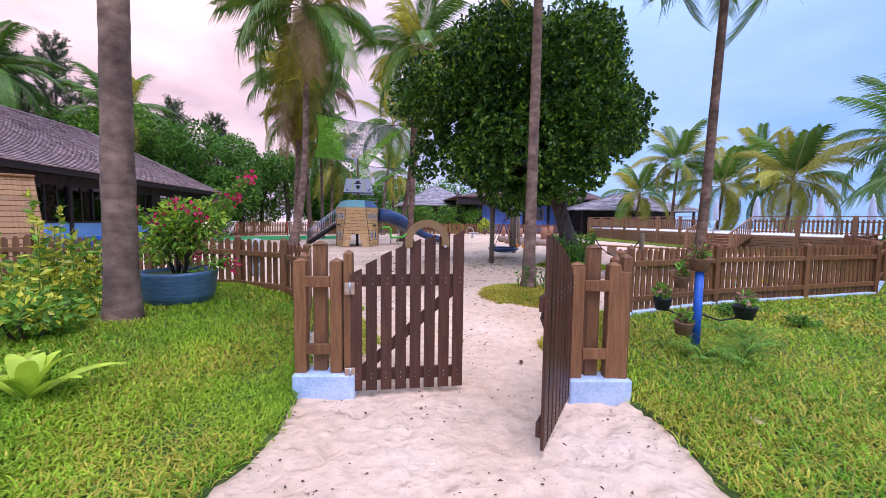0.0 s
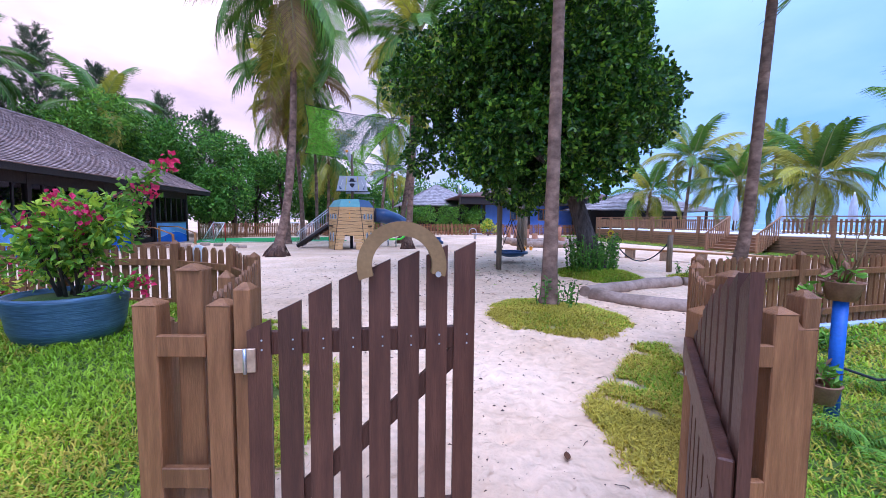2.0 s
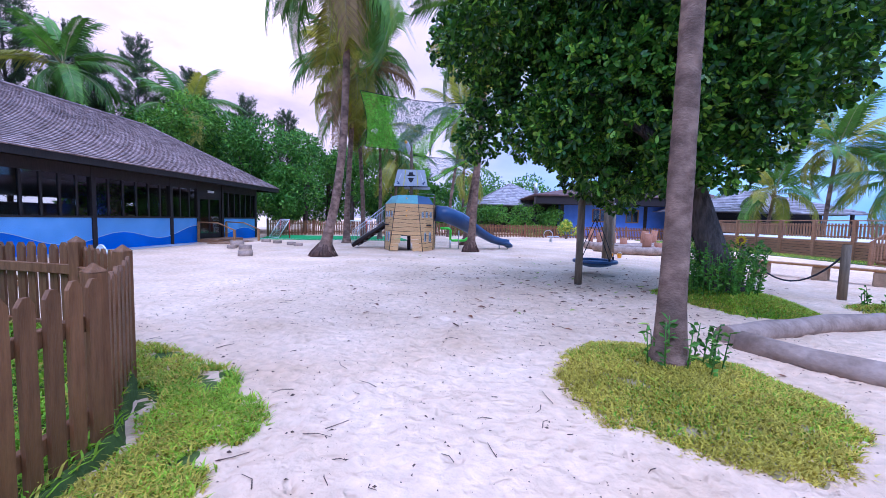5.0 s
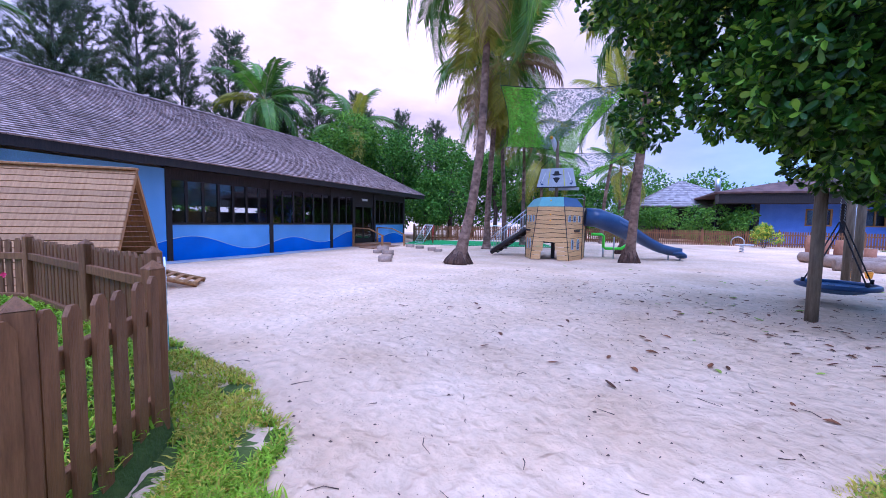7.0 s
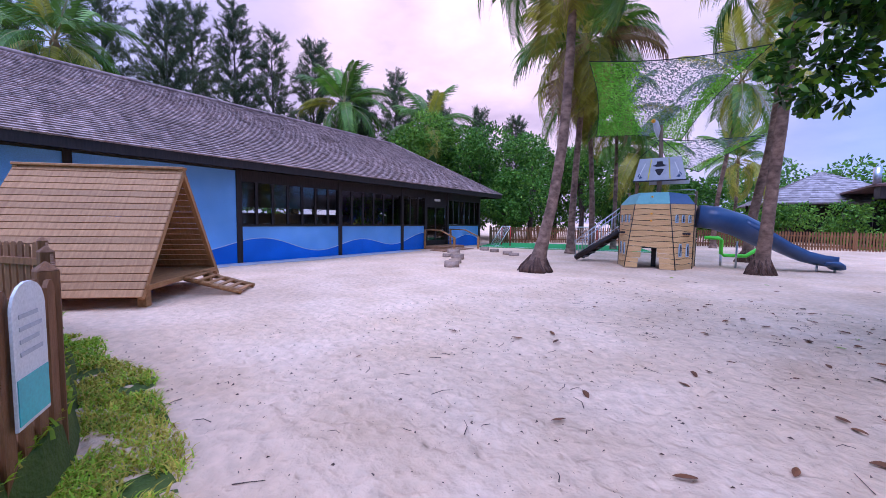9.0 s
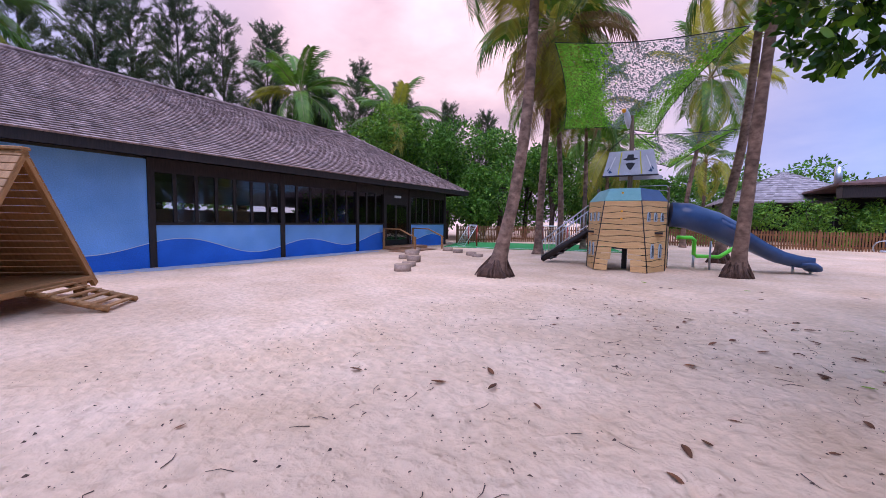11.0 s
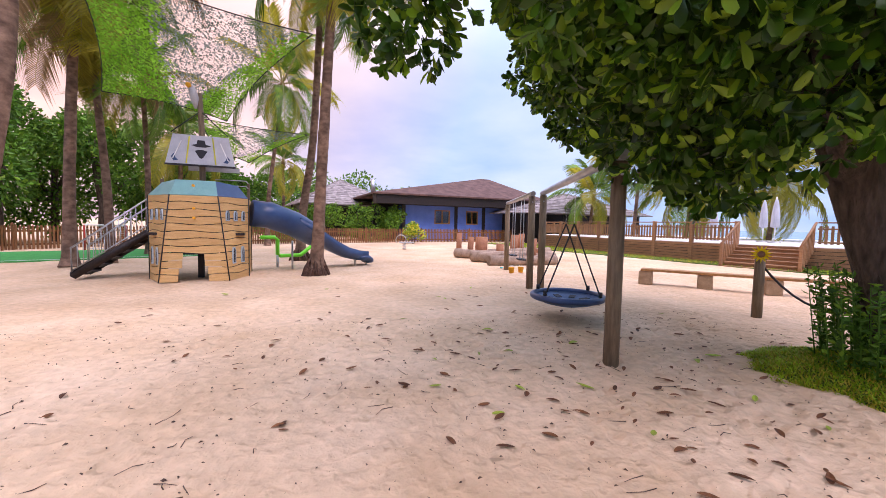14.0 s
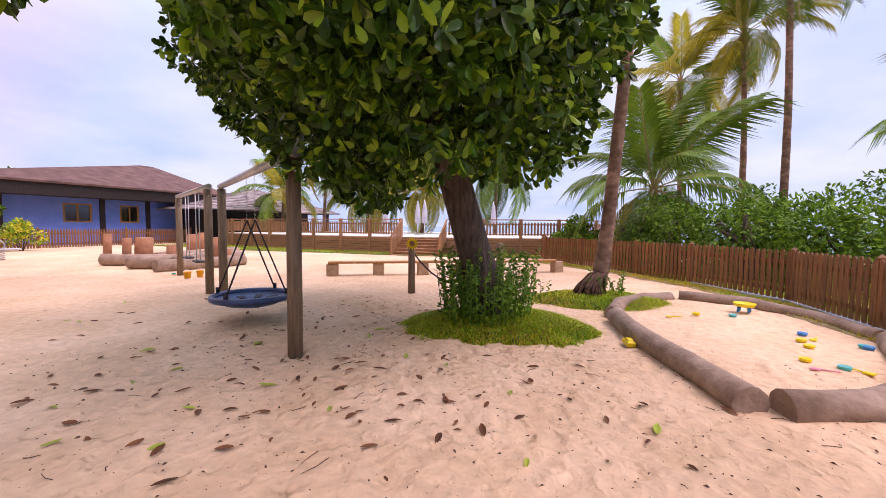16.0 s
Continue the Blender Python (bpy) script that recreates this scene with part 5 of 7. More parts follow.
# ---- shade nets ----
def shade_net(name, corners, sag, label, rows=40, pale=0.5, seed=1):
    """A torn-leaf camouflage net between four corners: cut flaps on a rope edge."""
    rng = np.random.default_rng(seed)
    A, B_, C, D = (np.array(c, float) for c in corners)
    net = empty(name, Matrix(), label, "shade net")

    def at(u, v):
        p = (A * (1 - u) + B_ * u) * (1 - v) + (D * (1 - u) + C * u) * v
        p = p + (np.array([0, 0, -sag]) * 4 * u * (1 - u) * v * (1 - v) * 2)
        mid = (A + B_ + C + D) / 4
        pull = 0.10 * (4 * u * (1 - u) * (abs(v - 0.5) * 2) ** 2 + 4 * v * (1 - v) * (abs(u - 0.5) * 2) ** 2)
        return p + (mid - p) * pull

    V, F, mi = [], [], []
    nrm = np.cross(B_ - A, D - A)
    nrm /= np.linalg.norm(nrm)
    for i in range(rows):
        for j in range(rows):
            u, v = (i + 0.5 + rng.uniform(-0.15, 0.15)) / rows, (j + 0.5 + rng.uniform(-0.15, 0.15)) / rows
            clear = pale > 0 and 0.27 + 0.25 * v + 0.03 * math.sin(7 * v + seed) + 0.03 * rng.normal() < u < 0.95 - 0.3 * v + 0.03 * rng.normal()
            du, dv = (0.62 / rows, 0.30 / rows) if clear else (0.74 / rows, 0.52 / rows)
            k = len(V)
            V += [at(u - du, v - dv * 0.4) + nrm * rng.uniform(-0.03, 0.03), at(u, v - dv) + nrm * rng.uniform(-0.03, 0.03), at(u + du, v + dv * 0.4), at(u, v + dv * 1.3) + nrm * rng.uniform(-0.05, 0.05)]
            F.append((k, k + 1, k + 2, k + 3))
            mi.append(1 if clear else 0)
    ob = new("netting", raw_mesh("netting", [tuple(v) for v in V], F, [M_NET_G, M_NET_W]))
    ob.data.polygons.foreach_set("material_index", np.array(mi, np.int32))
    ob.parent = net
    ob["kind"] = "stuff"
    for e in (((0, 0), (1, 0)), ((1, 0), (1, 1)), ((1, 1), (0, 1)), ((0, 1), (0, 0))):
        pts = [tuple(at(e[0][0] + (e[1][0] - e[0][0]) * s, e[0][1] + (e[1][1] - e[0][1]) * s)) for s in np.linspace(0, 1, 12)]
        part("edge_rope", tubebm(pts, 0.014, 5), M_ROPE, net)
    return net


shade_net("shade_net", ((-7.1, 19.6, 6.55), (-2.95, 21.8, 6.4), (-5.75, 23.8, 4.5), (-9.0, 23.7, 5.1)), 0.25, "large green and pale camouflage shade net slung between palms", 84, seed=2)
shade_net("shade_net", ((-7.2, 25.2, 4.9), (-3.88, 26.65, 4.82), (-5.6, 25.4, 3.5), (-6.6, 25.0, 3.7)), 0.2, "smaller green and pale camouflage shade net", 46, seed=3)


# ---- palms ----
def frond_mesh(name, length, leaflets, leaf_len, arch, material, seed):
    """A feather palm leaf along +x that arches and droops."""
    rng = np.random.default_rng(seed)
    V, F = [], []

    def spine(s):
        return np.array([length * (s - 0.16 * arch * s ** 3), 0, length * (0.30 * s - arch * 0.62 * s ** 2.1)])

    n = 10
    for i in range(n):
        p, q = spine(i / n), spine((i + 1) / n)
        r0, r1 = 0.035 * (1 - i / n) + 0.006, 0.035 * (1 - (i + 1) / n) + 0.006
        k = len(V)
        for c, r in ((p, r0), (q, r1)):
            V += [c + [0, -r, 0], c + [0, r, 0], c + [0, 0, r]]
        F += [(k, k + 3, k + 5, k + 2), (k + 2, k + 5, k + 4, k + 1), (k + 1, k + 4, k + 3, k)]
    stem = len(F)
    for i in range(leaflets):
        s = 0.16 + 0.84 * (i + 0.5) / leaflets
        p = spine(s)
        t = spine(min(1, s + 0.02)) - spine(s - 0.02)
        t /= np.linalg.norm(t)
        L = leaf_len * (0.5 + 0.9 * math.sin(math.pi * (0.12 + 0.8 * s)) ** 0.8) * rng.uniform(0.85, 1.1)
        for side in (-1, 1):
            a = np.array([0, side, 0.0]) * 0.75 + t * (0.45 + 0.5 * s) + np.array([0, 0, 0.12])
            a /= np.linalg.norm(a)
            w = 0.027 * rng.uniform(0.8, 1.2)
            m = p + a * L * 0.5 + [0, 0, -0.05 * L]
            e = p + a * L * 0.92 + np.array([rng.normal(0, 0.03), rng.normal(0, 0.03), -L * rng.uniform(0.40, 0.85)])
            k = len(V)
            V += [p - t * w * 0.6, p + t * w * 0.6, m + t * w, m - t * w, e]
            F += [(k, k + 1, k + 2, k + 3), (k + 3, k + 2, k + 4)]
    me = raw_mesh(name, [tuple(v) for v in V], F, [material, M_STEM])
    me.polygons.foreach_set("material_index", np.array([1] * stem + [0] * (len(F) - stem), np.int32))
    return me


FR = {}
for key, mm in (("g", M_FROND), ("y", M_FROND_Y), ("d", M_FROND_DRY)):
    FR[key] = [frond_mesh("frond", 3.5, 60, 0.74, a, mm, 3 + i) for i, a in enumerate((0.55, 0.85, 1.25))]
FR["hang"] = [frond_mesh("frond", 2.6, 40, 0.55, 1.5, M_FROND_Y, 30)]


def palm(name, spine_pts, r0, label, fronds=20, size=1.0, yellow=0.1, dry=0.0, nuts=True, seed=1, flare=1.7, rings=True, skirt=0, spread=(-62, 72)):
    """A coconut palm: ringed tapering trunk, arching feather leaves and nuts."""
    rng = random.Random(seed)
    pts = [Vector(p) for p in spine_pts]
    base = pts[0]
    tree = empty(name, Matrix.Translation(base), label, "palm tree")
    # smooth the spine
    fine = []
    for i in range(len(pts) - 1):
        p0, p1, p2, p3 = pts[max(i - 1, 0)], pts[i], pts[i + 1], pts[min(i + 2, len(pts) - 1)]
        steps = max(4, int((p2 - p1).length / 0.11))
        for k in range(steps):
            t = k / steps
            fine.append(0.5 * ((2 * p1) + (p2 - p0) * t + (2 * p0 - 5 * p1 + 4 * p2 - p3) * t * t + (3 * p1 - p0 - 3 * p2 + p3) * t ** 3) - base)
    fine.append(pts[-1] - base)
    n = len(fine)
    radii = []
    for i in range(n):
        s = i / (n - 1)
        h = fine[i].z
        r = r0 * (1 - 0.38 * s) + r0 * (flare - 1) * math.exp(-max(h, 0) / 0.32)
        if rings:
            r *= 1 + (0.012 if i % 2 else -0.006) + rng.uniform(-0.016, 0.016)
        radii.append(r)
    part("trunk", tubebm(fine, radii, 14, wobble=0.06), M_PALM, tree)
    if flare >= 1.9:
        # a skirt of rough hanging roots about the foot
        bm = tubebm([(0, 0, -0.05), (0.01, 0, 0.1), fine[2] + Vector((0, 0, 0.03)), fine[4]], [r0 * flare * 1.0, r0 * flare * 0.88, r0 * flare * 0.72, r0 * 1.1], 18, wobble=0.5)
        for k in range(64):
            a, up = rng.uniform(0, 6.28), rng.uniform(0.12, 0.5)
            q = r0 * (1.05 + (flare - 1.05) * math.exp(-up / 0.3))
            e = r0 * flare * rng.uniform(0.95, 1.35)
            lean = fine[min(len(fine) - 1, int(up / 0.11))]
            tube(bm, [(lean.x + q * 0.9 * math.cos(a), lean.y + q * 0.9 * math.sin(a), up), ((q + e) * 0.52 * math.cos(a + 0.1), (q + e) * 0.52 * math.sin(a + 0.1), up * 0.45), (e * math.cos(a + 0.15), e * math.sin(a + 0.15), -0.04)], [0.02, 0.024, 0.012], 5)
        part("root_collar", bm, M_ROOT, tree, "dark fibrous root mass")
    top = fine[-1]
    part("crown_shaft", tubebm([top - Vector((0, 0, 0.5)), top, top + Vector((0, 0, 0.45))], [r0 * 0.7, r0 * 1.25, r0 * 0.35], 10, wobble=0.3), M_FROND_DRY, tree)
    for k in range(fronds):
        el = spread[0] + (spread[1] - spread[0]) * ((k + 0.5) / fronds) ** 0.8
        az = k * 137.5 + rng.uniform(-18, 18)
        low = el < -25
        key = "d" if rng.random() < dry * (2 if low else 0.4) else ("y" if rng.random() < yellow * (2 if low else 0.8) else "g")
        shape = 2 if el < -10 else (1 if el < 35 else 0)
        sc = size * rng.uniform(0.85, 1.1)
        piece("frond", FR[key][shape], tree, Matrix.Translation(top + Vector((0, 0, 0.15))) @ pose(0, 0, 0, 0, 0, az) @ pose(0, 0, 0, rng.uniform(-25, 25), -el, 0) @ Matrix.Scale(sc, 4))
    for k in range(skirt):
        piece("frond", FR["hang"][0], tree, Matrix.Translation(top - Vector((0, 0, 0.2))) @ pose(0, 0, 0, 0, 0, k * 360 / skirt + rng.uniform(-20, 20)) @ pose(0, 0, 0, 0, rng.uniform(48, 66), 0) @ Matrix.Scale(size, 4))
    if nuts:
        for k in range(7):
            a = k * 0.9
            nb = bmesh.new()
            bmesh.ops.create_icosphere(nb, subdivisions=2, radius=0.12)
            bmesh.ops.scale(nb, vec=(0.85, 0.85, 1.1), verts=nb.verts)
            part("coconut", nb, M_FROND_Y if k % 2 else M_BUSH2, tree, m=Matrix.Translation(top + Vector((0.26 * math.cos(a), 0.26 * math.sin(a), -0.15 - 0.1 * (k % 3)))))
    return tree


palm("coconut_palm", [(-3.36, 5.05, 0.2), (-3.35, 5.07, 2.0), (-3.33, 5.12, 5.0), (-3.25, 5.2, 10.5)], 0.17, "stout grey-barked coconut palm on the entrance lawn", 18, 1.1, seed=1, flare=1.3)
palm("coconut_palm", [(1.88, 9.22, 0.08), (1.9, 9.3, 1.5), (1.94, 9.45, 4.0), (2.0, 9.7, 9.5)], 0.125, "slender coconut palm rising from a grass island", 18, 1.0, seed=2, flare=1.55)
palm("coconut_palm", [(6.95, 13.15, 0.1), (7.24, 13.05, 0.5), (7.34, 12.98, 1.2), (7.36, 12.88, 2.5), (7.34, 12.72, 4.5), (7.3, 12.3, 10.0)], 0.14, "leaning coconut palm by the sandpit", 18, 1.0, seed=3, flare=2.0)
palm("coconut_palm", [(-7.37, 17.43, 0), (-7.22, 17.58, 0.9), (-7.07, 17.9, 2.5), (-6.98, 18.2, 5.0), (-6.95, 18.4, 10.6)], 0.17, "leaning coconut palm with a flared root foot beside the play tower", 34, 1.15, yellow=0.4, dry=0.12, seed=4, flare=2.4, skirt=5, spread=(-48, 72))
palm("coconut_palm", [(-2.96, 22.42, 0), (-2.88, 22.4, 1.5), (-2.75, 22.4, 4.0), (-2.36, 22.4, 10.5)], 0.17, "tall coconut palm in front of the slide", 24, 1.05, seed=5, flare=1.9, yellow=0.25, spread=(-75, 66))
palm("coconut_palm", [(-10.5, 24.5, 0), (-10.5, 24.6, 2.5), (-10.3, 24.6, 6.0), (-10.0, 24.5, 9.4)], 0.17, "coconut palm behind the play tower", 30, 1.1, yellow=0.4, dry=0.12, seed=6, flare=1.7, skirt=5, spread=(-50, 72))
palm("coconut_palm", [(-10.1, 25.7, 0), (-10.2, 25.8, 2.5), (-10.5, 25.9, 6.0), (-10.7, 26, 8.0)], 0.14, "slim coconut palm behind the play tower", 18, 0.9, yellow=0.3, dry=0.25, seed=7, flare=1.5, skirt=7)
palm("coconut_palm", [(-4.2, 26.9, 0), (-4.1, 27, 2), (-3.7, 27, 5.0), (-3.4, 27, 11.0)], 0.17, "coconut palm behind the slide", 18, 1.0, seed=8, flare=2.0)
palm("coconut_palm", [(-7.9, 36.6, 0), (-7.8, 36.6, 3), (-7.3, 36.7, 7.0), (-7.0, 36.8, 9.8)], 0.14, "far coconut palm with an open crown", 18, 1.15, yellow=0.25, seed=9)
palm("coconut_palm", [(-10.7, 29.2, 0), (-10.7, 29.2, 4), (-10.8, 29.2, 7.0)], 0.13, "slim palm by the back fence", 16, 0.8, yellow=0.2, seed=10)


# ---- broadleaf trees and shrubs ----
def tree(name, base, trunk_pts, radii, limbs, blobs, leaves, leaf_len, leaf_w, mats, label, seed=1, share=0.1, shell=0.55, droop=0.3, bark=M_BARK, category="tree", blunt=False):
    rng = np.random.default_rng(seed)
    b = Vector(base)
    t = empty(name, Matrix.Translation(b), label, category)
    part("trunk", tubebm([Vector(p) - b for p in trunk_pts], radii, 14, wobble=0.22), bark, t)
    for pts, r in limbs:
        part("limb", tubebm([Vector(p) - b for p in pts], r, 8, wobble=0.15), bark, t)
    c, d = blob_points(rng, leaves, blobs, shell)
    if blunt:
        # leaves stand in whorls at the twig ends
        k = len(c) // 7
        c, d = np.repeat(c[:k], 7, 0), np.repeat(d[:k], 7, 0)
        ray = rng.normal(0, 1, c.shape)
        ray /= np.linalg.norm(ray, axis=1)[:, None]
        way = d * 0.75 + ray
        way /= np.linalg.norm(way, axis=1)[:, None]
        c, d = c + way * leaf_len * 0.55, way * 2.4
    ob = new("crown", leaf_cloud("crown", c - np.array(base), d, rng, leaf_len, leaf_w, mats, share, droop, blunt=blunt))
    ob.parent = t
    return t


# crown: clumps as x, y, z and radius, low and high, and a long limb reaching out over the sand
LOW_CROWN = [(1.0, 13.0, 3.3, 0.95), (3.5, 12.9, 2.55, 0.55), (2.0, 14.2, 2.15, 0.5), (1.4, 14.3, 2.45, 0.55), (2.75, 13.1, 2.55, 0.5), (4.0, 12.8, 2.95, 0.55), (3.7, 14.5, 4.9, 1.9), (1.9, 13.3, 3.8, 1.88), (1.9, 15.4, 4.5, 1.79), (3.4, 16.7, 3.8, 1.27), (4.3, 12.6, 4.7, 0.99), (5.2, 17.1, 4.4, 0.99), (2.8, 15.1, 2.9, 0.89), (5.8, 15.4, 4.9, 0.7), (1.9, 17.2, 4.9, 0.81), (3.7, 12.6, 3.8, 0.91), (5.0, 13.3, 4.0, 0.63), (1.6, 17.4, 4.2, 0.63), (4.6, 16.2, 4.0, 0.85), (2.3, 17.4, 3.5, 0.6),
             (5.7, 14.5, 4.4, 0.6), (0.1, 13.5, 3.3, 0.6)]
HIGH_CROWN = [(1.3, 13.2, 6.4, 1.55), (1.9, 13.8, 6.3, 1.9), (2.7, 16.2, 6.7, 1.89), (4.6, 16.2, 6.0, 1.88), (3.7, 14.2, 7.1, 1.39), (3.6, 12.7, 6.2, 1.14), (5.5, 16.7, 7.6, 0.91), (0.9, 14.9, 7.6, 0.81),
              (4.1, 17.2, 7.8, 0.81), (1.4, 17.2, 5.6, 0.81), (1.0, 15.8, 7.8, 0.81), (4.8, 14.9, 7.8, 0.74), (3.2, 12.2, 5.1, 0.81), (0.5, 13.6, 5.1, 0.81), (5.7, 14.2, 5.1, 0.6),
              (1.2, 17.4, 7.8, 0.6), (4.3, 15.6, 7.8, 0.81), (0.7, 15.3, 6.3, 0.6), (3.4, 17.2, 5.1, 0.81)]
OUTER = [((-0.9, 13.6, 5.3), (1.1, 0.9, 0.9)), ((0.2, 13.9, 4.5), (1.0, 0.8, 0.8)), ((0.0, 13.3, 5.7), (1.6, 1.1, 1.1)), ((-1.05, 14.1, 3.4), (0.5, 0.45, 0.6)), ((-0.7, 13.9, 4.1), (0.6, 0.5, 0.5))]
BIG = [((x, y, z), (r * 0.96, r * 0.96, r * 0.94)) for x, y, z, r in LOW_CROWN + HIGH_CROWN] + OUTER
tree("big_tree", (3.9, 13.7, 0.1), [(3.95, 13.68, 0.0), (3.85, 13.75, 0.5), (3.65, 13.85, 1.2), (3.4, 14.0, 2.1), (3.2, 14.2, 3.0), (3.05, 14.4, 4.2)], [0.40, 0.29, 0.235, 0.215, 0.2, 0.16],
     [([(3.4, 14.0, 2.0), (2.4, 13.6, 3.2), (0.8, 13.5, 4.4), (-0.8, 14.0, 4.0)], [0.16, 0.12, 0.08, 0.03]),
      ([(3.2, 14.2, 2.8), (4.3, 14.6, 3.8), (5.6, 15.2, 5.0)], [0.15, 0.1, 0.04]),
      ([(3.1, 14.3, 3.4), (2.4, 15.2, 4.5), (1.6, 15.6, 6.2)], [0.14, 0.1, 0.04]),
      ([(3.05, 14.4, 4.1), (3.2, 14.8, 6.0), (3.0, 14.6, 8.6)], [0.16, 0.1, 0.04])],
     BIG, 140000, 0.155, 0.075, [M_LEAF, M_LEAF2], "big spreading tree with a leaning trunk and dense glossy dark leaves", seed=12, share=0.24, shell=0.62, blunt=True)


def shrub(name, x, y, h, r, leaves, leaf, mats, label, seed=1, z=0.0, share=0.2, stems=6, flowers=None, flower_n=0, droop=0.0, category="shrub", wide=1.0):
    rng = np.random.default_rng(seed)
    s = empty(name, pose(x, y, z), label, category)
    bm = bmesh.new()
    for k in range(stems):
        a = 2 * math.pi * k / stems
        tube(bm, [(0.05 * math.cos(a), 0.05 * math.sin(a), -0.03), (r * 0.3 * math.cos(a), r * 0.3 * math.sin(a), h * 0.5), (r * 0.55 * math.cos(a + 0.3), r * 0.55 * math.sin(a + 0.3), h * 0.85)], [0.02, 0.014, 0.006], 5)
    part("stalk_mass", bm, M_BARK, s)["kind"] = "stuff"
    blobs = []
    for k in range(7):
        a = rng.uniform(0, 6.28)
        q = rng.uniform(0.0, 0.6) * r
        zz = h * rng.uniform(0.35, 0.8)
        blobs.append(((q * math.cos(a) * wide, q * math.sin(a), zz), (r * 0.5 * wide, r * 0.5, h * 0.28)))
    c, d = blob_points(rng, leaves, blobs, 0.3)
    c[:, 2] = np.maximum(c[:, 2], 0.03)
    ob = new("foliage", leaf_cloud("foliage", c, d, rng, leaf, leaf * 0.5, mats, share, droop))
    ob.parent = s
    if flowers:
        k = rng.choice(len(c), flower_n * 14)
        fc = []
        for j in range(flower_n):
            centre = c[k[j]] * 1.08
            fc.append(centre + rng.normal(0, 0.05, (16, 3)))
        fc = np.concatenate(fc)
        fo = new("blossom_mass", leaf_cloud("blossom_mass", fc, rng.normal(0, 1, (len(fc), 3)), rng, 0.06, 0.05, [flowers], 0, 0))
        fo.parent = s
        fo["label"], fo["kind"] = "clusters of bright pink bracts", "stuff"
    return s


def clump_of_sprigs(name, x, y, z, r, n, h, label, seed, mats=(M_BUSH, M_BUSH2), leaf=0.095, category="plant"):
    """Upright leafy sprigs round a trunk."""
    rng = np.random.default_rng(seed)
    s = empty(name, pose(x, y, z), label, category)
    bm = bmesh.new()
    cs, ds = [], []
    for k in range(n):
        a, q = rng.uniform(0, 6.28), r * math.sqrt(rng.uniform(0.12, 1))
        hh = h * rng.uniform(0.6, 1.15)
        p0 = Vector((q * math.cos(a), q * math.sin(a), -0.08))
        p1 = p0 + Vector((0.12 * math.cos(a) * hh, 0.12 * math.sin(a) * hh, hh))
        tube(bm, [p0, p1], [0.008, 0.004], 4)
        for j in range(int(26 * hh)):
            f = (j + 1) / (26 * hh)
            b = rng.uniform(0, 6.28)
            d = np.array([math.cos(b), math.sin(b), 0.5])
            cs.append(np.array(p0.lerp(p1, f)) + d * 0.03)
            ds.append(d * 2)
    part("stalk_mass", bm, M_BUSH, s)["kind"] = "stuff"
    ob = new("foliage", leaf_cloud("foliage", np.array(cs), np.array(ds), rng, leaf, leaf * 0.46, list(mats), 0.3, 0))
    ob.parent = s


clump_of_sprigs("sprig_clump", 3.85, 13.75, 0.2, 0.66, 120, 0.92, "upright leafy green sprigs round the tree trunk", 21)
clump_of_sprigs("sprig_clump", 1.95, 9.25, 0.1, 0.45, 14, 0.5, "thin green sprigs at the foot of a palm", 22)
clump_of_sprigs("sprig_clump", 7.2, 12.9, 0.12, 0.4, 22, 0.5, "green sprigs at the foot of a leaning palm", 23)
clump_of_sprigs("sprig_clump", 6.4, 13.9, 0.05, 0.25, 6, 0.4, "small green sprigs on a grass island", 24)


# ---- swings ----
def swing_frame(x0, y0, x1, y1, h, seats, label):
    L = math.hypot(x1 - x0, y1 - y0)
    s = empty("swing_frame", pose(x0, y0, 0, 0, 0, heading(x1 - x0, y1 - y0)), label, "swing frame")
    for x in (0, L):
        p = part("post", tubebm([(x, 0, -0.05), (x, 0, h + 0.02)], [0.085, 0.08], 14), M_POST, s, "round timber post")
        part("bolt", tubebm([(x - 0.09, 0, h - 0.12), (x + 0.09, 0, h - 0.12)], 0.018, 8), M_STEEL, p)
    part("beam", tubebm([(-0.12, 0, h + 0.08), (L + 0.12, 0, h + 0.08)], 0.06, 14), M_STEEL, s, "galvanised steel beam")
    return s, L


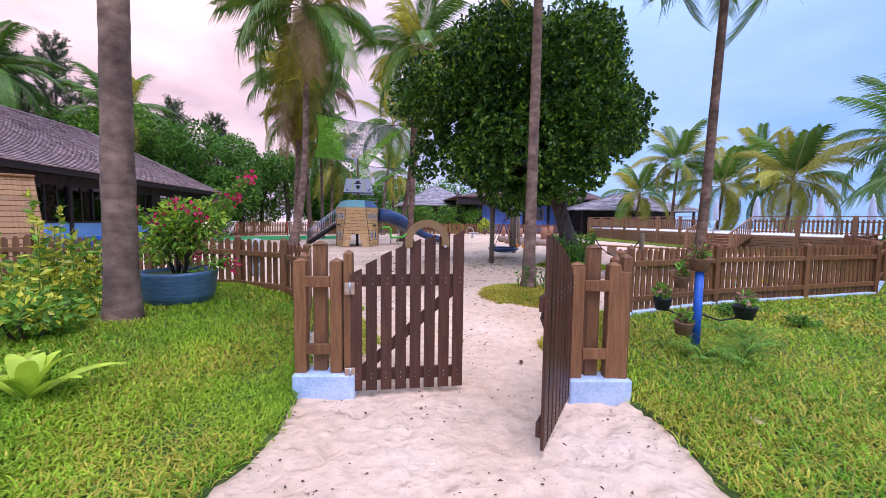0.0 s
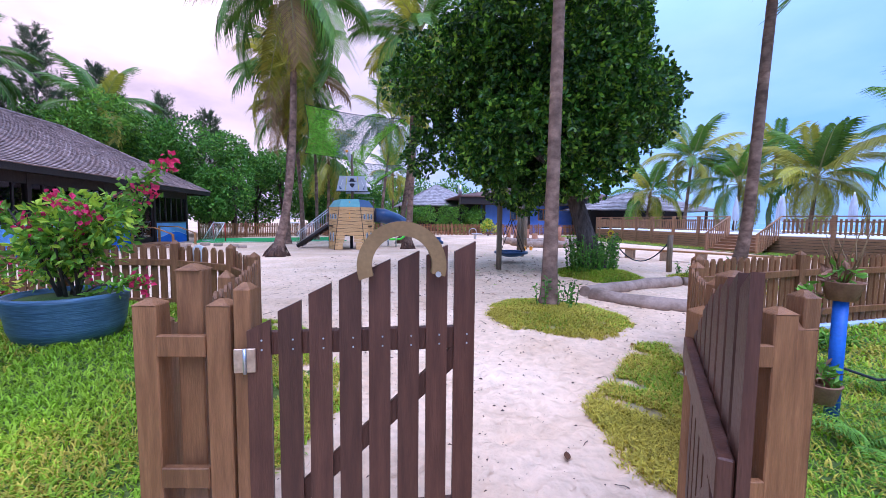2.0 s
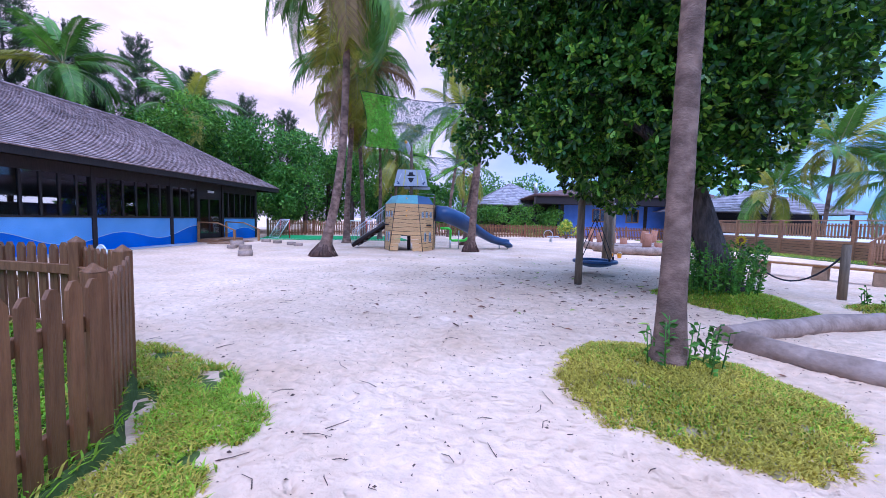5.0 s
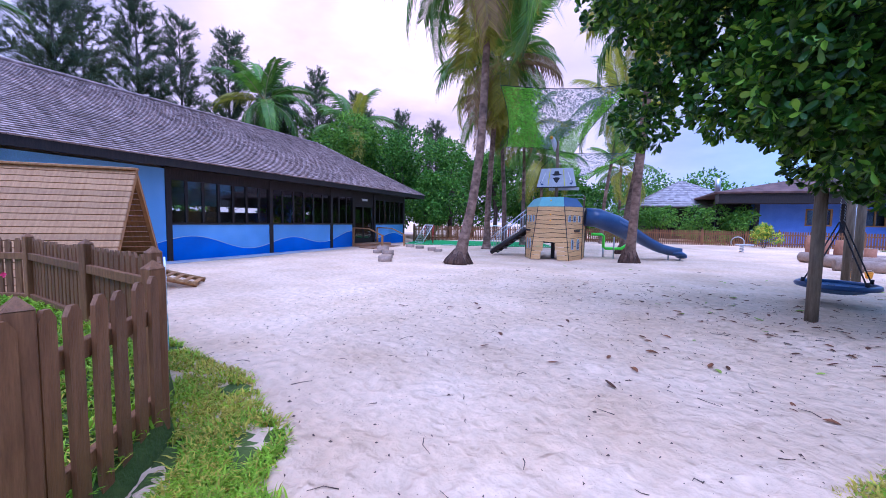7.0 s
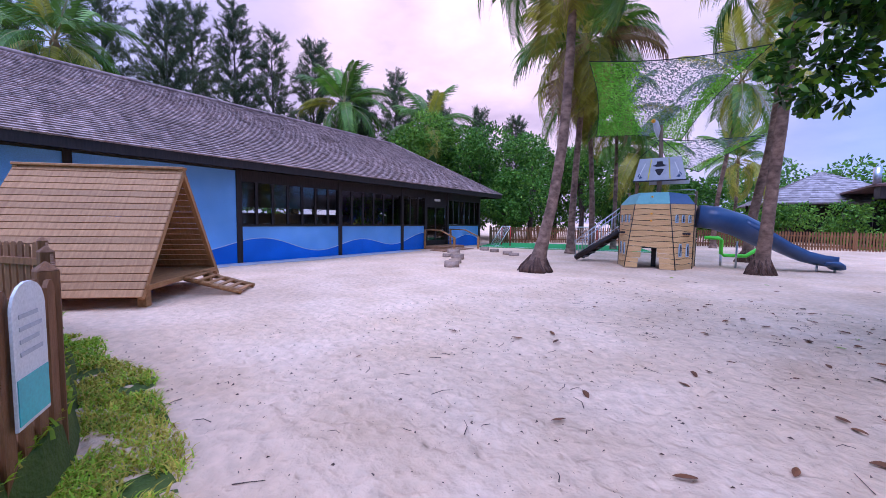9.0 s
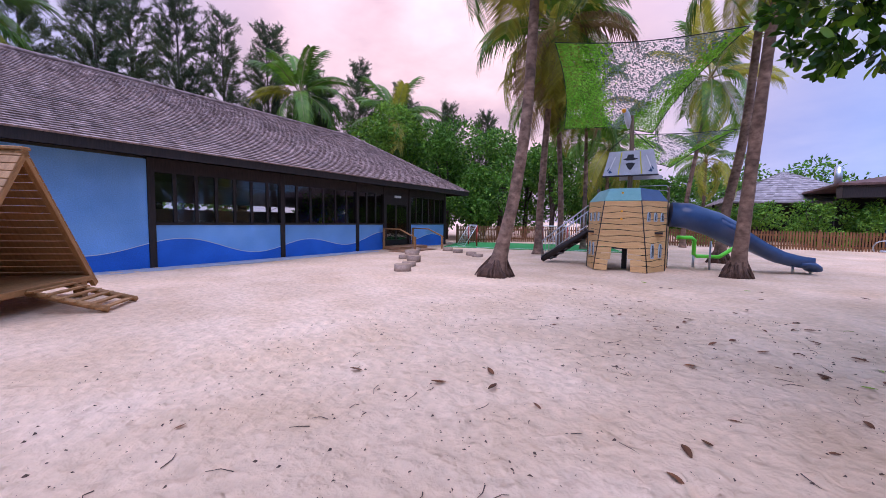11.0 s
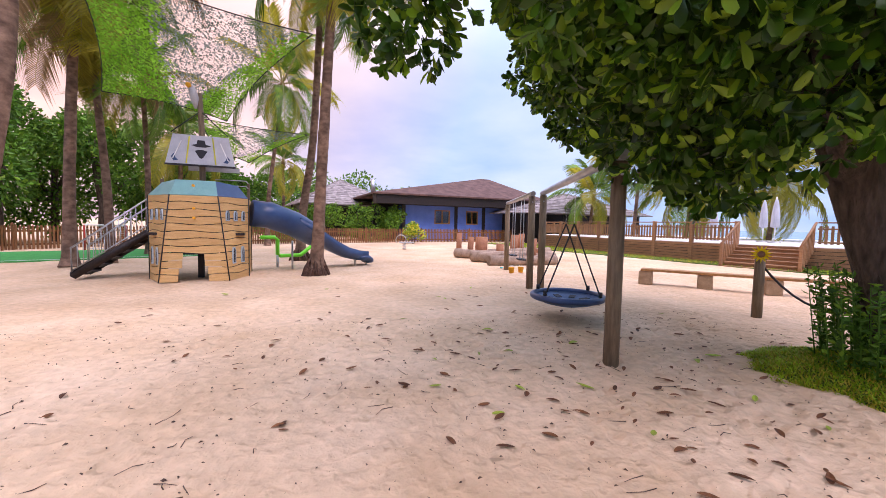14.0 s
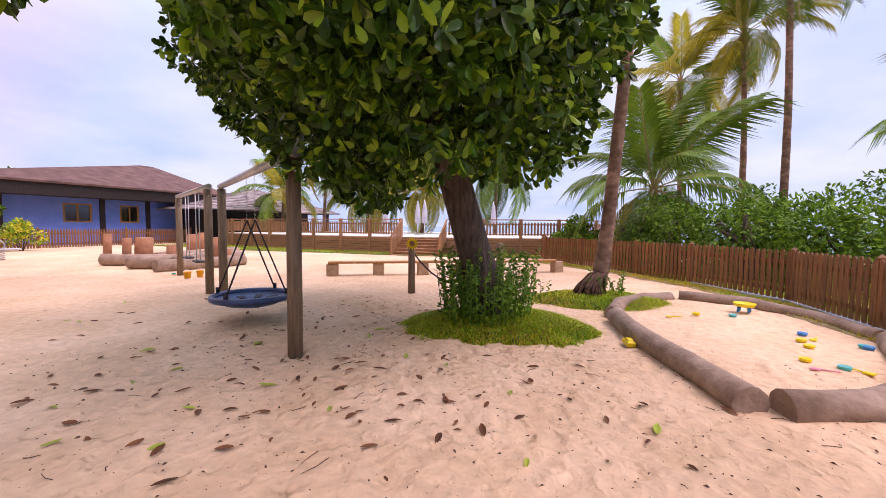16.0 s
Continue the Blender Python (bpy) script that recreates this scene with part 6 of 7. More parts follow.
def basket_swing(frame_ob, x, h, drop, r):
    b = empty("basket_swing", frame_ob.matrix_basis @ pose(x, 0, h - drop), "round blue-grey nest swing seat with a black rim on ropes", "swing")
    part("rim", tubebm([(r * math.cos(a), r * math.sin(a), 0) for a in np.linspace(0, 2 * math.pi, 33)], 0.05, 10, caps=False), M_NAVY, b, "thick black padded rim")
    prof = [(0.02, -0.16), (r * 0.4, -0.15), (r * 0.7, -0.11), (r * 0.97, -0.02), (r * 0.97, 0.01), (r * 0.7, -0.085), (r * 0.4, -0.12), (0.02, -0.13)]
    part("seat_dish", lathe(prof, 28), M_BLUEGREY, b)
    for a in np.linspace(0.3, 2 * math.pi + 0.3, 8, endpoint=False):
        part("slot", boxbm(r * 0.45, -0.05, 0, r * 0.7, 0.05, 0.012, m=pose(0, 0, -0.105, 0, 0, math.degrees(a)) @ pose(0, 0, 0, 0, -8, 0)), M_RUBBER, b)
    for sx in (-1, 1):
        for sy in (-1, 1):
            end = (sx * r * 0.62, sy * r * 0.76, 0.05)
            part("rope", tubebm([(sx * 0.28, 0, drop * 0.62), end], 0.013, 6), M_ROPE, b)
            part("knot", tubebm([end, (end[0], end[1], 0.13)], 0.03, 8), M_ROPE, b)
        ch = bmesh.new()
        for j in range(14):
            z = drop - 0.02 - j * (drop * 0.38) / 14
            tube(ch, [(sx * 0.28 + 0.012 * math.cos(q + (j % 2)), 0.012 * math.sin(q) * (1 if j % 2 else 0.4), z + 0.02 * math.sin(q)) for q in np.linspace(0, 6.28, 7)], 0.004, 4, caps=False)
        part("chain", ch, M_STEEL, b)
    return b


sA, LA = swing_frame(1.31, 14.72, 2.53, 19.4, 2.2, 1, "timber and steel swing frame with a nest swing")
basket_swing(sA, 2.15, 2.28, 1.92, 0.56)
sB, LB = swing_frame(2.42, 19.8, 3.17, 23.7, 2.2, 2, "timber and steel swing frame with two small swings")


def small_swing(frame_ob, x, h):
    b = empty("toddler_swing", frame_ob.matrix_basis @ pose(x, 0, h - 1.7), "small swing seat hanging on steel chains", "swing", group="chain swings")
    part("seat", boxbm(-0.22, -0.1, 0, 0.22, 0.1, 0.04, 0.012), M_RUBBER, b)
    for sx in (-1, 1):
        ch = bmesh.new()
        tube(ch, [(sx * 0.21, 0, 0.03), (sx * 0.21, 0, 1.68)], 0.012, 6)
        part("chain", ch, M_STEEL, b)
    return b


for x in (1.2, 2.6):
    small_swing(sB, x, 2.28)


# ---- single posts with a rope and a sunflower ----
def lone_post(x, y, h, label):
    p = empty("timber_post", pose(x, y, 0), label, "post")
    part("shaft", tubebm([(0, 0, -0.06), (0, 0, h)], [0.08, 0.076], 14), M_POST, p)
    return p


p1 = lone_post(5.3, 16.55, 1.12, "short round timber post with a sunflower ornament")
petals = bmesh.new()
for k in range(14):
    a = 2 * math.pi * k / 14
    m = pose(0, -0.12, 1.1) @ Matrix.Rotation(a, 4, "Y")
    vs = [petals.verts.new(m @ Vector(q)) for q in ((0.03, 0, 0.04), (0.0, -0.015, 0.16), (-0.03, 0, 0.04))]
    petals.faces.new(vs)
bmesh.ops.solidify(petals, geom=petals.faces[:], thickness=0.006)
fl = part("sunflower", petals, M_YELLOW, p1, "yellow sunflower ornament", m=pose(0, 0, 0, 0, 0, -45))
part("flower_centre", tubebm([(0, -0.14, 1.1), (0, -0.1, 1.1)], 0.055, 12), M_TERRA, fl)
p2 = lone_post(6.5, 15.0, 1.12, "short round timber post on the sand")
rp = part("rope", tubebm([Vector((0, 0, 0.95)).lerp(Vector((1.2, -1.55, 0.95)), s) - Vector((0, 0, 0.72 * 4 * s * (1 - s))) for s in np.linspace(0, 1, 14)], 0.02, 6), M_ROPE, p1, "slack dark rope")


# ---- low bench on blocks ----
def build_bench():
    pts = [(5.9, 20.4), (6.9, 19.5), (7.9, 18.6), (8.8, 17.8), (9.7, 16.9), (11.4, 15.7)]
    b = empty("plank_bench", Matrix(), "long low curved plank bench on timber blocks", "bench")
    for (x0, y0), (x1, y1) in zip(pts, pts[1:]):
        L = math.hypot(x1 - x0, y1 - y0)
        part("plank", boxbm(0.0, -0.17, 0.36, L - 0.006, 0.17, 0.42, 0.008, m=pose(x0, y0, 0, 0, 0, heading(x1 - x0, y1 - y0))), M_HUT, b)
    for i, (x, y) in enumerate(pts):
        if i != 4:
            q = pts[i + 1] if i + 1 < len(pts) else (2 * x - pts[i - 1][0], 2 * y - pts[i - 1][1])
            part("block", boxbm(-0.05, -0.15, -0.02, 0.28, 0.15, 0.355, 0.02, m=pose(x, y, 0, 0, 0, heading(q[0] - x, q[1] - y))), M_LOGEND, b)


build_bench()


# ---- sandpit with log edge ----
def log(name, pts, r, label, parent=None, m=M_LOG, cat="log"):
    n = []
    for (a, b) in zip(pts, pts[1:]):
        a, b = Vector(a), Vector(b)
        k = max(2, int((b - a).length / 0.25))
        n += [a.lerp(b, j / k) for j in range(k)]
    n.append(Vector(pts[-1]))
    bm = tubebm(n, [r * (1 + 0.1 * noise.noise(p * 1.1)) for p in n], 12, wobble=0.16)
    ob = part(name, bm, m, parent)
    if parent is None:
        tagged(ob, label, cat, group=cat + "s")
    return ob


log("sandpit_log", [(2.85, 10.6, 0.05), (3.6, 11.15, 0.06), (4.5, 11.8, 0.07), (5.45, 12.28, 0.08)], 0.14, "weathered grey-brown log edging the sandpit")
log("sandpit_log", [(5.6, 12.38, 0.06), (6.6, 12.5, 0.06), (7.6, 12.3, 0.04), (8.25, 11.9, 0.03)], 0.12, "weathered grey-brown log edging the sandpit")
log("sandpit_log", [(8.42, 11.75, 0.06), (8.5, 10.6, 0.04), (7.6, 9.7, 0.04), (6.5, 9.2, 0.04)], 0.11, "weathered grey-brown log edging the sandpit")
log("sandpit_log", [(2.95, 10.4, 0.05), (3.35, 9.85, 0.06), (4.0, 9.45, 0.06), (5.0, 9.25, 0.05), (6.3, 9.15, 0.05)], 0.135, "weathered grey-brown log edging the sandpit")


def toy(name, x, y, kind, material, label, rz=0):
    t = empty(name, pose(x, y, 0.005, 0, 0, rz) @ Matrix.Scale(0.72, 4), label, "sand toy", group="sand toys")
    if kind == "boat":
        part("hull", prism([(-0.16, 0.07), (0.16, 0.07), (0.13, 0.0), (-0.13, 0.0)], 0.14), material, t, m=pose(0, -0.07, 0))
        part("deck", prism([(-0.1, 0.072), (0.1, 0.072), (0.07, 0.11), (-0.07, 0.11)], 0.08), M_YELLOW, t, m=pose(0, -0.04, 0))
    elif kind == "mould":
        part("shell", lathe([(0.0, 0.0), (0.07, 0.0), (0.085, 0.05), (0.078, 0.055), (0.06, 0.01), (0.0, 0.012)], 12), material, t)
    elif kind == "bucket":
        part("pail", lathe([(0.0, 0.0), (0.1, 0.0), (0.135, 0.24), (0.145, 0.25), (0.125, 0.24), (0.09, 0.015), (0.0, 0.015)], 18), material, t)
        part("handle", tubebm([(0.13 * math.cos(a), 0.02, 0.23 + 0.1 * math.sin(a)) for a in np.linspace(0, math.pi, 9)], 0.008, 6), M_WHITE, t)
    elif kind == "spade":
        part("blade", prism([(-0.05, 0), (0.05, 0), (0.04, 0.02), (-0.04, 0.02)], 0.12), material, t)
        part("grip", tubebm([(0, 0.0, 0.012), (0, -0.2, 0.02)], 0.012, 6), material, t)
    elif kind == "table":
        part("tray", lathe([(0.0, 0.14), (0.2, 0.14), (0.24, 0.22), (0.22, 0.22), (0.19, 0.16), (0.0, 0.16)], 18), M_YELLOW, t)
        for a in (0.7, 2.2, 3.8, 5.4):
            part("leg", tubebm([(0.15 * math.cos(a), 0.15 * math.sin(a), 0), (0.14 * math.cos(a), 0.14 * math.sin(a), 0.15)], 0.03, 8), M_TOYBLUE, t)
    return t


def place_toys():
    toy("toy_table", 7.6, 10.65, "table", M_YELLOW, "yellow and blue plastic sand table toy")
    toy("toy_boat", 4.15, 11.8, "boat", M_YELLOW, "yellow plastic boat outside the sandpit log", 30)
    for x, y, k, mt, lb, rz in ((6.3, 11.6, "spade", M_YELLOW, "yellow plastic spade lying on sand", 20), (6.75, 11.3, "mould", M_YELLOW, "yellow plastic sand mould", 0), (7.0, 10.8, "mould", M_CYAN, "turquoise plastic sand mould", 0),
                            (6.0, 9.9, "spade", M_YELLOW, "yellow plastic spade lying on sand", 70), (5.45, 10.0, "mould", M_YELLOW, "yellow plastic sand mould", 0), (5.75, 10.05, "mould", M_YELLOW, "yellow plastic sand mould", 0),
                            (4.75, 10.1, "mould", M_YELLOW, "yellow plastic sand mould", 110), (4.47, 10.0, "spade", M_TOYPINK, "pink plastic spade lying on sand", 0), (4.66, 9.66, "spade", M_YELLOW, "yellow plastic spade lying on sand", 150),
                            (4.66, 9.8, "mould", M_CYAN, "turquoise plastic sand mould", 0), (5.9, 9.45, "mould", M_CYAN, "turquoise plastic sand mould", 0), (5.85, 9.42, "mould", M_TOYBLUE, "blue plastic bucket in the sandpit", 0), (6.2, 10.0, "mould", M_TOYBLUE, "blue plastic sand mould", 0)):
        toy("toy_" + k, x, y, k, mt, lb, rz)
    toy("toy_bucket", 3.0, 22.7, "bucket", M_ORANGE, "orange plastic bucket on the sand")
    toy("toy_bucket", 3.35, 22.8, "bucket", M_ORANGE, "orange plastic bucket on the sand")
    toy("toy_mould", 3.1, 24.0, "mould", M_CYAN, "turquoise plastic toy beside the logs")


place_toys()

# ---- log pile play area ----
for i, (a, b, r) in enumerate((((2.4, 28.6, 0.2), (4.6, 26.6, 0.2), 0.2), ((2.9, 24.9, 0.18), (5.8, 25.4, 0.18), 0.19), ((3.4, 26.0, 0.2), (6.3, 26.6, 0.2), 0.2), ((3.2, 27.2, 0.2), (6.8, 27.9, 0.2), 0.19), ((4.0, 28.6, 0.2), (7.4, 29.4, 0.25), 0.2), ((2.7, 26.6, 0.22), (3.6, 25.5, 0.22), 0.22))):
    log("play_log", [a, b], r, "weathered play log lying on the sand")
for x, y, h, r in ((2.7, 29.3, 1.1, 0.13), (3.1, 28.6, 0.95, 0.14), (3.7, 28.9, 0.95, 0.3), (4.2, 27.6, 0.7, 0.18), (5.0, 25.9, 1.0, 0.2), (5.6, 29.6, 1.05, 0.2), (6.2, 30.2, 1.1, 0.16), (5.6, 26.4, 0.55, 0.2)):
    st = empty("upright_log", pose(x, y, 0), "upright reddish sawn log in the play area", "log", group="upright logs")
    part("trunk", tubebm([(0, 0, -0.05), (0, 0, h * 0.5), (0.02, 0, h)], [r * 1.05, r, r * 0.97], 12, wobble=0.15), M_REDLOG, st)
    part("cut_face", tubebm([(0.02, 0, h), (0.02, 0, h + 0.006)], r * 0.93, 12), M_LOGEND, st)

# ---- stepping stumps ----
for x, y, r, h in ((-9.58, 16.1, 0.24, 0.19), (-10.4, 17.0, 0.22, 0.13), (-11.3, 17.95, 0.24, 0.2), (-12.9, 19.2, 0.28, 0.24), (-13.9, 20.2, 0.2, 0.14), (-15.0, 21.2, 0.22, 0.12), (-14.0, 22.3, 0.24, 0.16), (-13.05, 22.0, 0.22, 0.14), (-11.9, 21.6, 0.22, 0.12), (-11.2, 21.2, 0.22, 0.1), (-12.4, 18.4, 0.2, 0.12)):
    st = empty("stump_step", pose(x, y, 0), "short sawn stump stepping block on sand", "stump", group="stepping stumps")
    part("stump", tubebm([(0, 0, -0.05), (0, 0, h)], [r, r * 0.97], 14, wobble=0.12), M_LOG, st)
    part("cut_face", tubebm([(0, 0, h), (0, 0, h + 0.006)], r * 0.92, 14), M_LOGEND, st)

# ---- turf pitch and goals ----
bm = boxbm(-4.5, -2.6, -0.02, 4.5, 2.6, 0.03, 0.006)
tagged(part("turf_pitch", bm, M_TURF, m=pose(-13.6, 28.6, 0, 0, 0, 32)), "green artificial turf pitch with a white edge", "pitch", kind="structure")
tagged(part("turf_line", boxbm(-4.4, -2.5, 0.031, 4.4, -2.42, 0.036), M_WHITE, m=pose(-13.6, 28.6, 0, 0, 0, 32)), "white painted line on turf", "line", kind="structure")


def goal(x, y, rz):
    g = empty("football_goal", pose(x, y, 0.03, 0, 0, rz), "small white football goal with red posts", "goal", group="football goals")
    for sx in (-1, 1):
        part("post", tubebm([(sx * 0.75, 0, 0), (sx * 0.75, 0, 1.15)], 0.035, 8), M_RED, g)
        part("stay", tubebm([(sx * 0.75, 0, 1.15), (sx * 0.75, 0.7, 0.02)], 0.02, 6), M_WHITE, g)
    part("crossbar", tubebm([(-0.75, 0, 1.15), (0.75, 0, 1.15)], 0.03, 8), M_WHITE, g)
    part("base_bar", tubebm([(-0.75, 0.7, 0.02), (0.75, 0.7, 0.02)], 0.02, 6), M_WHITE, g)
    nb = bmesh.new()
    for k in range(13):
        x0 = -0.75 + k * 0.125
        tube(nb, [(x0, 0, 1.15), (x0, 0.7, 0.02)], 0.004, 3)
    for k in range(10):
        z = 0.1 + k * 0.11
        tube(nb, [(-0.75, 0.7 * (1 - z / 1.15), z), (0.75, 0.7 * (1 - z / 1.15), z)], 0.004, 3)
    part("net", nb, M_WHITE, g)


goal(-15.9, 26.2, 150)
goal(-13.7, 31.5, 20)


# ---- A-frame hut ----
def aframe():
    m = pose(-9.2, 8.95, 0, 0, 0, heading(-2.4, 1.5))
    h = empty("a_frame_hut", m, "open A-frame timber play hut clad in teak slats on short feet", "play hut")
    # local x across the front, y to the back is the left-hand normal
    W, D, top, base = 1.45, 2.75, 2.36, 0.36
    floor = part("floor", boxbm(-W + 0.1, 0.0, base - 0.09, W - 0.1, D, base, 0.006), M_HUT, h)
    for sx in (-1, 1):
        for y in (0.12, D - 0.12):
            part("foot", boxbm(sx * (W - 0.28) - 0.07, y - 0.07, -0.05, sx * (W - 0.28) + 0.07, y + 0.07, base - 0.09, 0.008), M_HUT, h)
        slope_len = math.hypot(W, top - 0.2)
        ang = math.degrees(math.atan2(top - 0.2, W))
        n = 19
        sl = mesh_of("slat", boxbm(0, 0.0, -0.012, slope_len / n - 0.012, D, 0.012, 0.004), M_HUT)
        for k in range(n):
            f = k / n
            q = pose(sx * W * (1 - f), 0, 0.2 + (top - 0.2) * f)
            q = q @ (pose(0, 0, 0, 0, -(180 - ang), 0) if sx > 0 else pose(0, 0, 0, 0, -ang, 0))
            piece("slat", sl, h, q)
        for y in (0.0, D - 0.08):
            bm = boxbm(0, 0, -0.09, slope_len, 0.08, -0.014, 0.006)
            q = pose(sx * W, y, 0.2) @ (pose(0, 0, 0, 0, -(180 - ang), 0) if sx > 0 else pose(0, 0, 0, 0, -ang, 0))
            if sx > 0:
                q = q @ pose(0, 0.08, 0, 180, 0, 0)
            part("rafter", bm, M_HUT, h, m=q)
    part("ridge_cap", boxbm(-0.09, -0.01, top - 0.03, 0.09, D + 0.01, top + 0.02, 0.01), M_HUT, h)
    part("back_panel", prism([(-W + 0.2, base), (W - 0.2, base), (0.05, top - 0.12), (-0.05, top - 0.12)], 0.03), M_HUT, h, m=pose(0, D - 0.14, 0))
    # cleated ramp
    for x in (-0.38, 0.38):
        part("ramp_stringer", tubebm([(x + 0.25, 0.0, base - 0.06), (x + 0.25, -1.0, 0.03)], 0.05, 4), M_HUT, h)
    for k in range(6):
        f = (k + 0.5) / 6
        part("ramp_tread", boxbm(-0.2, -0.05, -0.012, 0.7, 0.05, 0.012, m=pose(0, -1.0 * f, base - 0.02 - (base - 0.05) * f)), M_HUT, h)
    return h


aframe()


# ---- timber deck by the sea ----
def deck():
    d = empty("sea_deck", Matrix(), "raised timber deck with slatted skirt, steps and railing", "deck")
    front = [(19.0, 18.5), (15.6, 23.3), (14.5, 25.7), (12.9, 31.5), (11.6, 40.0)]
    H = 0.9
    bm = bmesh.new()
    outline = front + [(20, 46), (30, 44), (31, 18.0), (25, 15.5)]
    top = [bm.verts.new((x, y, H)) for x, y in outline]
    bot = [bm.verts.new((x, y, H - 0.06)) for x, y in outline]
    bm.faces.new(top)
    bm.faces.new(bot[::-1])
    for k in range(len(top)):
        bm.faces.new((top[k], bot[k], bot[(k + 1) % len(top)], top[(k + 1) % len(top)]))
    bmesh.ops.triangulate(bm, faces=[f for f in bm.faces if len(f.verts) > 4])
    bmesh.ops.recalc_face_normals(bm, faces=bm.faces)
    part("deck_floor", bm, M_WHITE, d, "sun-bleached pale deck floor")
    bal = mesh_of("baluster", boxbm(-0.045, -0.012, 0.12, 0.045, 0.012, 0.82, 0.0), M_DECK)
    runs = [(front[0], front[1], True), (front[1], front[2], False), (front[2], front[3], True), (front[3], front[4], True), ((25, 15.5), front[0], True), (front[4], (20, 46), True)]
    for (x0, y0), (x1, y1), rail in runs:
        L = math.hypot(x1 - x0, y1 - y0)
        m = pose(x0, y0, 0, 0, 0, heading(x1 - x0, y1 - y0))
        for k in range(6):
            part("skirt_board", boxbm(0.0, -0.02, 0.03 + k * 0.143, L, 0.02, 0.155 + k * 0.143, 0.004), M_DECK, d, m=m)
        part("skirt_backing", boxbm(0.0, 0.03 * -1 - 0.03, 0.0, L, -0.03, H - 0.07), M_DARKWOOD, d, m=m)
        if rail:
            part("top_rail", boxbm(0, -0.06, H + 0.93, L, 0.06, H + 0.98, 0.006), M_DECK, d, m=m)
            part("mid_rail", boxbm(0, -0.03, H + 0.68, L, 0.03, H + 0.74, 0.004), M_DECK, d, m=m)
            part("low_rail", boxbm(0, -0.03, H + 0.16, L, 0.03, H + 0.22, 0.004), M_DECK, d, m=m)
            n = int(L / 0.165)
            for k in range(n):
                if len(d.children) < 420:
                    piece("baluster", bal, d, m @ pose((k + 0.5) * L / n, 0, H))
            for k in range(int(L / 2.0) + 1):
                part("rail_post", boxbm(-0.08, -0.08, 0.0, 0.08, 0.08, H + 1.0, 0.008), M_DECK, d, m=m @ pose(min(L, k * 2.0 + 0.0), 0, 0))
    (x0, y0), (x1, y1) = front[1], front[2]
    L = math.hypot(x1 - x0, y1 - y0)
    m = pose(x0, y0, 0, 0, 0, heading(x1 - x0, y1 - y0))
    for k in range(6):
        z = H - 0.15 * (k + 1)
        part("step", boxbm(0.1, 0.28 * k, z - 0.02, L - 0.1, 0.28 * (k + 1) + 0.03, z + 0.03, 0.006), M_DECK, d, m=m)
        part("riser", boxbm(0.1, 0.28 * k - 0.02, z + 0.03, L - 0.1, 0.28 * k, z + 0.13), M_DECK, d, m=m)
    for x in (0.05, L - 0.05):
        part("stair_rail", tubebm([(x, 0, H + 0.95), (x, 1.7, 0.95)], 0.05, 4), M_DECK, d, m=m)
        part("stair_post", boxbm(x - 0.05, 1.62, 0, x + 0.05, 1.72, 0.98, 0.006), M_DECK, d, m=m)
        for k in range(9):
            yy = 0.15 + k * 0.17
            part("stair_slat", boxbm(x - 0.012, yy - 0.04, H - 0.55 * yy - 0.1, x + 0.012, yy + 0.04, H + 0.9 - 0.53 * yy), M_DECK, d, m=m)
    return d


deck()


def parasol(x, y, label="folded grey beach parasol on the deck"):
    u = empty("parasol", pose(x, y, 0.9), label, "parasol", group="folded parasols")
    part("pole", tubebm([(0, 0, 0), (0, 0, 2.3)], 0.03, 8), M_WHITE, u)
    part("canopy", lathe([(0.03, 0.75), (0.2, 0.8), (0.17, 1.5), (0.1, 2.0), (0.02, 2.25)], 10), M_UMBR, u)
    part("base", lathe([(0.0, 0), (0.28, 0), (0.28, 0.05), (0.05, 0.09), (0.0, 0.09)], 16), M_STEEL, u)


for x, y in ((20.5, 25.3), (22.6, 24.6), (18.4, 27.3), (19.2, 28.6), (17.5, 30.0)):
    parasol(x, y)


# ---- potted bougainvillea, plant stand, border plants ----
pot = empty("planter_pot", pose(-3.45, 6.05, 0.27), "large blue glazed planter with ribbed sides", "planter")
part("pot", lathe([(0.0, 0.0), (0.40, 0.0), (0.45, 0.15), (0.485, 0.42), (0.5, 0.46), (0.45, 0.465), (0.43, 0.4), (0.0, 0.39)], 32), M_POT, pot)
part("soil", lathe([(0.0, 0.395), (0.425, 0.4), (0.425, 0.415), (0.0, 0.43)], 20), M_SOIL, pot)
shrub("bougainvillea", -3.45, 6.05, 1.05, 0.74, 1700, 0.105, [M_BUSH2, M_LIME], "bougainvillea bush with pink flower clusters in a planter", seed=31, z=0.67, share=0.4, flowers=M_PINK, flower_n=8)
arm = empty("bougainvillea_branch", pose(-3.45, 6.05, 0.7), "long arching bougainvillea branch with pink bracts", "shrub")
rngb = np.random.default_rng(5)
cs, fs = [], []
abm = bmesh.new()
for end in ((0.95, 0.2, 1.35), (0.75, 0.2, 1.05), (0.5, -0.3, 0.85), (0.75, 0.05, 0.15), (0.35, 0.4, 1.0), (-0.4, -0.3, 0.85)):
    pts = [Vector((0.1, 0, 0)), Vector((end[0] * 0.4, end[1] * 0.4, end[2] * 0.7)), Vector(end)]
    tube(abm, pts, [0.014, 0.01, 0.005], 5)
    for k in range(110):
        f = rngb.uniform(0.2, 1)
        p = pts[1].lerp(pts[2], f) if f > 0.4 else pts[0].lerp(pts[1], f / 0.4)
        cs.append(np.array(p) + rngb.normal(0, 0.05, 3))
    for k in range(26):
        fs.append(np.array(end) + rngb.normal(0, 0.055, 3))
part("stalk_mass", abm, M_BARK, arm)["kind"] = "stuff"
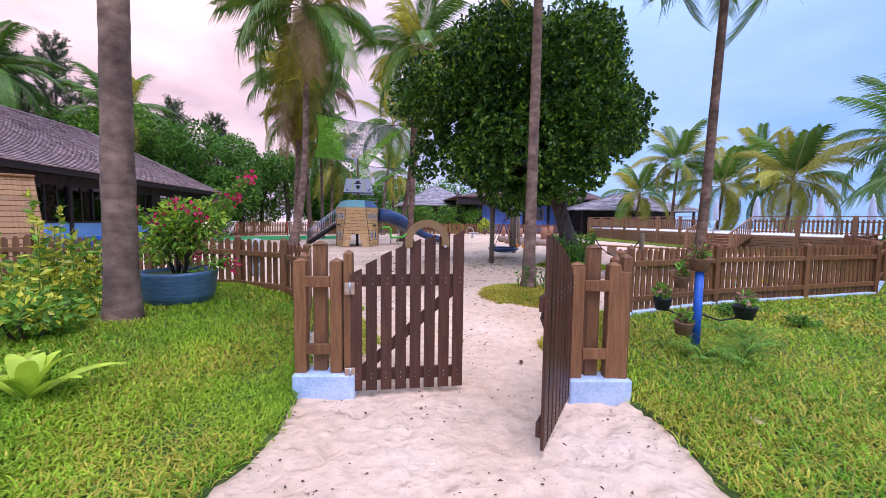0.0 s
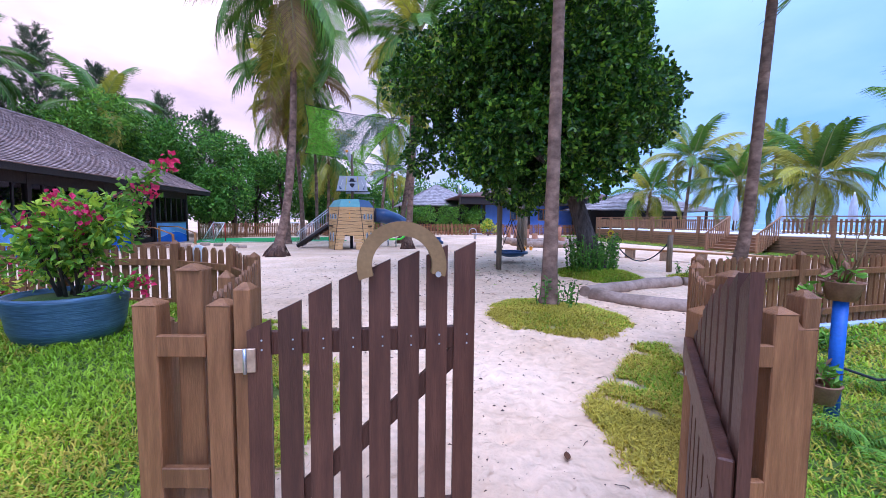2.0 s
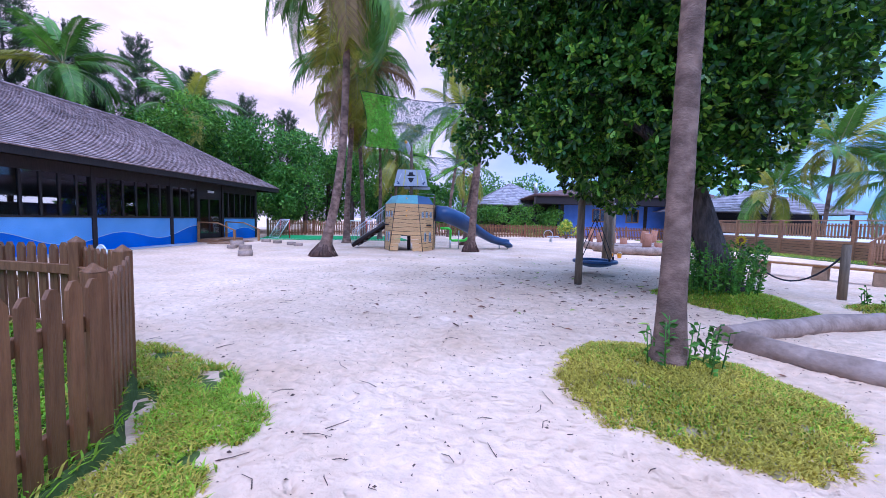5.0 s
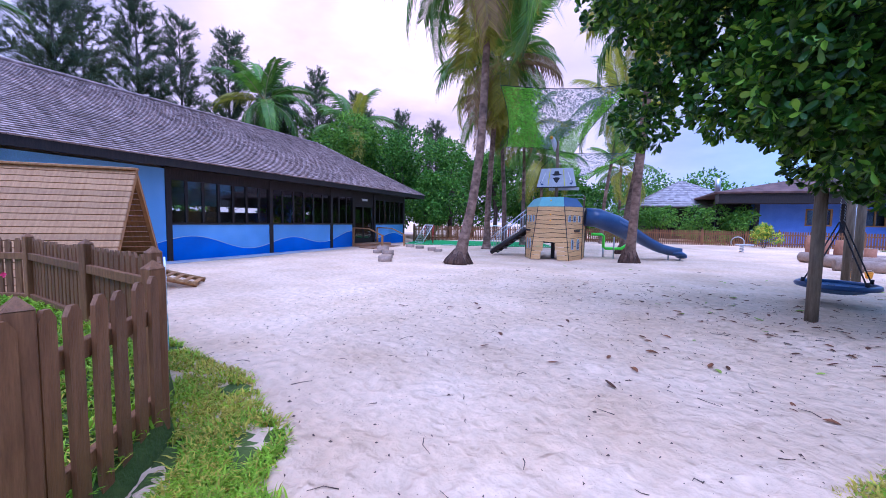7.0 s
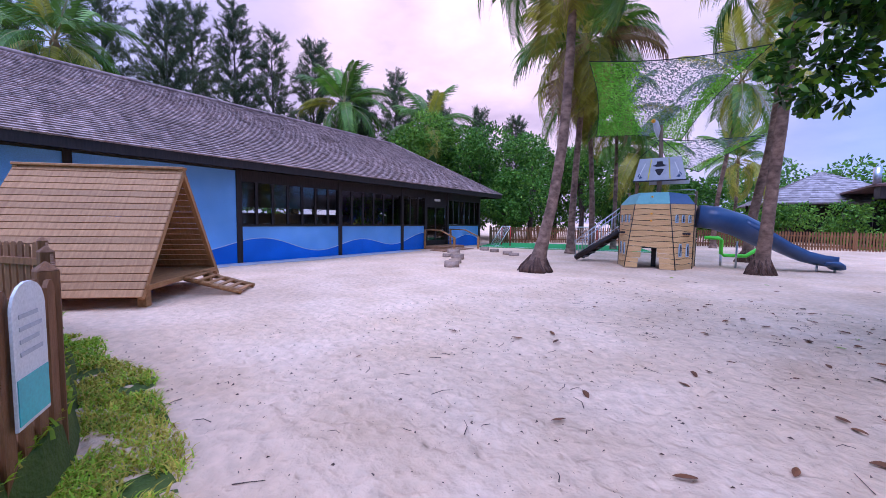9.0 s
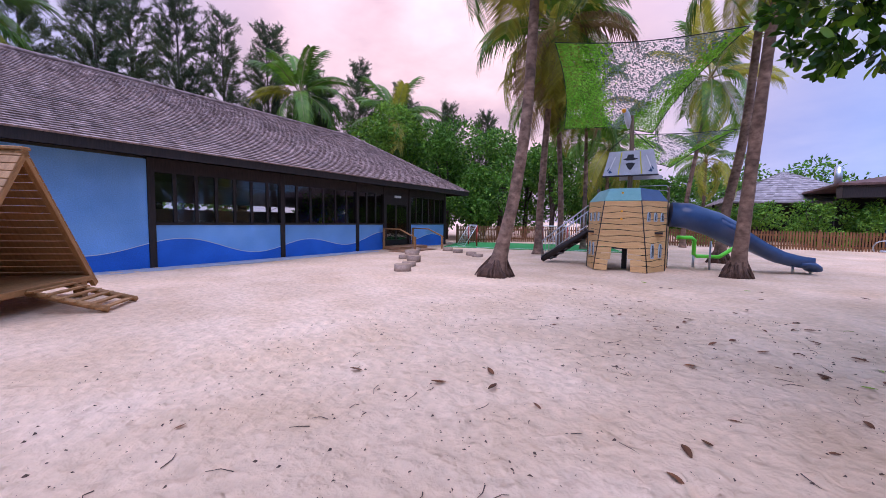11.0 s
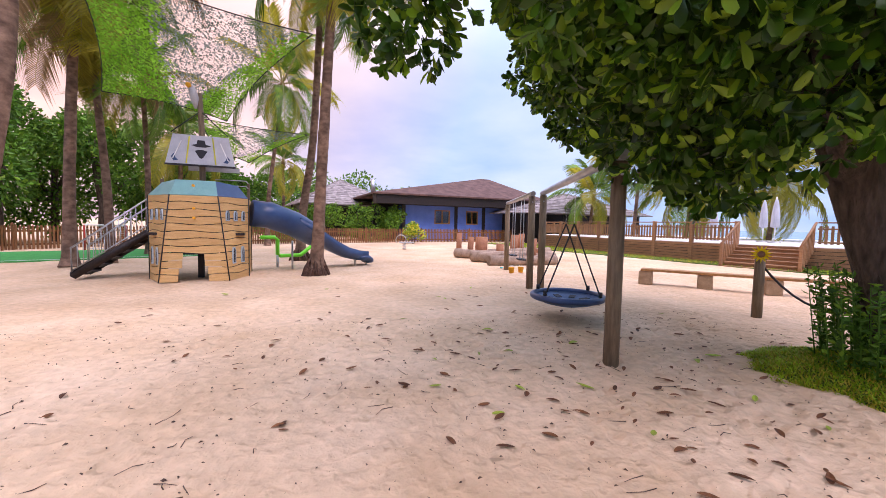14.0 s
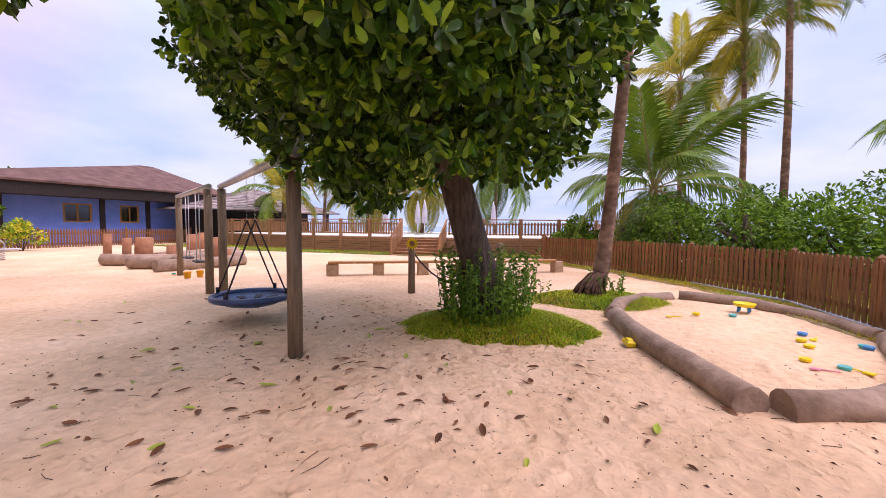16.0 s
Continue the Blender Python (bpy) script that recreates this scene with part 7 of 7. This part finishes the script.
lo = new("foliage", leaf_cloud("foliage", np.array(cs), rngb.normal(0, 1, (len(cs), 3)), rngb, 0.08, 0.045, [M_BUSH2], 0, 0.2))
lo.parent = arm
lo = new("blossom_mass", leaf_cloud("blossom_mass", np.array(fs), rngb.normal(0, 1, (len(fs), 3)), rngb, 0.07, 0.06, [M_PINK], 0, 0))
lo.parent = arm
lo["kind"] = "stuff"

stand = empty("plant_stand", pose(3.36, 5.62, 0.02), "blue painted pole with wire arms carrying small pots", "plant stand")
part("pole", tubebm([(0, 0, -0.05), (0, 0, 0.92)], 0.045, 12), M_BLUEPOLE, stand)
for ex, ey, ez in ((-0.42, -0.05, 0.5), (0.36, -0.25, 0.47), (-0.25, -0.2, 0.25)):
    part("wire_arm", tubebm([(0, 0, ez - 0.05), (ex * 0.5, ey * 0.5, ez - 0.1), (ex, ey, ez - 0.02)], 0.01, 6), M_ROPE, stand)
for ex, ey, ez, mm, lb, sc in ((-0.42, -0.05, 0.46, M_RUBBER, "small black plastic hanging pot", 1.0), (0.36, -0.25, 0.43, M_RUBBER, "small black plastic hanging pot", 1.15), (-0.25, -0.2, 0.22, M_TERRA, "rusty wire basket pot", 1.05), (0.0, 0.0, 0.92, M_TERRA, "rusty wire basket pot on the pole", 1.2), (-0.15, 0.1, 0.7, M_TERRA, "small terracotta pot on the stand", 0.9)):
    hp = empty("small_pot", stand.matrix_basis @ pose(ex, ey, ez), lb, "pot", group="pots on the stand")
    part("pot", lathe([(0.0, 0.0), (0.07 * sc, 0.0), (0.1 * sc, 0.13), (0.108 * sc, 0.14), (0.09 * sc, 0.14), (0.08 * sc, 0.11), (0.0, 0.11)], 16), mm, hp)
    r2 = np.random.default_rng(int(ez * 100) + 7)
    c, dd = blob_points(r2, 60, [((0, 0, 0.2), (0.1 * sc, 0.1 * sc, 0.12))], 0.2)
    fo = new("plant", leaf_cloud("plant", c, dd, r2, 0.09, 0.04, [M_BUSH2, M_TERRA], 0.3, 0))
    fo.parent = hp
tw = bmesh.new()
r3 = random.Random(4)
for k in range(9):
    a = k * 0.7
    tube(tw, [(0, 0, 1.0), (0.08 * math.cos(a), 0.08 * math.sin(a), 1.2), (0.14 * math.cos(a + 0.5), 0.14 * math.sin(a + 0.5), 1.35 + 0.2 * r3.random())], [0.008, 0.006, 0.003], 4)
part("dry_stems", tw, M_FROND_DRY, stand, "bare dry stems in the top basket")


def rosette(name, x, y, n, L, w, material, label, seed=1, z=0.02, up=35):
    """A fan of long strap leaves."""
    r = random.Random(seed)
    s = empty(name, pose(x, y, z), label, "plant")
    for k in range(n):
        a = k * 137.5
        bm = bmesh.new()
        el = radians(up + r.uniform(-18, 30))
        ll = L * r.uniform(0.75, 1.1)
        prev = None
        for j in range(7):
            f = j / 6
            hor = ll * (f * math.cos(el) + 0.1 * f * f)
            ver = ll * (f * math.sin(el) - 0.42 * f * f)
            ww = w * math.sin(math.pi * (0.1 + 0.88 * f)) ** 0.7
            row = [bm.verts.new((hor, -ww, ver + 0.3 * ww)), bm.verts.new((hor, 0, ver)), bm.verts.new((hor, ww, ver + 0.3 * ww))]
            if prev:
                for q in range(2):
                    f4 = bm.faces.new((prev[q], prev[q + 1], row[q + 1], row[q]))
                    f4.smooth = True
            prev = row
        part("leaf", bm, material, s, m=pose(0, 0, 0, 0, 0, a))
    return s


def fern(x, y, seed):
    """Arching fronds with rows of narrow leaflets."""
    r = random.Random(seed)
    s = empty("fern", pose(x, y, 0.02), "bright green fern on the lawn", "plant")
    for k in range(15):
        bm = bmesh.new()
        el, ll = radians(r.uniform(38, 80)), r.uniform(0.38, 0.62)
        spine = [Vector((ll * (f * math.cos(el) + 0.22 * f * f), 0, ll * (f * math.sin(el) - 0.5 * f * f))) for f in np.linspace(0, 1, 17)]
        tube(bm, spine[::4], [0.004, 0.0035, 0.003, 0.002, 0.001], 4)
        for j in range(2, 17):
            reach = 0.085 * math.sin(math.pi * (0.12 + 0.85 * j / 17))
            for side in (-1, 1):
                p = spine[j]
                v = [bm.verts.new(p + Vector((-0.008, 0, 0))), bm.verts.new(p + Vector((0.012, side * reach * 0.5, 0.004))), bm.verts.new(p + Vector((0.028, side * reach, -0.012))), bm.verts.new(p + Vector((0.0, side * reach * 0.5, 0.006)))]
                bm.faces.new((v[0], v[1], v[2], v[3]) if side > 0 else (v[3], v[2], v[1], v[0]))
        part("frond", bm, M_BUSH2, s, m=pose(0, 0, 0, 0, 0, k * 137.5 + r.uniform(-15, 15)))
    return s


rosette("lime_plant", -2.4, 3.3, 12, 0.62, 0.06, M_LIME, "lime green broad strap-leaved border plant", 3, z=0.15, up=58)
rosette("lime_plant", -2.85, 3.5, 9, 0.4, 0.05, M_LIME, "lime green strap-leaved border plant", 4, z=0.2, up=40)
for x, y, s in ((3.55, 5.1, 5), (3.9, 5.5, 6), (3.2, 5.2, 7), (4.2, 6.1, 8)):
    fern(x, y, s)
for k, (x, y) in enumerate(((4.9, 4.7), (5.4, 6.8), (4.4, 4.0), (6.2, 5.9), (4.8, 7.4))):
    shrub("low_weed", x, y, 0.22, 0.25, 220, 0.07, [M_BUSH2, M_BUSH], "low green weed in the lawn", seed=40 + k, stems=3)
CROTON = (M_YELLOW_LEAF, M_BUSH2)
clump_of_sprigs("yellow_shrub", -5.2, 5.75, 0.22, 0.4, 7, 1.65, "tall yellow-green croton with upright leafy stalks", 51, CROTON, 0.15, "shrub")
clump_of_sprigs("yellow_shrub", -4.6, 5.8, 0.22, 0.35, 6, 1.2, "yellow-green croton with upright leafy stalks", 55, CROTON, 0.15, "shrub")
clump_of_sprigs("yellow_shrub", -4.75, 5.2, 0.2, 0.7, 50, 0.8, "low bushy yellow croton on the lawn", 52, CROTON, 0.14, "shrub")
clump_of_sprigs("yellow_shrub", -4.0, 4.85, 0.2, 0.45, 26, 0.5, "low bushy yellow-green croton by a palm", 56, (M_BUSH2, M_YELLOW_LEAF), 0.13, "shrub")
shrub("border_shrub", -5.0, 6.3, 0.9, 0.5, 300, 0.12, [M_BUSH2, M_YELLOW_LEAF], "light green shrub with pink flowers", z=0.25, seed=53, share=0.4, flowers=M_PINK, flower_n=5)
shrub("border_shrub", -3.5, 4.2, 0.5, 0.6, 800, 0.1, [M_BUSH2, M_YELLOW_LEAF], "dark green border shrub", z=0.22, seed=54, share=0.3)
for x, y, rz in ((-4.6, 3.4, 40), (6.3, 4.2, 160)):
    cyc = empty("young_palm", pose(x, y, 0.02), "low young palm with fine dark green fronds", "palm")
    for k in range(10):
        piece("frond", FR["g"][1], cyc, pose(0, 0, 0.1, 0, 0, k * 36 + rz) @ pose(0, 0, 0, 0, -28 - (k % 3) * 12, 0) @ Matrix.Scale(0.34, 4))
shrub("back_bush", 1.6, 41.0, 1.6, 1.0, 800, 0.22, [M_BUSH2, M_YELLOW_LEAF], "round yellow-green bush by the back fence", seed=61, share=0.5)


# ---- background vegetation ----
def big_mass(name, x, y, h, r, leaves, leaf, mats, label, seed, share=0.2, n=9, low=0.1):
    rng = np.random.default_rng(seed)
    blobs = []
    for k in range(n):
        a, q = rng.uniform(0, 6.28), r * 0.62 * math.sqrt(rng.random())
        zz = h * rng.uniform(low + 0.12, 0.86)
        s = r * rng.uniform(0.32, 0.55)
        blobs.append(((x + q * math.cos(a), y + q * math.sin(a), zz), (s, s, min(s * 0.85, h * 0.2 + 0.3))))
    limbs = [([(x, y, h * 0.3), tuple(np.array(b[0]) * 0.7 + np.array((x, y, h * 0.35)) * 0.3), b[0]], [0.12, 0.08, 0.03]) for b in blobs[:4]]
    return tree(name, (x, y, 0), [(x, y, -0.1), (x + 0.1, y, h * 0.35), (x, y + 0.1, h * 0.7)], [0.24, 0.18, 0.06], limbs, blobs, leaves, leaf, leaf * 0.5, mats, label, seed, share, 0.45, 0.15)


def casuarina(x, y, h, seed):
    """A feathery sea pine: a narrow open cone of upswept boughs, each a plume of fine needles."""
    rng = np.random.default_rng(seed)
    t = empty("casuarina", pose(x, y, 0), "tall feathery casuarina tree behind the pavilion", "tree", group="casuarinas behind the pavilion")
    part("trunk", tubebm([(0, 0, -0.1), (0.15, 0.1, h * 0.5), (0, 0, h)], [0.17, 0.1, 0.015], 8), M_BARK, t)
    bm = bmesh.new()
    cs, ds = [], []
    lush = rng.uniform(0.7, 1.25)
    for k in range(110):
        f = 0.12 + 0.87 * (k + rng.random()) / 110
        a = k * 2.4 + rng.normal(0, 0.4)
        L = (h * 0.2 * (1.04 - f) ** 0.75 + 0.25) * rng.uniform(0.55, 1.2)
        p0 = Vector((0.3 * f * (1 - f), 0.1 * f, h * f))
        p1 = p0 + Vector((math.cos(a) * L, math.sin(a) * L, L * rng.uniform(0.45, 1.0)))
        tube(bm, [p0, p0.lerp(p1, 0.5) - Vector((0, 0, 0.06 * L)), p1], [0.022, 0.014, 0.004], 3)
        for q in range(int(5 + 7 * L * lush)):
            s = 0.25 + 0.75 * rng.random()
            tip = np.array(p0.lerp(p1, s))
            way = np.array([math.cos(a) * 0.6, math.sin(a) * 0.6, 0.75]) + rng.normal(0, 0.45, 3)
            way /= np.linalg.norm(way)
            m = 16
            along = rng.random(m)[:, None] * 0.55
            cs.append(tip + way * along + rng.normal(0, 0.05, (m, 3)))
            ds.append(np.tile(way * 1.6, (m, 1)))
    part("bough_mass", bm, M_BARK, t)["kind"] = "stuff"
    ob = new("crown", leaf_cloud("crown", np.concatenate(cs), np.concatenate(ds), rng, 0.34, 0.035, [M_CASU], 0, 0.1))
    ob.parent = t


cas = [(-34, 4, 12), (-33, 8, 14), (-31, 11, 13), (-35, 13, 15), (-31.5, 15, 14.5), (-33, 18, 14), (-30, 20, 13), (-32, 24, 12), (-30, 27.5, 12.5), (-29, 31, 11.5), (-31, 34, 11), (-27, 35, 10.5), (-28, 23, 10), (-36, 0, 13), (-25, 38, 10)]
for i, (x, y, h) in enumerate(cas):
    casuarina(x, y, h * 1.12, 70 + i)
masses = [(-22.5, 30.5, 8.8, 3.8, 0), (-20, 34, 8.8, 3.7, 0), (-24.5, 27, 9.6, 3.6, 1), (-17.5, 37.5, 7.4, 3.6, 0), (-25.5, 33, 10.5, 3.8, 0), (-14, 40, 6.6, 3.4, 0), (-21, 39, 8.5, 3.8, 0), (-11, 42, 5.2, 2.8, 0), (-26, 22, 8.2, 3.6, 0), (-27, 16, 8.2, 3.6, 0), (-27, 10, 8.4, 3.6, 0), (-28, 4, 8.4, 3.6, 0), (-28.5, 29, 9.5, 3.8, 0), (-19.6, 30.5, 5.5, 2.6, 0)]
for i, (x, y, h, r, k) in enumerate(masses):
    big_mass("dense_tree", x, y, h, r, 6500, 0.32, [M_BUSH, M_BUSH2] if k == 0 else [M_BUSH2, M_BUSH], "dense leafy green tree behind the playground fence", 90 + i, share=0.16)
for i, (x, y, h, r) in enumerate(((-8.5, 42.5, 3.2, 2.2), (-5.5, 43.5, 3.0, 2.2), (-2.5, 45.0, 3.2, 2.2), (-0.3, 45.6, 2.8, 1.8), (-10.5, 40.8, 3.2, 2.0))):
    big_mass("hedge_shrub", x, y, h, r, 2600, 0.24, [M_BUSH2, M_BUSH], "bright green hedge shrub behind the back fence", 120 + i, share=0.4, low=0.0)
for i, (x, y, h, r) in enumerate(((-3, 66, 8.0, 6), (6, 70, 7.0, 6), (-12, 64, 8, 6), (12, 72, 6.5, 5), (-20, 55, 10, 6))):
    big_mass("distant_tree", x, y, h, r, 3000, 0.5, [M_BUSH, M_BUSH2], "distant rounded green trees", 130 + i, share=0.2)
for i, (x, y, h, r) in enumerate(((15.2, 14.4, 2.0, 1.5), (14.0, 12.6, 2.3, 1.6), (13.0, 10.6, 2.4, 1.7), (12.4, 8.6, 2.2, 1.6), (12.0, 6.4, 2.3, 1.7), (12.6, 4.2, 2.2, 1.7), (16.6, 16.6, 1.8, 1.3), (15.6, 10.2, 2.8, 1.9), (15.5, 6.5, 2.8, 2.0), (17.8, 17.5, 1.6, 1.1), (13.8, 1.8, 2.4, 1.9))):
    big_mass("seaside_shrub", x, y, h * 1.12, r * 1.1, 3000, 0.17, [M_BUSH, M_BUSH2], "lush green shrub behind the picket fence", 140 + i, share=0.4, low=0.0)
far_palms = [(18.2, 38, 6.7, 20, 1.15, 0.6), (27, 41, 7.8, 16, 1.0, 0.3), (23.5, 32, 4.5, 26, 1.25, 0.7), (26.0, 26.5, 6.3, 24, 1.4, 0.12), (21, 36, 4.4, 20, 1.25, 0.5), (16.2, 41, 3.9, 18, 1.15, 0.4),
             (16.2, 13.5, 2.9, 22, 1.35, 0.08), (20.8, 10.9, 10.0, 18, 0.95, 0.8), (18.6, 9.6, 12.4, 18, 1.0, 0.1), (22.5, 13.5, 9.0, 18, 1.0, 0.7), (17, 4.5, 4.5, 14, 1.0, 0.2)]
for i, (x, y, z, n, sz, yl) in enumerate(far_palms):
    palm("coconut_palm", [(x, y, 0), (x + 0.2, y, z * 0.5), (x + 0.5, y + 0.2, z)], 0.15, "coconut palm near the beach", n, sz, yellow=yl, seed=200 + i, nuts=False, flare=1.5)
back_palms = [(-26.5, 20.5, 9.3, 0.1), (-25.0, 26.8, 8.4, 0.1), (-27, 6, 9.5, 0.2), (-15.5, 41.5, 7.5, 0.2), (-9.5, 47, 6.5, 0.3), (-13, 36.5, 6.5, 0.2), (-31, 3, 10.5, 0.2)]
for i, (x, y, z, yl) in enumerate(back_palms):
    palm("coconut_palm", [(x, y, 0), (x + 0.3, y, z * 0.5), (x + 0.2, y + 0.3, z)], 0.15, "coconut palm among leafy trees beyond the fence", 18, 1.05, yellow=yl, seed=240 + i, nuts=False, flare=1.4)


# ---- fallen leaves and twigs ----
def litter():
    rng = random.Random(77)
    shapes = []
    for s in range(4):
        bm = bmesh.new()
        prev = None
        L, W, curl = 0.075, 0.028, (0.5, -0.6, 1.0, 0.2)[s]
        for j in range(6):
            f = j / 5
            w = W * math.sin(math.pi * (0.06 + 0.9 * f)) ** 0.8
            z = 0.014 + curl * L * 0.55 * (f - 0.5) ** 2
            row = [bm.verts.new(((f - 0.5) * 2 * L, -w, z + w * 0.5)), bm.verts.new(((f - 0.5) * 2 * L, 0, z)), bm.verts.new(((f - 0.5) * 2 * L, w, z + w * 0.35))]
            if prev:
                for q in range(2):
                    bm.faces.new((prev[q], prev[q + 1], row[q + 1], row[q]))
            prev = row
        shapes.append(bm)
    brown = [mesh_of("fallen_leaf", b.copy(), M_LITTER) for b in shapes]
    green = [mesh_of("fallen_leaf", b, M_LITTER_G) for b in shapes]
    spots = []
    while len(spots) < 290:
        x, y = rng.gauss(1.0, 2.0), rng.gauss(14.4, 2.3)
        if rng.random() < 0.25:
            x, y = rng.uniform(-5, 3), rng.uniform(11, 20)
        if (x - 3.95) ** 2 + (y - 13.6) ** 2 < 1.5 or (x > 3 and y < 12.6):
            continue
        spots.append((x, y))
    for k, (x, y) in enumerate(spots):
        gr = rng.random() < 0.09
        sc = rng.uniform(0.4, 0.95) * (1.3 if gr else 1)
        ob = new("fallen_leaf", (green if gr else brown)[rng.randrange(4)])
        ob.matrix_basis = pose(x, y, ground_height(x, y) + 0.002, rng.uniform(-14, 14), rng.uniform(-10, 10), rng.uniform(0, 360)) @ Matrix.Scale(sc, 4)
        tagged(ob, "fresh yellow-green fallen leaf on the sand" if gr else "curled dry brown leaf fallen on the sand", "leaf", group="fallen leaves")
    bm = bmesh.new()
    for k in range(260):
        x, y = rng.uniform(-4.5, 4), rng.uniform(4.4, 15.5)
        if (x < -1.6 and y < 7.6) or (x > 2.2 and y < 8):
            continue
        a, L = rng.uniform(0, 6.28), rng.uniform(0.03, 0.2)
        z = ground_height(x, y) + 0.005
        p1 = Vector((x + L * math.cos(a), y + L * math.sin(a), ground_height(x + L * math.cos(a), y + L * math.sin(a)) + 0.008))
        tube(bm, [Vector((x, y, z)), (Vector((x, y, z)) + p1) / 2 + Vector((0.02 * math.sin(a * 3), 0.02 * math.cos(a * 5), 0.006)), p1], [0.004, 0.003, 0.002], 4)
    tagged(part("twigs", bm, M_TWIG), "scattered thin dry twigs on the sand", "twigs", kind="stuff")
    n = np.random.default_rng(6)
    m = 9500
    px, py = n.uniform(-6, 4.5, m), n.uniform(1.5, 17, m)
    keep = ~inside_poly(px, py, LAWN_LEFT) & ~inside_poly(px, py, LAWN_RIGHT)
    px, py = px[keep], py[keep]
    pz = np.array([ground_height(a, b) for a, b in zip(px, py)]) + 0.003
    r = 0.0035 + 0.011 * n.random(len(px)) ** 4
    a = n.uniform(0, 6.28, len(px))
    V = np.stack([np.stack([px + r * 1.6 * np.cos(a), py + r * 1.6 * np.sin(a), pz], 1), np.stack([px - r * np.sin(a), py + r * np.cos(a), pz], 1), np.stack([px - r * 1.3 * np.cos(a), py - r * 1.3 * np.sin(a), pz], 1), np.stack([px, py, pz + r], 1)], 1).reshape(-1, 3)
    i = (np.arange(len(px)) * 4)[:, None]
    F = np.concatenate([i + [0, 1, 3], i + [1, 2, 3], i + [2, 0, 3]], 1).reshape(-1, 3)
    tagged(new("debris", raw_mesh("debris", V, F, [M_TWIG])), "tiny dark specks of leaf debris on sand", "debris", kind="stuff")


litter()
